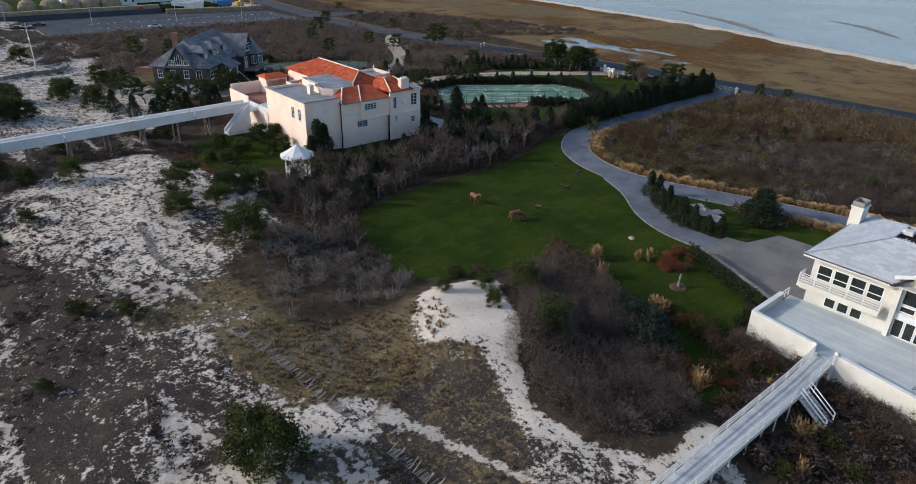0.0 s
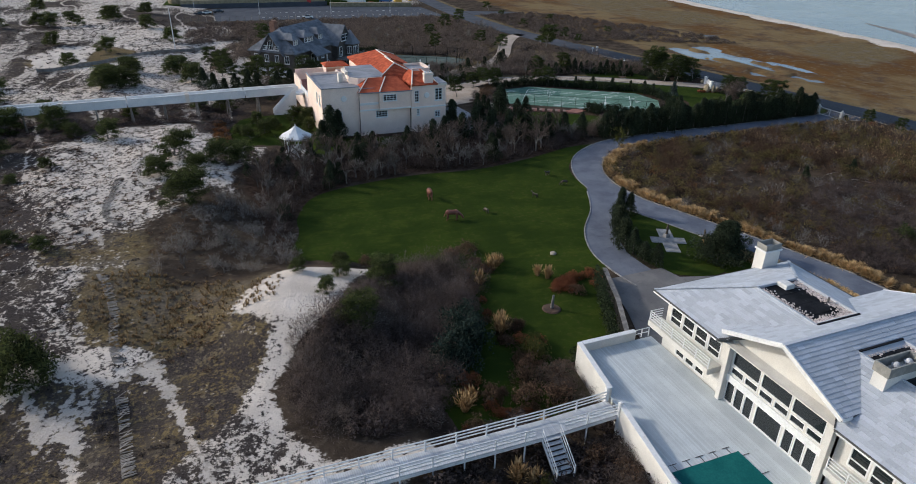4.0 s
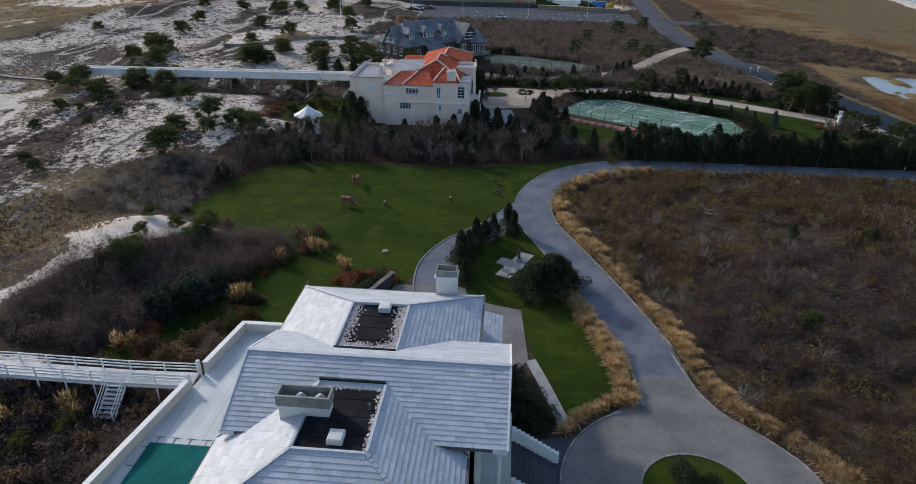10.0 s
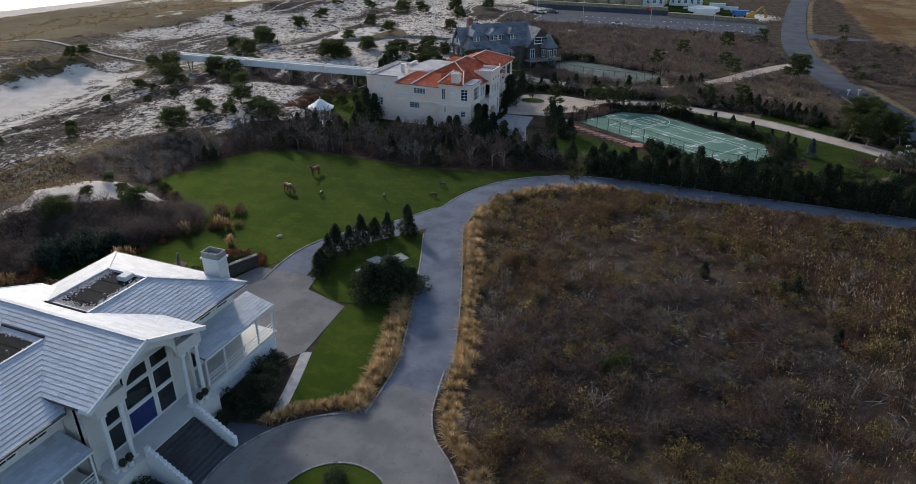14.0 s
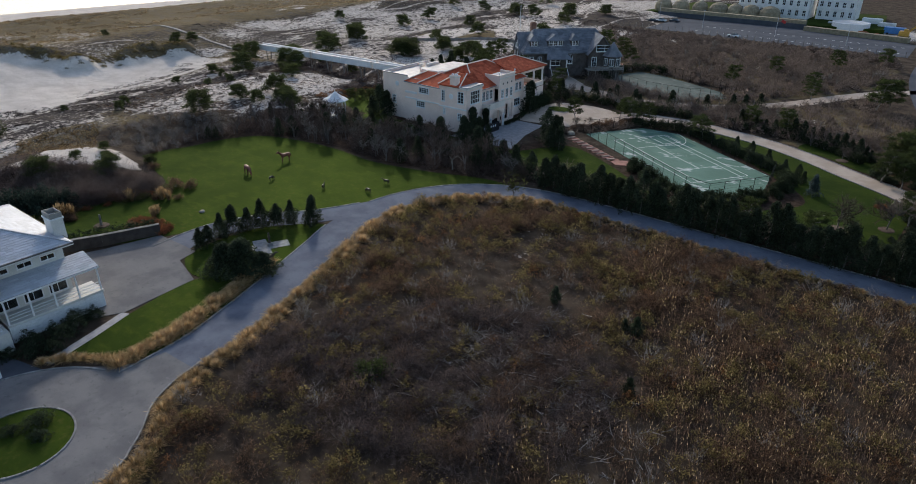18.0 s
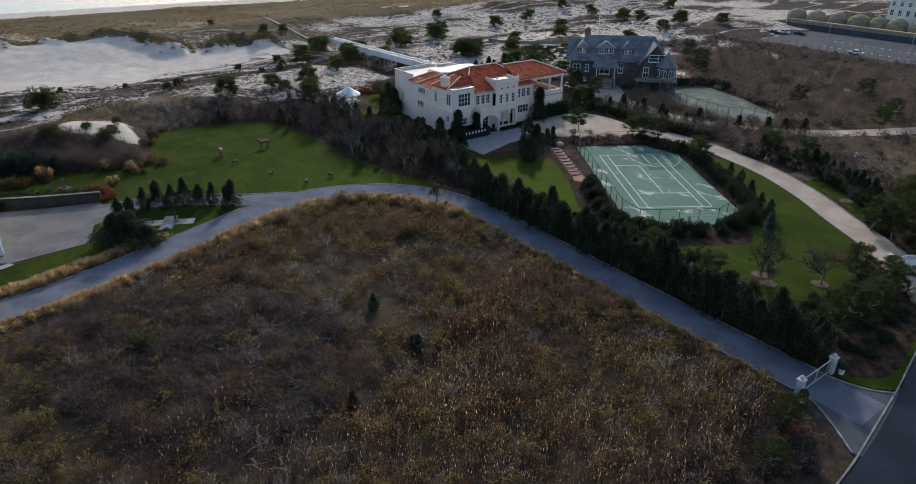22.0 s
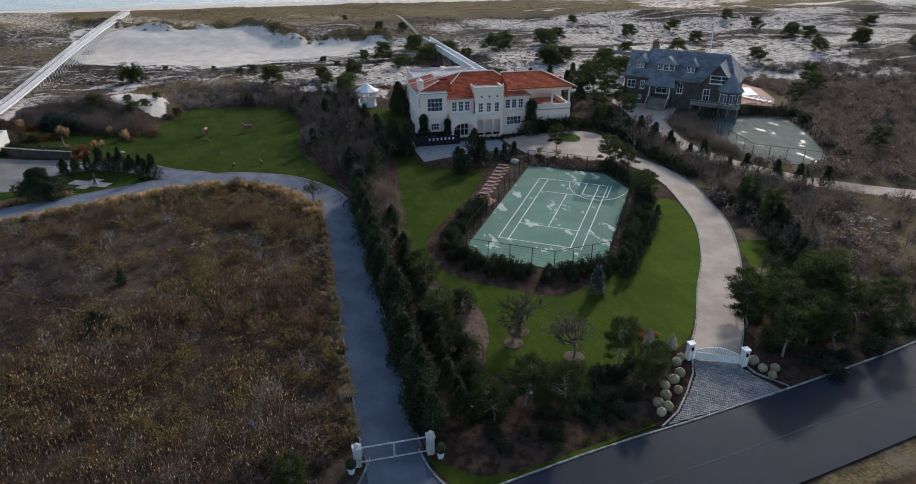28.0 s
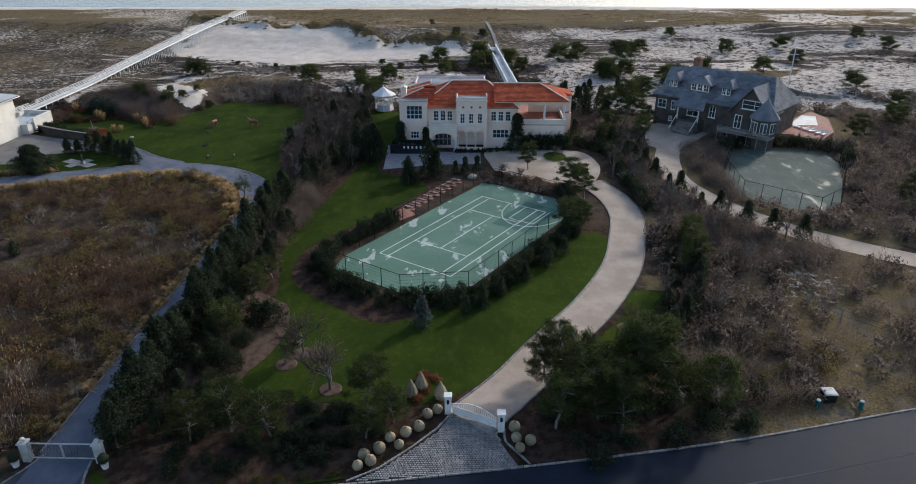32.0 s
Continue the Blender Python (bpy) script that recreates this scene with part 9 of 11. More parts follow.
def pine(seed, h, r, label, mat=None, name="pine", group="pines", pads=14, size=0.34, low=0.3, per_pad=46, pad=(0.30, 0.46)):
    """A crooked trunk with limbs that carry flat pads of needles."""
    g = np.random.default_rng(seed)
    segs, pts = [], []
    p, d = np.array([0, 0, -0.2]), np.array([g.uniform(-0.2, 0.2), g.uniform(-0.2, 0.2), 1.0])
    rr = 0.05 + 0.022 * h
    knots = []
    for i in range(5):
        q = p + d / np.linalg.norm(d) * h * 0.18
        segs.append((p, q, rr * (1 - i * 0.15), rr * (0.85 - i * 0.15)))
        knots.append(q)
        p, d = q, d + g.normal(0, 0.22, 3) * (1, 1, 0)
    first = 0 if low < 0.1 else 1
    for i in range(pads):
        k = knots[min(4, first + int((5 - first) * (i / pads) ** 0.8))]
        f = k[2] / h
        a = i * 2.4 + g.uniform(-0.4, 0.4)
        reach = r * (1.08 - 0.62 * max(0, f - low) / (1 - low)) * g.uniform(0.45, 1.0)
        c = k + np.array([math.cos(a) * reach, math.sin(a) * reach, g.uniform(0.0, 0.14) * h])
        segs.append((k, c, rr * 0.4, rr * 0.15))
        w = r * g.uniform(*pad)
        m = g.normal(0, 1, (per_pad, 3)) * (w * 0.55, w * 0.55, w * 0.17)
        pts.append(c + m + (0, 0, w * 0.15))
    e = thing(name, (0, 0, 0), label, "tree", group)
    tri_part("trunk", *tubes3(segs), M_BARK, e)
    tri_part("crown", *clumps(g, np.concatenate(pts), size * 1.1, 7, 0.8, 0.55, 0.11), mat or M_PINE, e)
    return e


def shrub(seed, r, h, label, mat, name="shrub", group="shrubs", n=170, size=0.26, per=5):
    n, size = int(n * 1.9), size * 0.68
    """A low mound of leaves on short stems."""
    g = np.random.default_rng(seed)
    a, b = g.uniform(0, 6.283, n), g.uniform(0.05, 1.45, n)
    rad = (1 + 0.22 * np.sin(a * 2 + seed) + 0.16 * np.sin(a * 5 + b * 4)) * g.uniform(0.62, 1.0, n)
    c = np.stack([r * rad * np.cos(a) * np.sin(b + 0.12), r * rad * np.sin(a) * np.sin(b + 0.12), h * rad * np.cos(b)], 1)
    e = thing(name, (0, 0, 0), label, "shrub", group)
    tri_part("stem", *tubes3([((0, 0, -0.15), (r * 0.4 * math.cos(k), r * 0.4 * math.sin(k), h * 0.6), 0.05, 0.02) for k in range(6)]), M_BARK, e)
    tri_part("leaves", *clumps(g, c, size, per, 0.9, 0.2), mat, e)
    return e


def tussock(seed, h, mat, label, name="grass_tussock", group="grass tussocks", blades=260, plume=False):
    g = np.random.default_rng(seed)
    V, F = [], []
    for i in range(blades):
        a, t = g.uniform(0, 6.283), abs(g.normal(0, 0.28 if plume else 0.62))
        d = np.array([math.cos(a) * math.sin(t), math.sin(a) * math.sin(t), math.cos(t)])
        ln = h * g.uniform(0.7, 1.1)
        p0 = np.array([math.cos(a), math.sin(a), 0]) * g.uniform(0, 0.18) * h
        p1 = p0 + d * ln * 0.6
        p2 = p1 + (d + (d[0] * 0.6, d[1] * 0.6, -0.45)) * ln * 0.4
        s = np.array([-math.sin(a), math.cos(a), 0]) * h * (0.020 if not plume else 0.024)
        k = len(V)
        V += [p0 - s, p0 + s, p1 + s * 1.1, p1 - s * 1.1, p2]
        F += [(k, k + 1, k + 2), (k, k + 2, k + 3), (k + 3, k + 2, k + 4)]
        if plume and i % 4 == 0:
            k = len(V)
            q = p1 + d * ln * 0.35
            V += [q - s * 3, q + s * 3, q + d * ln * 0.3]
            F += [(k, k + 1, k + 2)]
    ob = new(name, tri_mesh(name, np.array(V), np.array(F)))
    ob.data.materials.append(mat)
    return tagged(ob, label, "ornamental grass", group)


def slivers(p, d, ln, w, g):
    """Thin pointed triangles from points p along ways d."""
    side = np.cross(d, g.normal(0, 1, d.shape))
    side /= np.linalg.norm(side, axis=1)[:, None] + 1e-9
    V = np.stack([p - side * w, p + side * w, p + d * ln[:, None]], 1).reshape(-1, 3)
    return V, np.arange(len(V)).reshape(-1, 3)


def unit(v):
    return v / (np.linalg.norm(v, axis=1)[:, None] + 1e-9)


def brush_mesh(seed, stems, h, w, r=0.018, forks=3):
    """A leafless shrub: thin stems that fork twice."""
    g = np.random.default_rng(seed)
    a, t = g.uniform(0, 6.283, stems), g.uniform(0.1, 0.95, stems)
    d = np.stack([np.cos(a) * np.sin(t), np.sin(a) * np.sin(t), np.cos(t)], 1)
    p = np.stack([np.cos(a), np.sin(a), 0 * a], 1) * (g.uniform(0, 0.3, stems) * w)[:, None] - (0, 0, 0.1)
    ln = h * g.uniform(0.45, 0.8, stems)
    out = [slivers(p, d, ln, r, g)]
    for lev in range(2):
        k = forks * (2 if lev else 1)
        p2 = np.repeat(p, k, 0) + np.repeat(d * ln[:, None], k, 0) * g.uniform(0.35, 0.95, (len(p) * k, 1))
        d = unit(np.repeat(d, k, 0) + g.normal(0, 0.5, (len(p) * k, 3)) + (0, 0, 0.1))
        ln = np.repeat(ln, k) * g.uniform(0.3, 0.6, len(p) * k)
        p = p2
        out.append(slivers(p, d, ln, r * (0.75 - 0.2 * lev), g))
    return gather(out)


def twig_mound(seed, n, r, h, ln=0.55, w=0.012):
    """A rounded leafless shrub: fine twigs that point out of a lumpy dome, thinner inside."""
    g = np.random.default_rng(seed)
    a, b = g.uniform(0, 6.283, n), np.arccos(g.uniform(0.0, 1.0, n))
    q = g.uniform(0.35, 1.0, n) ** 0.5 * (1 + 0.20 * np.sin(a * 2 + seed) + 0.13 * np.sin(a * 5 + b * 5 + seed))
    c = np.stack([r * q * np.cos(a) * np.sin(b), r * q * np.sin(a) * np.sin(b), h * q * np.cos(b)], 1)
    d = unit(c / (r, r, h) + g.normal(0, 0.55, (n, 3)) + (0, 0, 0.12))
    return slivers(c - d * 0.3 * ln, d, ln * g.uniform(0.5, 1.2, n), w, g)


def leafy_mesh(seed, n, r, h, size, per=3):
    g = np.random.default_rng(seed)
    a, b = g.uniform(0, 6.283, n), g.uniform(0.0, 1.5, n)
    q = g.uniform(0.5, 1.0, n)
    c = np.stack([r * q * np.cos(a) * np.sin(b), r * q * np.sin(a) * np.sin(b), h * q * np.cos(b)], 1)
    return clumps(g, c, size, per, 0.9, 0.4)


def scatter(poly, count, seed, avoid=()):
    g = np.random.default_rng(seed)
    p = np.array(poly)
    lo, hi = p.min(0), p.max(0)
    out = np.zeros((0, 2))
    while len(out) < count:
        q = g.uniform(lo, hi, (count * 3, 2))
        ok = inside(poly, q[:, 0], q[:, 1])
        for av in avoid:
            ok &= ~inside(av, q[:, 0], q[:, 1])
        out = np.concatenate([out, q[ok]])
    return out[:count]


def rows_of(pts, seed, lo, hi, up=(0.8, 1.2), sink=0.0):
    g = np.random.default_rng(seed)
    s = g.uniform(lo, hi, len(pts))
    return np.stack([pts[:, 0], pts[:, 1], land(pts[:, 0], pts[:, 1]) - sink, g.uniform(0, 6.283, len(pts)), s, s * g.uniform(*up, len(pts))], 1)


def stuff(name, items, mat, label, category):
    V, F = gather(items)
    ob = tri_part(name, V, F, mat)
    return tagged(ob, label, category, kind="stuff")


PLANTED = [0]


def plant(master, x, y, s=1.0, turn=None, up=1.0, z=None):
    """A copy of a plant at a place; the first call moves the master itself."""
    PLANTED[0] += 1
    turn = (PLANTED[0] * 137.5) % 360 if turn is None else turn
    m = pose(x, y, float(land(x, y)) if z is None else z, 0, 0, turn) @ Matrix.Diagonal((s, s, s * up, 1))
    if master.name not in USED:
        USED.add(master.name)
        master.matrix_basis = m
        return master
    ob = copy_thing(master, Matrix.Identity(4))
    ob.matrix_basis = m
    return ob


USED = set()
rp = random.Random(21)

# cedars along the drive
CE = [cedar(40 + i, 4.2 + 0.4 * (i % 3), 1.25 + 0.15 * (i % 2), "dark green cedar in a screening row", group="screening cedars", n=900, size=0.25, power=0.42) for i in range(4)]
for i in range(34):
    x = 101.5 + 1.58 * i + rp.uniform(-0.4, 0.4)
    plant(CE[i % 4], x, 83.5 + rp.uniform(-0.4, 0.5), rp.uniform(0.9, 1.15), up=rp.uniform(0.9, 1.2))
for i in range(17):
    plant(CE[(i + 1) % 4], 112 + 2.5 * i + rp.uniform(-0.7, 0.7), 86.6 + rp.uniform(-0.3, 0.5), rp.uniform(0.55, 0.8))

# the wood between lawn and mansion
BT = [bare_tree(60 + i, 6.0 + 0.6 * i, "leafless grey-brown tree in a dense belt", group="bare wood trees") for i in range(4)]
BP = [bare_tree(70 + i, 5.4, "pale grey leafless tree in a dense belt", M_TWIGPALE, group="pale wood trees") for i in range(2)]
for i, (x, y) in enumerate(scatter(WOODS, 120, 5)):
    s = rp.uniform(0.62, 1.05) * (0.75 if x < 44 else 1.0)
    plant((BT + BP)[i % 6], x, y, s)
EV = [cedar(80 + i, 5.2, 1.7, "dark ragged evergreen among bare trees", group="wood evergreens", n=760, size=0.30, power=0.6) for i in range(3)]
for x, y, s in ((52.4, 97.4, 1.25), (54.0, 98.0, 1.05), (50.8, 96.8, 0.8), (64.0, 88.5, 0.8), (69.5, 90.5, 0.85), (75.0, 90.2, 1.0), (78.5, 92.6, 1.05), (81.0, 91.0, 0.95), (84.0, 89.6, 1.0), (87.0, 88.0, 0.9), (72.5, 92.8, 0.8), (80.5, 94.6, 1.0), (83.0, 94.0, 0.8), (91.0, 87.2, 0.9), (94.0, 86.4, 0.9),
                (97.5, 85.8, 0.85), (58.0, 89.4, 0.7), (46.8, 87.0, 0.7), (66.5, 80.5, 0.7), (77.0, 81.5, 0.75), (88.0, 83.6, 0.8), (89.2, 104.6, 1.15), (90.4, 105.6, 0.95), (93.6, 101.4, 0.8), (91.6, 101.2, 0.75)):
    plant(rp.choice(EV), x, y, s)
for i, (x, y) in enumerate(scatter(WOODS, 22, 6)):
    plant(EV[i % 3], x, y, rp.uniform(0.55, 0.85) * (0.75 if x < 44 else 1.0))
for x, y, s in ((43.6, 89.0, 0.75), (45.4, 88.6, 0.8), (47.4, 88.0, 0.85), (49.6, 88.6, 0.8), (42.0, 87.2, 0.7)):
    plant(BT[int(x) % 4], x, y, s)
CN = cedar(90, 4.6, 1.15, "tightly clipped dark green cone shrub", group="clipped cones", n=1100, size=0.22, power=0.45)
for x, y, s in ((76.2, 98.4, 1.2), (76.0, 103.0, 0.95), (75.8, 119.6, 1.5), (88.2, 110.4, 0.62), (87.6, 112.4, 0.62), (88.6, 108.8, 0.5)):
    plant(CN, x, y, s)

# brush under the wood, in the thicket and round the old court
BR = [brush_mesh(100 + i, 16, 2.2, 1.2) for i in range(4)]
LB = [leafy_mesh(110 + i, 46, 1.0, 1.0, 0.34) for i in range(3)]
items = []
for k in range(4):
    items.append(spread(*BR[k], rows_of(scatter(WOODS, 150, 200 + k), 210 + k, 0.7, 1.2)))
stuff("brush", items, M_BRUSH, "dense dark leafless brush", "brush")
TM = [twig_mound(120 + i, 900, 1.5 + 0.2 * i, 1.9 + 0.25 * i, 0.42, 0.013) for i in range(3)]
HEDGEROW = [(94.0, 84.6), (100.0, 85.4), (122.0, 85.0), (122.0, 87.4), (100.0, 88.4), (92.0, 88.0)]
stuff("brush", [spread(*TM[k], rows_of(scatter(HEDGEROW, 18, 225 + k), 226 + k, 0.7, 1.25, (0.9, 1.3))) for k in range(3)], M_NBRUSH, "grey-brown bare shrubs behind the cedar row", "brush")
stuff("thicket_twigs", [spread(*TM[k], rows_of(scatter(THICKET, 62, 220 + k), 230 + k, 0.7, 1.35, (0.8, 1.15))) for k in range(3)], M_BRUSH, "dark brown rounded leafless thicket", "brush")
stuff("thicket_twigs", [spread(*TM[k], rows_of(scatter(THICKET, 22, 224 + k), 234 + k, 0.7, 1.3, (0.8, 1.2))) for k in range(3)], M_TWIG, "grey-brown rounded leafless thicket", "brush")
TANGLE = [(22.5, 50), (25, 60), (28, 67), (33, 74), (38.5, 74), (39.5, 60), (39, 52), (34, 49.5), (29, 51)]
for i, (x, y) in enumerate(scatter(TANGLE, 40, 241)):
    plant(BP[i % 2], x, y, rp.uniform(0.34, 0.62), up=0.8)
items = [spread(*BR[k], rows_of(scatter(TANGLE, 26, 240 + k), 250 + k, 0.5, 0.9)) for k in range(4)]
items += [spread(*TM[k], rows_of(scatter(THICKET, 5, 260 + k), 261 + k, 0.6, 0.9)) for k in range(3)]
items += [spread(*BR[k], rows_of(scatter(FIELD, 70, 265 + k), 266 + k, 0.7, 1.1)) for k in range(4)]
stuff("pale_brush", items, M_TWIGPALE, "pale grey tangled dead brush", "brush")
stuff("brush", [spread(*LB[k], rows_of(scatter(UNDER, 90, 290 + k), 295 + k, 0.5, 1.1, (0.5, 0.9))) for k in range(3)], M_BRUSH, "low brown brush under the walkway", "brush")
rim_g = np.random.default_rng(61)
rim_p = RIM[rim_g.integers(0, len(RIM), 320)] + rim_g.normal(0, 2.0, (320, 2))
stuff("rim_grass", [spread(*LB[0], rows_of(rim_p, 62, 0.4, 1.0, (0.5, 0.8)))], M_FIELDG, "olive dune grass tufts on the sand rim", "dune grass")
SOUTH = [(40.0, 0.0), (58.0, 0.0), (58.4, 18.4), (46.0, 18.8), (42.0, 16.0)]
stuff("brush", [spread(*LB[k], rows_of(scatter(SOUTH, 80, 296 + k), 297 + k, 0.7, 1.4, (0.6, 1.0))) for k in range(3)], M_BRUSH, "dark brown shrubs below the boardwalk", "brush")
stuff("thicket_mounds", [spread(*LB[k], rows_of(scatter(THICKET, 60, 270 + k), 280 + k, 0.7, 1.2, (0.8, 1.3))) for k in range(3)], M_BRUSH, "dark brown inner growth of the thicket", "brush")
WALLSIDE = [(55.6, 23.6), (58.8, 22.8), (57.8, 17.4), (56.0, 17.2), (55.0, 20.0)]
WALLSOUTH = [(55.4, 14.0), (57.4, 14.0), (54.6, -6.0), (52.0, -6.0)]
stuff("brush", [spread(*TM[k], rows_of(scatter(WALLSIDE, 6, 284 + k), 285 + k, 0.6, 0.95, (0.7, 1.0))) for k in range(3)] + [spread(*TM[k], rows_of(scatter(WALLSOUTH, 12, 287 + k), 288 + k, 0.6, 1.0, (0.7, 1.0))) for k in range(3)], M_NBRUSH, "grey-brown shrubs against the terrace wall", "brush")

# north brush
rare = np.random.default_rng(33)
c2_ = np.array(COURT2)
C2B = [tuple(q) for q in c2_.mean(0) + (c2_ - c2_.mean(0)) * 1.06]
NO_GO = (C2B, [(40, 148), (48, 142), (72, 142), (76, 150), (66, 160), (72, 186), (50, 190), (36, 160)])


def off_lanes(pts, gap=3.4):
    ok = np.ones(len(pts), bool)
    for ln in (GREY_LINE, PINK_LINE):
        ok &= np.min(np.hypot(pts[:, :1] - ln[None, :, 0], pts[:, 1:] - ln[None, :, 1]), axis=1) > gap
    ok &= ~(inside(CLEAR, pts[:, 0], pts[:, 1]) & (rare.random(len(pts)) < 0.5))
    return pts[ok]


NB = [spread(*BR[k], rows_of(off_lanes(scatter(NORTH_WOODS, 300, 300 + k, NO_GO)), 310 + k, 0.8, 1.5)) for k in range(4)]
NB += [spread(*LB[k], rows_of(off_lanes(scatter(NORTH_WOODS, 420, 320 + k, NO_GO)), 330 + k, 0.8, 1.7, (0.7, 1.1))) for k in range(3)]
stuff("brush", NB, M_NBRUSH, "dense grey-brown brush behind the drives", "brush")
for i, (x, y) in enumerate(scatter([(96, 137), (70, 146), (64, 142), (74, 134), (100, 135), (118, 136), (148, 128), (146, 140), (136, 150), (124, 152), (112, 150), (104, 146)], 46, 7)):
    if np.min(np.hypot(GREY_LINE[:, 0] - x, GREY_LINE[:, 1] - y)) > 3.2 and not inside(CLEAR, x, y):
        plant((BT + BP)[i % 6], x, y, rp.uniform(0.5, 0.85))
for i, (x, y) in enumerate(scatter([(100, 168), (112, 166), (126, 186), (132, 205), (120, 225), (90, 230), (60, 220), (64, 190), (80, 182)], 40, 8)):
    plant((BT + BP)[i % 6], x, y, rp.uniform(0.5, 0.9))
far_b = [(134, 226), (128, 246), (60, 250), (34, 248), (30, 200), (60, 222)]
stuff("brush", [spread(*LB[k], rows_of(scatter(far_b, 240, 340 + k), 350 + k, 0.9, 2.0, (0.5, 0.9))) for k in range(3)], M_TWIG, "low grey-brown brush by the car park", "brush")
mbr = [(150, 175), (146, 210), (146, 245), (172, 250), (200, 200), (205, 160), (175, 172), (160, 178)]
stuff("brush", [spread(*LB[k], rows_of(scatter(mbr, 260, 360 + k), 370 + k, 0.8, 1.6, (0.5, 0.9))) for k in range(3)], M_TWIG, "low grey brush at the marsh edge", "brush")

BANK = [(71, 151.5), (84, 149.4), (94, 150.0), (100, 152.0), (88, 152.8), (76, 157.4), (70.5, 162)]
BANK2 = [(100, 139.5), (112, 138.5), (124, 140), (121, 158), (112, 151), (100, 143.4), (90, 141.2), (80, 141.4), (84, 138.8)]
stuff("brush", [spread(*TM[k], rows_of(scatter(BANK, 26, 380 + k), 383 + k, 0.6, 1.1, (0.7, 1.1))) for k in range(3)] + [spread(*TM[k], rows_of(scatter(BANK2, 60, 386 + k), 389 + k, 0.6, 1.2, (0.7, 1.1))) for k in range(3)], M_TWIG, "grey-brown leafless mounds between the lanes", "brush")
# pines
PN = [pine(400 + i, 6.2, 2.6, "dark green pine with layered pads of needles", group="garden pines", pads=34, per_pad=56, pad=(0.17, 0.29), size=0.27) for i in range(4)]
for x, y, s in ((147.5, 121.6, 1.0), (143.3, 125.4, 1.1), (142.6, 119.6, 0.85), (146.0, 126.2, 1.15), (149.6, 122.4, 0.9), (147.6, 130.0, 0.95), (147.9, 132.7, 0.85), (151.4, 124.0, 0.9), (150.8, 118.8, 0.85), (145.6, 118.6, 0.75),
                (151.8, 92.4, 0.85), (152.4, 95.8, 0.8), (148.4, 102.7, 0.75), (152.3, 103.4, 0.6), (150.4, 105.4, 0.6), (153.0, 89.4, 0.6), (125.7, 88.4, 0.6), (130.5, 87.6, 0.7), (138.5, 87.4, 0.75),
                (86.2, 121.0, 0.72), (97.0, 126.6, 0.85), (99.4, 128.6, 0.7), (93.0, 127.6, 0.6), (112.0, 124.6, 0.75), (109.6, 127.0, 0.6), (68.6, 143.4, 0.8), (60.6, 146.8, 0.75), (124.0, 138.0, 0.8), (117.0, 139.2, 0.7), (120.6, 172.0, 0.8), (110.0, 150.0, 0.0)):
    if s:
        plant(rp.choice(PN), x, y, s)
for x, y, s in ((57.0, 143.0, 1.1), (50.0, 141.0, 1.0), (45.0, 146.5, 1.1), (40.5, 150.5, 1.05), (38.0, 158.0, 1.0), (42.8, 144.0, 0.9), (66.0, 138.6, 0.8), (72.0, 136.8, 0.7), (36.0, 166.0, 0.9), (100.6, 176.0, 0.8), (118.0, 182.0, 0.75), (128.0, 226.0, 0.9), (118.6, 214.0, 0.9), (106.0, 196.0, 0.8), (134.6, 168.0, 1.2), (136.6, 172.4, 1.1), (70.0, 184.0, 0.9), (62.0, 196.0, 0.9), (54.0, 201.0, 1.0), (150.6, 176.0, 0.5)):
    plant(rp.choice(PN), x, y, s)
MS = pine(440, 4.0, 1.7, "small dark pine on the marsh edge", name="pine", group="marsh pines", pads=9)
for x, y, s in ((150.6, 214.0, 0.8), (166.0, 224.0, 0.8), (172.0, 190.0, 0.7), (158.0, 196.0, 0.6), (150.8, 186.0, 0.7), (157.0, 262.0, 1.0), (154.0, 243.0, 0.7)):
    plant(MS, x, y, s)

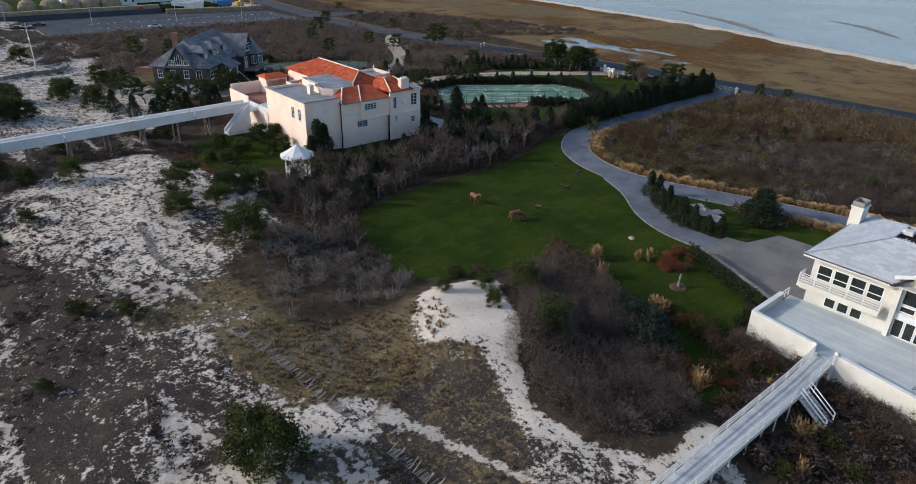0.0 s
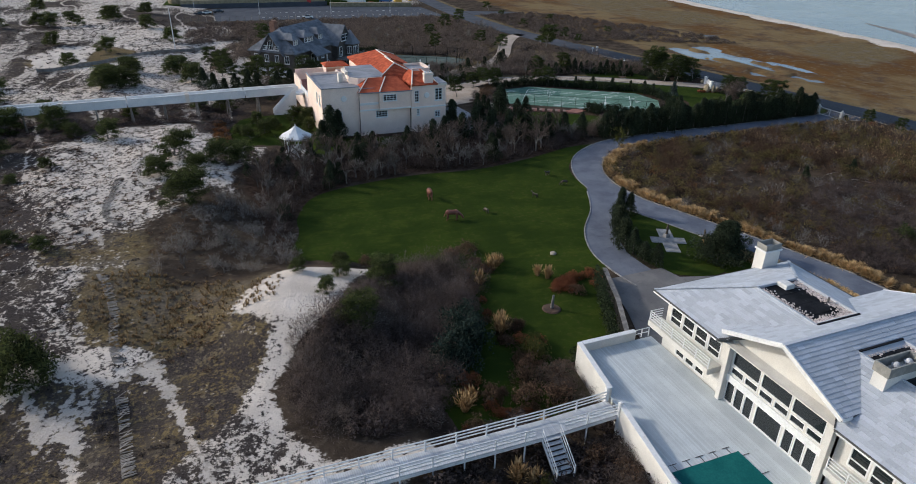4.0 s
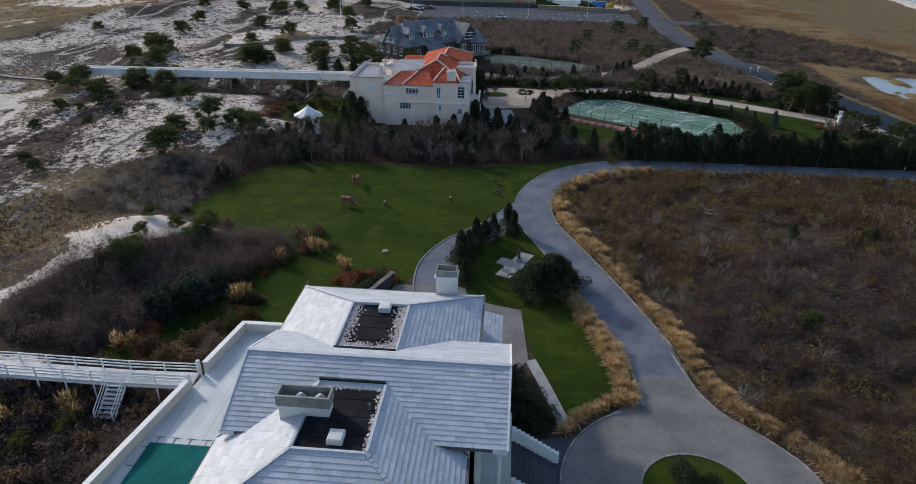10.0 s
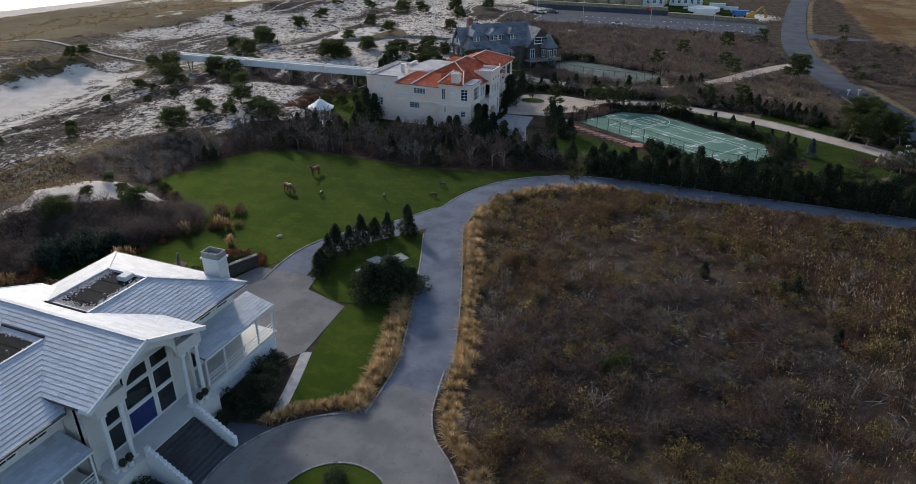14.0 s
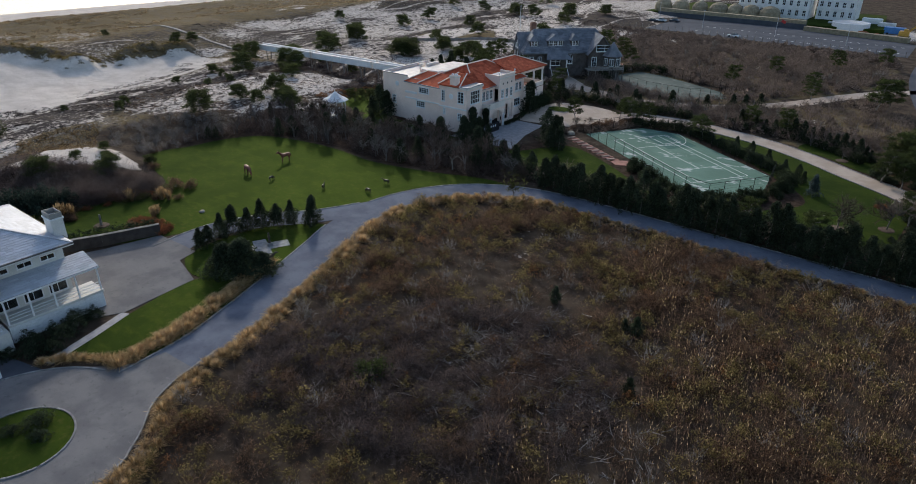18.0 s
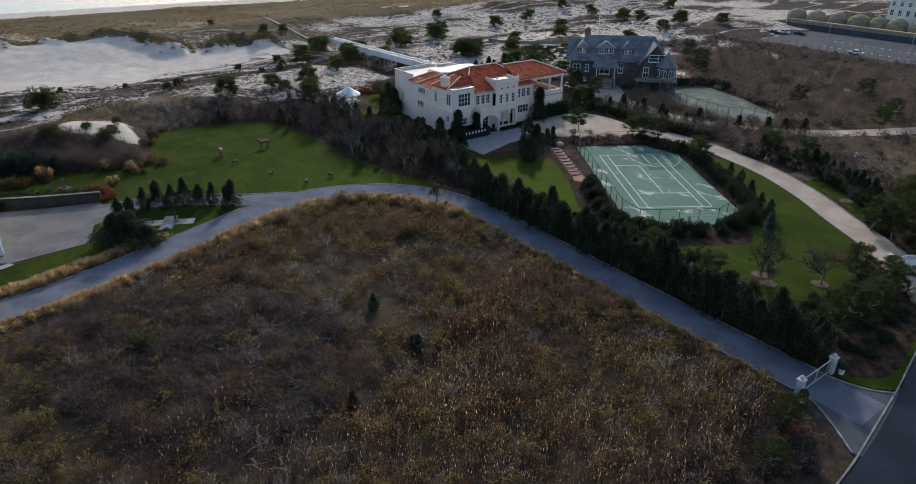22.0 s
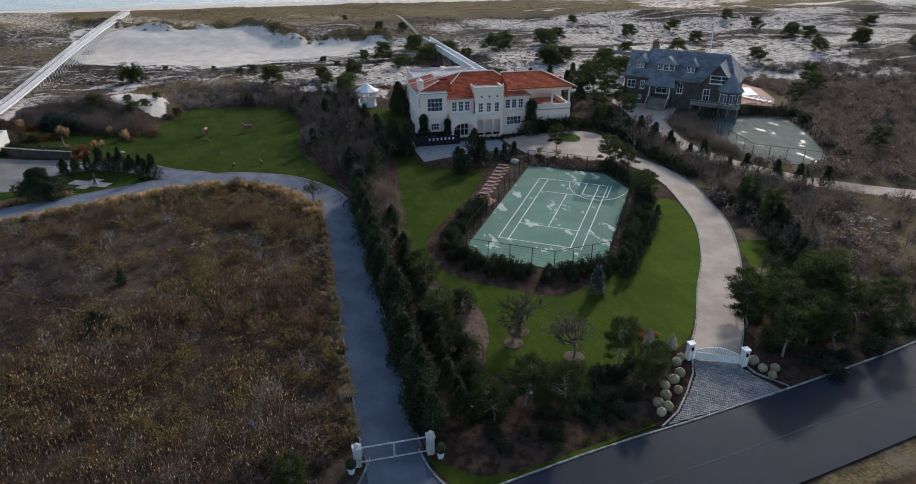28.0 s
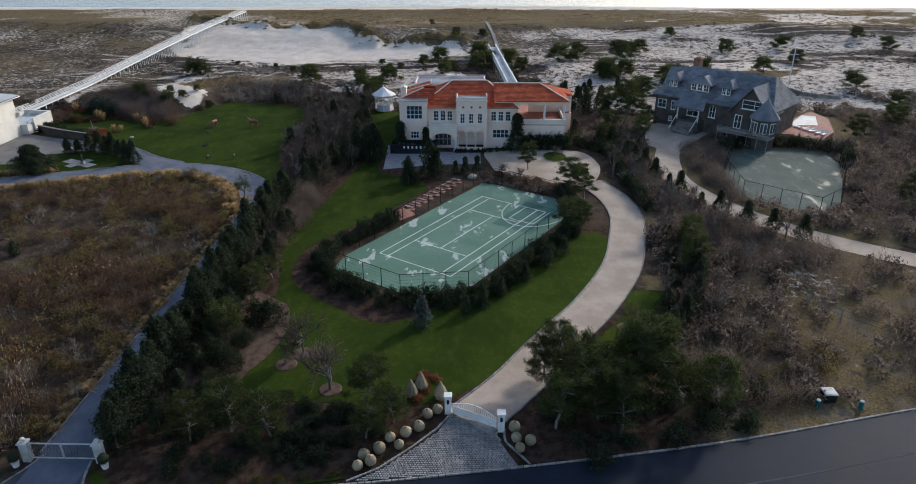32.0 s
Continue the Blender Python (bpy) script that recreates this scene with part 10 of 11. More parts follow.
# dune pines, broad and low
DP = [pine(450 + i, 3.1 + 0.25 * i, 1.9, "low bushy pine rooted in dune sand", M_DUNEPINE, group="dune pines", pads=34, low=0.0, size=0.30, per_pad=34, pad=(0.18, 0.34)) for i in range(4)]
BP_ = shrub(515, 2.2, 2.7, "dense dark green pine mound on dune sand", M_DUNEPINE, "dune_pine_mound", "pine mounds", n=900, size=0.34)
plant(BP_, 13.5, 36.6, 1.4)
for x, y, s in ((28.5, 162.5, 1.3), (-13.4, 112.9, 1.4), (-0.8, 101.3, 1.4), (-1.0, 116.5, 1.4), (6.9, 112.0, 1.2), (27.3, 70.8, 1.35), (24.3, 83.2, 1.0), (26.3, 91.1, 1.2), (32.3, 87.9, 1.0), (36.3, 87.2, 1.1), (29.1, 83.8, 0.8), (-6.6, 96.8, 0.7), (8.4, 91.5, 0.5), (14.5, 146.0, 1.3), (11.7, 62.2, 0.5), (-4.4, 84.5, 0.5), (30.7, 151.1, 1.3), (41.6, 35.0, 1.0), (45.8, 42.1, 0.9), (43.8, 50.8, 0.5), (12.0, 147.0, 1.5), (16.0, 103.6, 0.95), (7.9, 65.5, 0.5), (17.2, 161.0, 1.2), (-26.3, 192.0, 1.3), (-14.5, 156.0, 1.5), (11.9, 152.0, 1.3),
                (-4.7, 122.6, 1.35), (16.2, 164.0, 1.1), (26.1, 160.0, 1.1), (27.3, 206.0, 1.2), (38.3, 171.0, 1.0), (-2.7, 247.0, 1.3), (8.0, 257.0, 1.4), (-18.7, 114.0, 1.0), (-38.0, 105.4, 0.8), (-8.1, 136.6, 1.5), (-18.7, 159.0, 1.3), (-16.8, 144.5, 1.2),
                (17.8, 146.6, 1.1), (-24.4, 242.0, 1.2), (-11.0, 246.0, 1.3), (5.9, 259.0, 1.4), (-44.0, 114.8, 0.8), (-9.6, 140.6, 1.0), (-22.4, 164.0, 1.2), (-14.5, 250.0, 1.2), (10.9, 106.0, 0.7), (36.0, 123.8, 1.0), (31.0, 126.2, 0.9), (18.6, 122.0, 0.7), (3.5, 124.6, 1.0), 
                (-30.0, 210.0, 1.2), (-5.0, 205.0, 1.1), (10.0, 190.0, 1.2), (20.0, 232.0, 1.2), (-48.0, 180.0, 0.9), (2.0, 176.0, 1.0), (-40.0, 240.0, 1.1), (18.0, 270.0, 1.3), (-20.0, 285.0, 1.3), (38.0, 46.2, 0.42), (42.5, 44.6, 0.5), (40.0, 40.5, 0.45), (-3.0, 42.0, 0.35), (3.0, 55.0, 0.35), (-2.0, 96.0, 0.5), (4.0, 88.0, 0.45), (-60.0, 96.0, 0.5)):
    plant(rp.choice(DP), x, y, s * 1.15, up=0.85)
for x, y, s in ((39.0, 103.0, 0.75), (41.6, 105.6, 0.8), (44.0, 108.4, 0.75), (41.0, 112.0, 0.7), (46.6, 103.6, 0.6), (37.4, 107.0, 0.6), (48.0, 112.6, 0.85), (50.2, 109.6, 0.95), (49.6, 105.0, 0.7)):
    plant(rp.choice(DP), x, y, s)

# white house planting
JN = [shrub(500 + i, 1.4, 1.3, "dark green spreading juniper", M_CEDAR, name="juniper", group="junipers", n=260) for i in range(3)]
for x, y, s in ((84.8, 15.4, 1.0), (85.6, 17.6, 1.1), (84.6, 19.6, 1.1), (86.4, 14.6, 0.8), (87.2, 16.2, 0.8), (84.4, 21.6, 0.8), (85.2, 12.9, 0.7), (85.0, 4.2, 1.0), (86.2, 3.0, 1.0), (84.8, 1.6, 1.1), (87.0, 4.8, 0.7), (97.2, 10.8, 0.85), (99.0, 10.2, 0.6), (96.6, 9.0, 0.6)):
    plant(rp.choice(JN), x, y, s)
IB = cedar(510, 4.4, 3.1, "large dark ragged evergreen bush", M_CEDAR, "large_bush", "large bushes", 2300, 0.29, 0.55)
for x, y, s in ((88.6, 37.0, 1.0), (86.6, 36.0, 0.85), (90.0, 38.6, 0.6)):
    plant(IB, x, y, s)
IT = [cedar(520 + i, 3.4 + 0.35 * i, 1.35, "small dark evergreen tree in a row", M_CEDAR, "small_tree", "isle trees", 820, 0.25, 0.75) for i in range(3)]
for x, y, s in ((78.2, 39.2, 1.05), (78.0, 41.2, 1.1), (78.0, 43.0, 1.05), (78.8, 44.8, 1.0), (79.6, 46.4, 1.05), (80.6, 48.2, 1.0), (81.6, 49.8, 0.95), (83.4, 52.0, 1.15), (84.2, 51.0, 0.8), (78.8, 37.6, 0.9)):
    plant(rp.choice(IT), x, y, s * rp.uniform(0.75, 1.0), up=rp.uniform(0.85, 1.15))
CY = shrub(530, 1.7, 1.6, "blue-green spreading cypress shrub", M_CYPRESS, name="cypress_shrub", group="yard evergreens", n=300, size=0.34)
for x, y, s in ((49.6, 28.8, 1.45), (48.6, 27.0, 1.25), (51.0, 30.6, 1.45), (52.2, 32.8, 1.2)):
    plant(CY, x, y, s, up=1.3)
YS = [shrub(540 + i, 1.2, 1.2, lab, mt, name="garden_shrub", group=gp, n=170) for i, (lab, mt, gp) in enumerate((("yellow-green rounded garden shrub", M_SHRUBY, "yellow shrubs"), ("rust-leaved low garden shrub", M_SHRUBO, "rust shrubs"), ("brown twiggy garden shrub", M_FIELD, "twiggy shrubs")))]
for x, y, k, s in ((56.6, 26.6, 0, 1.2), (57.6, 28.0, 0, 0.9), (52.4, 32.0, 2, 0.9), (49.2, 24.8, 1, 0.9), (50.2, 22.0, 2, 1.1), (53.0, 21.0, 2, 1.2), (55.2, 20.0, 2, 1.3), (56.6, 22.6, 2, 1.1), (47.4, 18.6, 2, 1.0), (54.6, 12.6, 2, 1.1), (49.4, 11.2, 0, 1.0), (45.8, 12.0, 2, 1.1), (56.0, 10.4, 2, 1.2), (47.0, 8.6, 0, 1.0), (43.0, 12.0, 0, 0.9), (52.0, 9.2, 2, 1.1),
                   (57.0, 7.0, 2, 1.1), (44.0, 6.0, 2, 1.1), (49.0, 5.0, 2, 1.2), (54.6, 38.6, 2, 0.9), (58.4, 44.8, 2, 0.9), (61.6, 45.0, 2, 0.6), (38.6, 54.0, 2, 0.7), (56.8, 47.4, 2, 1.2), (59.0, 48.6, 2, 1.0), (46.4, 49.8, 2, 0.8), (55.0, 25.0, 2, 1.0), (54.0, 23.2, 2, 1.1), (66.4, 35.2, 2, 0.8)):
    plant(YS[k], x, y, s)
for i in range(26):
    plant(YS[1], 64.4 + 6.6 * rp.random(), 36.2 + 2.4 * rp.random() - 0.1 * i * 0.05, rp.uniform(0.4, 0.75), up=0.9)
SLOPE = [(33.0, 96.5), (34.8, 96.0), (35.6, 106.0), (35.2, 116.0), (33.2, 116.0), (32.8, 106.0)]
stuff("brush", [spread(*LB[k], rows_of(scatter(SLOPE, 40, 574 + k), 577 + k, 0.35, 0.7, (0.5, 0.9))) for k in range(3)], M_FIELDO, "rust-brown low growth on the dune slope", "brush")
PT = [tussock(560 + i, 1.6, M_PLUME, "tall straw-coloured plume grass clump", group="plume grasses", blades=260, plume=True) for i in range(2)]
for x, y, s in ((56.9, 40.2, 1.0), (59.9, 43.4, 1.0), (60.8, 43.9, 0.8), (55.2, 31.0, 1.1), (55.8, 32.2, 0.9), (65.0, 39.2, 0.85), (64.2, 40.2, 0.7), (47.6, 21.6, 1.0), (48.4, 22.4, 0.8), (48.2, 13.0, 1.0), (49.2, 12.4, 0.8), (44.2, 11.0, 0.8), (52.8, 17.8, 0.5), (46.8, 25.4, 0.6)):
    plant(rp.choice(PT), x, y, s)
for i, (x, y) in enumerate(scatter([(53.5, 33), (56.0, 43), (58.5, 45.5), (59.6, 43.5), (57.2, 36), (58.0, 28), (58.4, 23.6), (55, 22), (54.6, 28)], 34, 571)):
    plant(YS[(2, 2, 0, 1, 2, 2)[i % 6]], x, y, rp.uniform(0.4, 0.85), up=0.85)
for i, (x, y) in enumerate(scatter([(46.5, 18.5), (48.6, 24.0), (52.5, 22.5), (54.5, 18.0)], 16, 572)):
    plant(YS[(2, 1)[i % 2]], x, y, rp.uniform(0.4, 0.8), up=0.7)
for x, y, sz in ((158.2, 72.6, 0.8), (157.6, 70.2, 0.7)):
    plant(YS[1], x, y, sz)
th = thing("ring_bed_tree", (62.2, 33.2, 0), "thin young trunk in a round mulch bed", "tree")
part("mulch", MB().lathe((62.2, 33.2, 0.0), [(1.05, 0.0), (0.9, 0.14), (0.1, 0.2)], 16), M_MULCH, th)
part("trunk", MB().tube((62.2, 33.2, 0.1), (62.3, 33.2, 1.7), 0.2, 0.12, 7), M_BARK, th)
lh = thing("low_hedge", (62.5, 24.6, 0), "low dark clipped hedge below the deck", "hedge")
g_ = np.random.default_rng(77)
hp = np.stack([g_.uniform(59.6, 66.5, 420), g_.uniform(23.9, 25.2, 420), g_.uniform(0.1, 1.0, 420)], 1)
o_ = tri_part("leaves", *clumps(g_, hp - np.array((62.5, 24.6, 0)), 0.3, 5, 0.9), M_HEDGE, lh)
lw_ = thing("wall_hedge", (68.0, 31.0, 0), "dark clipped hedge along the retaining wall", "hedge")
tq = g_.uniform(0, 1, 700)
hp = np.stack([64.5 + 5.6 * tq + g_.uniform(-0.5, 0.3, 700), 24.8 + 12.0 * tq + g_.uniform(-0.5, 0.5, 700), g_.uniform(0.3, 1.9, 700)], 1)
tri_part("leaves", *clumps(g_, hp - np.array((68.0, 31.0, 0)), 0.32, 5, 0.9), M_HEDGE, lw_)

# court hedge
HS = [shrub(600 + i, 1.15, 1.7, "dark green hedge shrub round the court", M_HEDGE, name="hedge_shrub", group="court hedge", n=220, size=0.3) for i in range(3)]
hl = curve([on_court(a, b)[:2] for a, b in [(-3.0, -10.6), (-12.0, -10.8), (-16.4, -10.0), (-20.2, -6.0), (-20.4, 1.0), (-19.4, 4.4), (-15.6, 9.6), (-11.0, 11.0), (0, 11.0), (10.0, 11.0), (15.0, 8.8), (19.4, 4.0)]], 1.35)
for i, (x, y) in enumerate(hl):
    plant(HS[i % 3], x + rp.uniform(-0.3, 0.3), y + rp.uniform(-0.3, 0.3), rp.uniform(0.75, 1.15))
    if i % 2 and i < 40:
        nx, ny = (x - CO.x), (y - CO.y)
        d = math.hypot(nx, ny)
        plant(HS[(i + 1) % 3], x + nx / d * 1.5, y + ny / d * 1.5, rp.uniform(0.55, 0.9))
SP = cedar(620, 3.2, 1.1, "pale blue-grey spruce with conical crown", M_SPRUCE, "spruce", "blue spruces", 420, 0.3, 0.9)
for x, y, s in ((135.2, 106.7, 1.0),):
    plant(SP, x, y, s)
for i, (x, y) in enumerate(((131.8, 110.4), (130.6, 112.2), (128.0, 114.2), (124.6, 117.0), (121.0, 120.0), (117.6, 122.4))):
    plant(EV[i % 3], x + 1.0, y + 0.8, rp.uniform(0.38, 0.5))
RB = bare_tree(640, 5.0, "leafless ornamental tree in a mulch ring", M_TWIG, "ornamental_tree", "ornamental trees", 0.85, 11, 0.008, 0.62)
for x, y, s in ((140.8, 95.6, 1.6), (142.6, 94.4, 0.8), (146.2, 99.3, 1.65), (135.5, 127.7, 0.9), (79.3, 126.3, 0.72), (88.6, 117.0, 0.7), (90.4, 119.2, 0.6)):
    plant(RB, x, y, s, up=0.82)
    tagged(part("mulch_ring", MB().lathe((x, y, 0.0), [(1.1, 0.0), (0.95, 0.10), (0.1, 0.14)], 14), M_MULCH, None), "round brown mulch ring under a tree", "mulch", kind="structure")
DM = shrub(650, 2.1, 2.4, "very dark dome-shaped evergreen shrub", M_HEDGE, name="dome_shrub", group="dome shrubs", n=760, size=0.3)
for x, y, s in ((135.2, 90.1, 1.0), (143.1, 88.9, 0.9), (147.2, 89.0, 0.8), (139.4, 89.2, 0.55)):
    plant(DM, x, y, s)
LS = [shrub(660 + i, 1.0, 0.8, "low dark spreading evergreen on mulch", M_CEDAR, name="low_evergreen", group="low evergreens", n=150) for i in range(2)]
for i, (x, y) in enumerate(scatter([(148.5, 87.5), (157.0, 88.0), (156.8, 100.5), (153.0, 104.0), (148.0, 106.0), (147.0, 95.0)], 60, 9)):
    plant(LS[i % 2], x, y, rp.uniform(0.5, 1.1))
for i, (x, y) in enumerate(scatter([(151.5, 117.5), (155.0, 120.0), (150.0, 136.0), (146.0, 138.0), (139.0, 130.0), (142.0, 121.0)], 40, 10)):
    plant(LS[i % 2], x, y, rp.uniform(0.7, 1.4))
for i, (x, y) in enumerate(((157.0, 96.0), (156.9, 97.6), (156.7, 99.4), (156.2, 101.6), (157.2, 93.4))):
    plant(YS[0], x, y, 0.4, up=0.6)
for i in range(13):
    plant(YS[1], 145.6 + rp.uniform(-1.6, 2.0), 107.6 + rp.uniform(-1.6, 1.4), rp.uniform(0.4, 0.6), up=0.6)
for i, (x, y) in enumerate(curve([(68.0, 131.6), (73.0, 137.6), (80.0, 140.4), (88.0, 141.0), (96.0, 142.2), (103.0, 145.6), (109.0, 149.6), (114.0, 155.0)], 2.0)):
    plant((EV[i % 3], BT[i % 4], EV[(i + 1) % 3])[i % 3], x + rp.uniform(-0.7, 0.7), y + rp.uniform(-0.8, 0.4), rp.uniform(0.5, 0.8))
GHG = curve([(112, 136.2), (119, 134.8), (126, 133.6), (132, 130.4), (137, 126.6)], 1.5)
for i, (x, y) in enumerate(GHG):
    plant(HS[i % 3], x + 1.0, y + 1.4, rp.uniform(0.6, 0.9))
    plant(EV[i % 3], x + 2.4, y + 3.4, rp.uniform(0.35, 0.7))
for i, (x, y) in enumerate(curve([(104, 137.4), (98, 137.0), (92, 136.2), (86, 136.4), (78, 136.0), (72, 131.0)], 1.6)):
    plant(HS[i % 3], x, y, rp.uniform(0.8, 1.15))
for i, (x, y) in enumerate(curve([(82.6, 177.0), (76.0, 178.4), (71.8, 171.0), (71.4, 163.0), (75.6, 157.2)], 1.3)):
    plant(HS[i % 3], x, y, rp.uniform(0.9, 1.25))
for x, y, s in ((37.0, 133.0, 0.9), (41.5, 131.5, 1.0), (44.0, 135.0, 1.05), (39.5, 137.0, 0.95), (46.6, 131.0, 0.85), (48.4, 136.4, 1.0), (35.0, 139.0, 0.9), (42.5, 140.5, 1.0), (52.0, 140.0, 0.9), (33.0, 146.0, 0.9)):
    plant(rp.choice(EV), x, y, s * 0.95)
FC = [(86.0, 111.0), (90.0, 116.6), (93.0, 121.6), (95.4, 128.4), (99.5, 128.0), (97.6, 121.0), (93.0, 113.6), (88.6, 109.4)]
stuff("brush", [spread(*LB[k], rows_of(scatter(FC, 36, 880 + k), 890 + k, 0.5, 0.95, (0.7, 1.1))) for k in range(3)], M_NBRUSH, "brown bare shrubs between court and forecourt", "brush")
for i, (x, y) in enumerate(curve([(74.6, 121.8), (74.6, 125.0), (74.4, 128.8)], 1.0)):
    plant(HS[i % 3], x, y, 1.1, up=1.35)
for i, (x, y) in enumerate(curve([(77.0, 108.6), (76.8, 113.6), (75.4, 118.0)], 1.0)):
    plant(HS[i % 3], x, y, 0.45)
for i, (x, y) in enumerate(scatter([(88.0, 113.0), (96.0, 122.0), (97.5, 129.0), (93.5, 124.0), (88.8, 116.6)], 14, 12)):
    plant(YS[2], x, y, rp.uniform(0.6, 1.0))

# straw tussocks along the drive
TU = [tussock(700 + i, 1.15, M_TUSSOCK, "straw-coloured grass tussock edging the drive", group="drive tussocks") for i in range(4)]
inner = sides(DRIVE_LINE, DRIVE_W + 2.0)[0]
count = 0
for i in range(len(inner)):
    x, y = inner[i]
    if y < 77 and y > 26.0:
        for off in (0.0, 0.9):
            if rp.random() < 0.86 - 0.4 * off:
                dx, dy = inner[i] - DRIVE_LINE[i]
                d = math.hypot(dx, dy)
                plant(TU[count % 4], x + dx / d * off + rp.uniform(-0.2, 0.2), y + dy / d * off + rp.uniform(-0.3, 0.3), rp.uniform(0.7, 1.15))
                count += 1
for a in np.arange(-0.45, 0.48, 0.085):
    for off in (11.0, 11.9):
        plant(TU[count % 4], 97.8 + off * math.cos(a) + rp.uniform(-0.2, 0.2), 8.8 + off * math.sin(a) + rp.uniform(-0.2, 0.2), rp.uniform(0.7, 1.2))
        count += 1
for x, y in FLARE[::2]:
    for off in (1.1, 1.9):
        plant(TU[count % 4], x + off * 0.9 + rp.uniform(-0.2, 0.2), y + off * 0.45 + rp.uniform(-0.2, 0.2), rp.uniform(0.7, 1.15))
        count += 1
outer_e = sides(DRIVE_LINE, 5.0 + 1.7)[1]
for i in range(len(outer_e)):
    x, y = outer_e[i]
    if 19.0 < y < 40.5 and x > 86 and np.hypot(x - 97.8, y - 8.8) > 10.4:
        for off in (0.0, 0.8):
            if rp.random() < 0.85:
                plant(TU[count % 4], x - off + rp.uniform(-0.2, 0.2), y + rp.uniform(-0.2, 0.2) - off * 0.3, rp.uniform(0.75, 1.1))
                count += 1
for a in np.arange(1.98, 2.6, 0.085):
    plant(TU[count % 4], 97.8 + 10.9 * math.cos(a), 8.8 + 10.9 * math.sin(a), rp.uniform(0.7, 1.0))
for i, x in enumerate(np.arange(101.5, 153.0, 1.2)):
    plant(TU[i % 4], x + rp.uniform(-0.3, 0.3), 77.7 + rp.uniform(-0.2, 0.2), rp.uniform(0.5, 0.85), up=0.85)
    if rp.random() < 0.45:
        plant(TU[(i + 1) % 4], x + rp.uniform(0.2, 0.8), 76.8 + rp.uniform(-0.3, 0.3), rp.uniform(0.4, 0.7), up=0.85)
nt = [(x, 76.6 + 0.7 * ((i * 7) % 3) / 2 - 0.6) for i, x in enumerate(np.arange(101.5, 153.0, 0.62))]
TV = tussock(720, 0.8, M_TUSSOCK, "", blades=60)
me_ = TV.data
vv = np.zeros(len(me_.vertices) * 3)
me_.vertices.foreach_get("co", vv)
ff = np.array([p.vertices[:] for p in me_.polygons])
bpy.data.objects.remove(TV)
vv = vv.reshape(-1, 3)
stuff("straw_grass", [spread(vv, ff, rows_of(np.array(nt), 730, 0.45, 0.95)), spread(vv, ff, rows_of(scatter(TANG, 600, 731), 732, 0.3, 0.55)), spread(vv, ff, rows_of(scatter(FIELD, 260, 733), 734, 0.4, 0.8))], M_REED, "loose dry straw grass tufts", "dry grass")

# field scrub and reeds
NEARF = [(90.8, 62.0), (91.5, 68.5), (95.5, 74.0), (101.0, 77.0), (110.0, 77.4), (154.0, 77.4), (161.0, 50.0), (166.0, 8.0), (166.0, -14.0), (108.0, -14.0), (109.2, 6.0), (108.4, 13.0), (105.6, 17.4), (103.0, 20.6), (101.9, 24.0), (100.9, 29.0), (97.6, 41.0), (93.4, 52.0)]
FB = [leafy_mesh(750 + i, 62, 0.80, 0.95, 0.115, 4) for i in range(4)]
FS = [brush_mesh(760 + i, 9, 1.3, 0.8, 0.013, 2) for i in range(3)]
FM = [twig_mound(764 + i, 330, 0.95, 1.15, 0.42, 0.010) for i in range(3)]
sc_pts = scatter(NEARF, 5000, 770)
keep = fbm(sc_pts[:, 0], sc_pts[:, 1], 11, 771) + 0.25 * np.random.default_rng(3).random(len(sc_pts)) > 0.50
sc_pts = sc_pts[keep]
tone = fbm(sc_pts[:, 0], sc_pts[:, 1], 6, 775) * 1.5 - 0.25 + 0.42 * np.random.default_rng(4).random(len(sc_pts))
BARE = [(101, 30), (104, 38), (112, 46), (120, 52), (131, 47), (136, 38), (130, 28), (116, 24), (106, 24)]
bare = near_poly(BARE, sc_pts[:, 0], sc_pts[:, 1], 6)
sc_pts, tone = sc_pts[np.random.default_rng(6).random(len(sc_pts)) > 0.55 * bare], tone[np.random.default_rng(6).random(len(sc_pts)) > 0.55 * bare]
for sel, mt, lab, lo, hi in ((tone < 0.60, M_FIELD, "brown dry scrub covering the field", 0.6, 1.35), ((tone >= 0.60) & (tone < 0.83), M_FIELDG, "olive-yellow shrubs scattered over the field", 0.8, 2.0), ((tone >= 0.83) & (tone < 0.90), M_FIELDO, "rust-orange shrubs scattered over the field", 0.7, 1.5)):
    pts = sc_pts[sel]
    stuff("field_scrub", [spread(*FB[k], rows_of(pts[k::4], 780 + k, lo, hi, (0.7, 1.15))) for k in range(4)], mt, lab, "scrub")
pts = sc_pts[tone >= 0.90]
stuff("field_scrub", [spread(*FM[k], rows_of(pts[k::3], 785 + k, 0.9, 2.0, (0.6, 1.0))) for k in range(3)], M_FIELD, "brown leafless mounds in the field", "scrub")
stuff("field_scrub", [spread(*FM[k], rows_of(scatter(BARE, 130, 786 + k), 788 + k, 0.9, 2.2, (0.5, 0.85))) for k in range(3)], M_BRUSH, "purple-grey leafless shrubs in the field", "scrub")
stuff("field_scrub", [spread(*FM[k], rows_of(scatter([(112, 30), (112, 44), (126, 48), (132, 38), (122, 30)], 9, 792 + k), 793 + k, 0.7, 1.4, (0.5, 0.8))) for k in range(3)], M_TWIGPALE, "silver-grey leafless mounds in the field", "scrub")
stuff("field_stems", [spread(*FS[k], rows_of(scatter(NEARF, 520, 790 + k), 795 + k, 0.5, 1.0)) for k in range(3)], M_TWIG, "thin leafless stems in the field", "scrub")
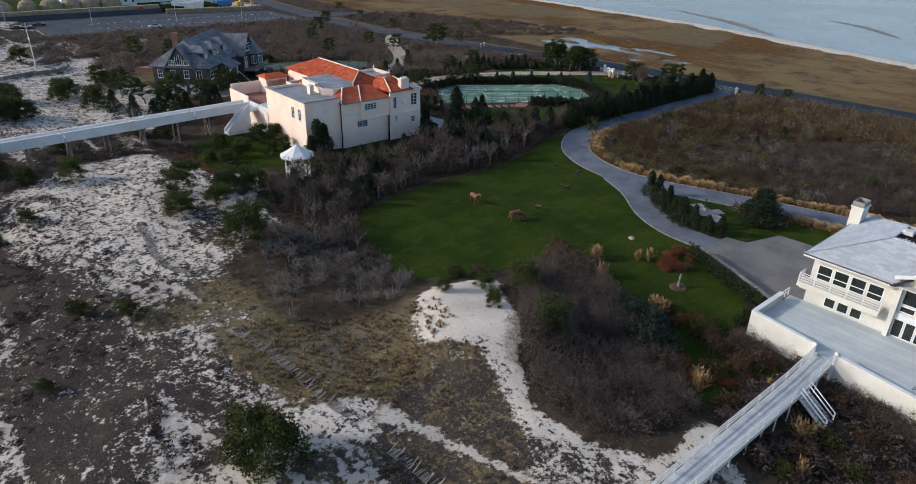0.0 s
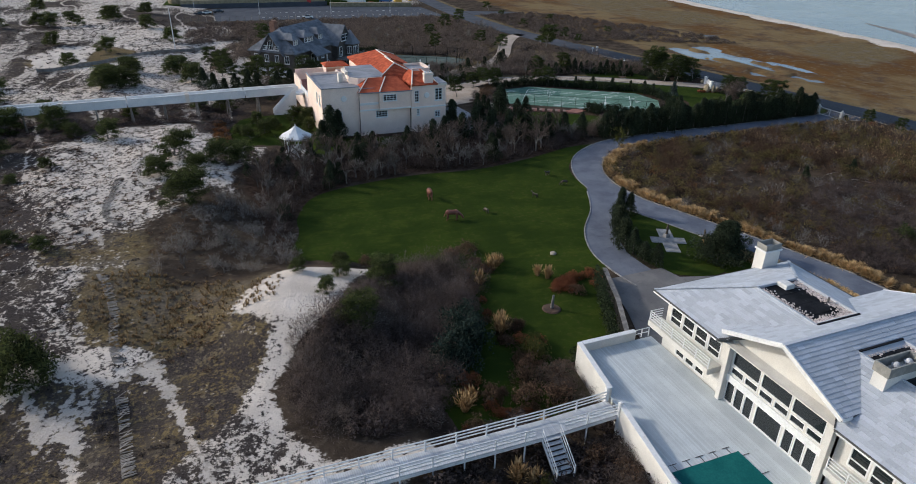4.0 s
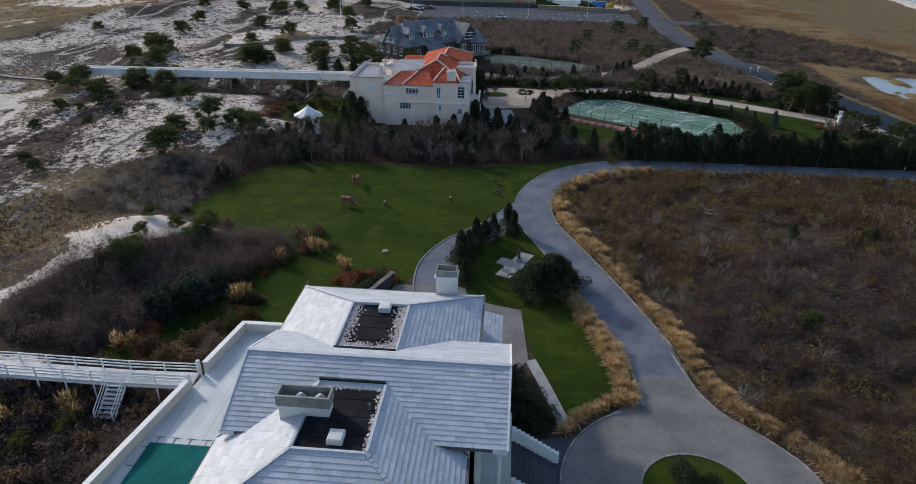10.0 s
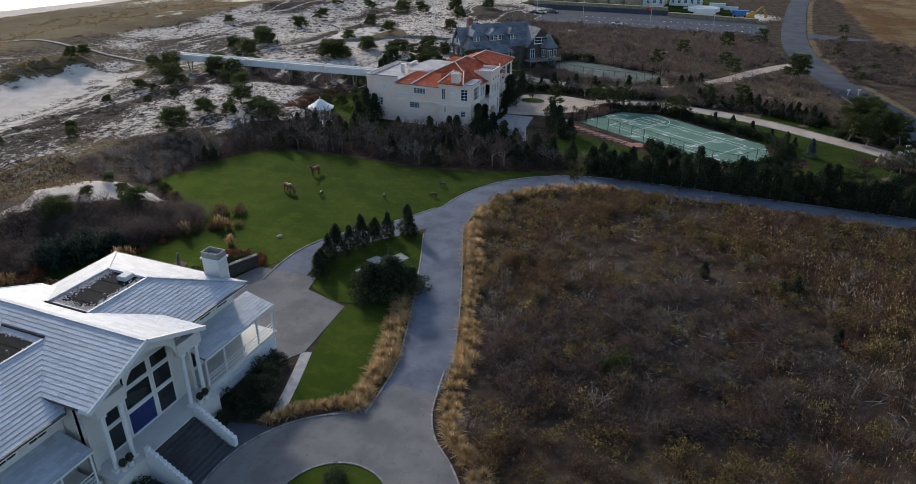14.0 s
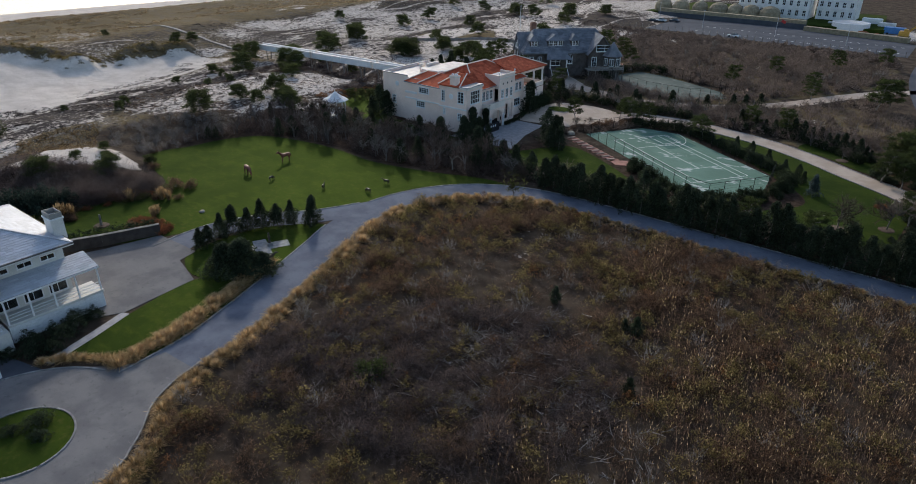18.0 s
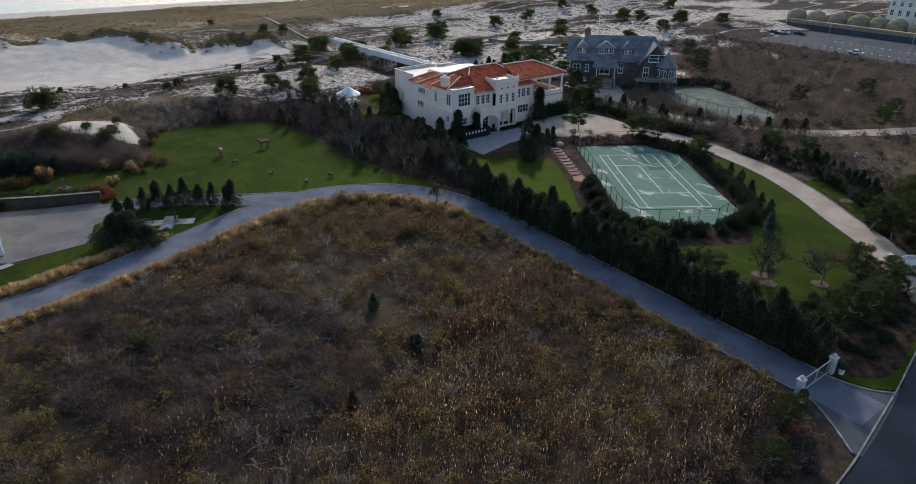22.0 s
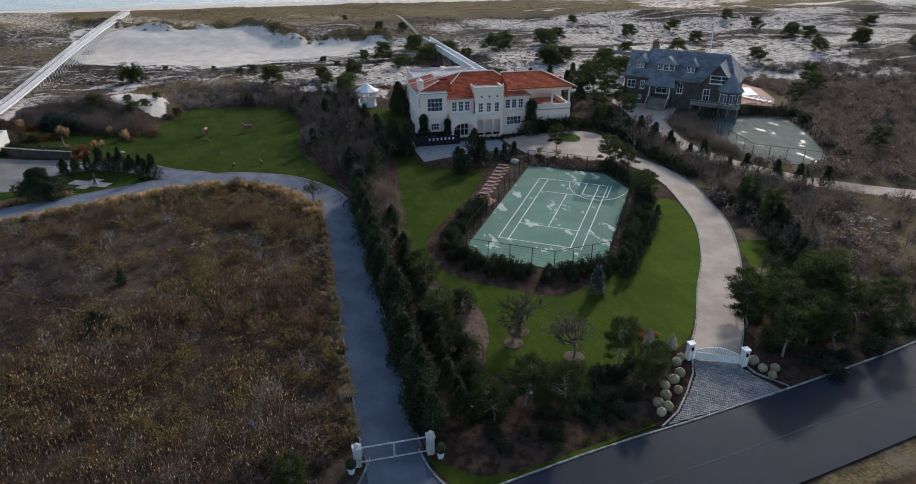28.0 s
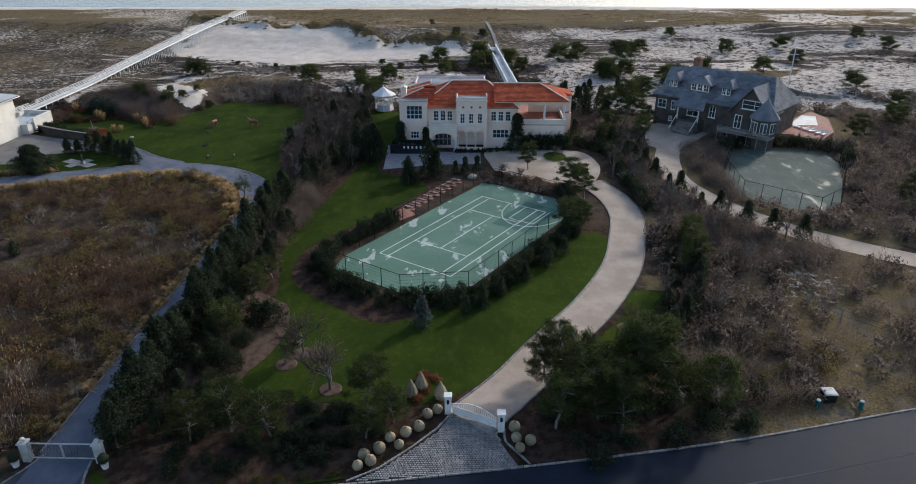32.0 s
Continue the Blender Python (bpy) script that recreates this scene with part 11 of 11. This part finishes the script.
OLV = [(142.0, 135.0), (149.5, 133.6), (148.6, 138.8), (144.0, 144.0), (139.0, 147.0), (136.5, 139.0)]
stuff("brush", [spread(*FB[k], rows_of(scatter(OLV, 16, 900 + k), 904 + k, 0.7, 1.7, (0.7, 1.0))) for k in range(4)], M_FIELDG, "olive-brown shrubs by the road clearing", "brush")
stuff("brush", [spread(*FM[k], rows_of(scatter(OLV, 14, 908 + k), 912 + k, 0.8, 1.7, (0.7, 1.0))) for k in range(3)], M_NBRUSH, "grey-brown shrubs by the road clearing", "brush")
FC_ = cedar(798, 2.6, 0.85, "small dark cedar standing in dry scrub", M_CEDAR, group="field cedars", n=420, size=0.24, power=0.6)
for x, y, sz in ((120.5, 54.4, 0.75), (130.2, 53.8, 0.8), (133.6, 44.9, 0.65), (128.9, 54.0, 0.5)):
    plant(FC_, x, y, sz)
FP_ = shrub(799, 1.7, 1.6, "low spreading green pine bush in the field", M_PINE, "field_pine", "field pines", n=420, size=0.28)
plant(FP_, 114.2, 32.4, 1.0)
PSH = [(104.5, 34.2), (107.6, 34.0), (109.3, 34.6), (117.0, 43.2), (102.6, 35.2)]
for i, (x, y) in enumerate(PSH):
    plant(BP[i % 2], x, y, 0.42 + 0.05 * (i % 3), up=0.75)
g_ = np.random.default_rng(88)
RZ = [(124.0, 76.0), (126.0, 60.0), (127.0, 40.0), (130.0, 10.0), (164.0, 0.0), (160.0, 50.0), (154.0, 77.0), (140.0, 70.0), (130.0, 66.0)]
rp_ = scatter(RZ, 13000, 89)
keep = fbm(rp_[:, 0], rp_[:, 1], 16, 90) + 0.2 * g_.random(len(rp_)) + 0.008 * (rp_[:, 0] - 138) > 0.50
rp_ = rp_[keep]
n = len(rp_)
h = g_.uniform(1.4, 2.4, n)
lean = g_.normal(0, 0.16, (n, 2))
base = np.c_[rp_, land(rp_[:, 0], rp_[:, 1])]
tip = base + np.c_[lean * h[:, None], h]
a = g_.uniform(0, 3.14, n)
sx = np.c_[np.cos(a), np.sin(a), np.zeros(n)] * 0.014
pl = np.c_[np.cos(a), np.sin(a), np.zeros(n)] * 0.034
V = np.stack([base - sx, base + sx, tip], 1).reshape(-1, 3)
stuff("reed_stems", [(V, np.arange(3 * n).reshape(-1, 3))], M_FIELD, "brown reed stems standing in the field", "reeds")
V = np.stack([tip - pl - (tip - base) * 0.06, tip + pl - (tip - base) * 0.05, tip + (tip - base) * 0.09], 1).reshape(-1, 3)
stuff("reed_plumes", [(V, np.arange(3 * n).reshape(-1, 3))], M_REED, "pale feathery reed plumes", "reeds")

# heath cushions and grass on the near dunes
HB = leafy_mesh(800, 9, 0.42, 0.30, 0.26, 3)
hp_ = scatter([(-20, 12), (-6, 58), (-8, 108), (14, 98), (14, 74), (24, 52), (20, 40), (30, 20), (10, 10)], 5000, 801)
keep = fbm(hp_[:, 0], hp_[:, 1], 3, 802) - 0.004 * hp_[:, 0] > 0.50
stuff("heath", [spread(*HB, rows_of(hp_[keep], 803, 0.45, 1.1, (0.5, 1.0)))], M_HEATH, "low dark heath cushions on sand", "heath")
sp_ = scatter([(4, 60), (4, 112), (30, 125), (37, 96), (34, 70), (30, 48), (28, 22), (24, 36), (26, 56)], 900, 811)
stuff("dune_cushions", [spread(*HB, rows_of(sp_, 813, 0.5, 1.1, (0.5, 0.9)))], M_FIELD, "low brown dune plants on sand", "dune plants")
nd_ = scatter([(-60, 125), (45, 128), (36, 160), (36, 250), (-70, 300)], 2600, 821)
keep = fbm(nd_[:, 0], nd_[:, 1] * 0.5, 12, 822) > 0.49
stuff("heath", [spread(*HB, rows_of(nd_[keep], 823, 0.9, 2.2, (0.4, 0.8)))], M_HEATH, "low dark heath on far dunes", "heath")
fg_ = scatter([(-140, 20), (-60, 10), (-66, 120), (-60, 300), (-140, 300)], 3600, 831)
keep = fbm(fg_[:, 0], fg_[:, 1] * 0.5, 20, 832) > 0.40
stuff("dune_grass", [spread(*HB, rows_of(fg_[keep], 833, 1.2, 2.6, (0.4, 0.8)))], M_REED, "straw-coloured dune grass behind the beach", "dune grass")
YT = bare_tree(655, 3.6, "thin young tree with sparse yellow-green leaves", M_SHRUBY, "young_tree", "young trees", 0.6, 6)
plant(YT, 100.0, 76.9)
tri_part("leaves", *clumps(np.random.default_rng(9), np.random.default_rng(8).normal(0, 1, (90, 3)) * (0.9, 0.9, 0.8) + (0, 0, 2.4), 0.34, 3), M_SHRUBY, YT)
GC = [(152.5, 70.0), (154.0, 76.0), (160.0, 75.0), (163.0, 50.0), (164.5, 30.0), (158.0, 40.0)]
stuff("brush", [spread(*LB[k], rows_of(scatter(GC, 60, 840 + k), 850 + k, 0.6, 1.2, (0.7, 1.2))) for k in range(3)] + [spread(*BR[k], rows_of(scatter(GC, 30, 860 + k), 870 + k, 0.6, 1.0)) for k in range(3)], M_BRUSH, "dark brush between field and road", "brush")
for x, y, s in ((156.6, 72.6, 0.55), (158.4, 67.0, 0.5)):
    plant(rp.choice(PN), x, y, s)
# dead wood in the field
dw = []
for i in range(190):
    cx, cy = (rp.choice(((121.0, 44.6), (127.3, 43.0), (118.6, 41.0), (124.7, 37.1), (121.0, 46.0), (119.5, 34.7), (129.7, 40.7), (137.6, 36.6), (122.7, 50.5))))
    x, y = cx + rp.gauss(0, 2.2), cy + rp.gauss(0, 2.2)
    z = float(land(x, y)) + 0.35
    a = rp.uniform(0, 6.28)
    ln = rp.uniform(0.5, 1.5)
    d = np.array([math.cos(a), math.sin(a), rp.uniform(0.0, 0.4)])
    mid = np.array((x, y, z)) + d * ln * 0.5
    bend = d + np.array([rp.gauss(0, 0.35), rp.gauss(0, 0.35), rp.gauss(0, 0.15)])
    dw += [((x, y, z), mid, 0.045, 0.035), (mid, mid + bend * ln * 0.5, 0.035, 0.02)]
    for _ in range(4):
        e = d + np.array([rp.gauss(0, 0.6), rp.gauss(0, 0.6), rp.gauss(0.15, 0.35)])
        q = np.array((x, y, z)) + d * ln * rp.uniform(0.2, 0.6)
        dw.append((q, q + e * ln * rp.uniform(0.3, 0.6), 0.026, 0.012))
stuff("dead_wood", [tubes3(dw)], M_TWIGPALE, "bleached dead branches lying in scrub", "dead wood")

# ---------------------------------------------------------------- single slates and tiles
for owner, pieces in LATE:
    org = ORIGIN[root_of(owner).name]
    mt = M_SLATE if root_of(owner) is WH else M_TILE
    nm = "slate" if root_of(owner) is WH else "roof_tile"
    singles, rest = pieces[:300], pieces[300:]
    for p in singles:
        part(nm, MB().add(p, PIECE_F), mt, owner)
    if rest:
        joined_pieces(nm + "_field", rest, M_SLATE_J if root_of(owner) is WH else M_TILE_J, owner)
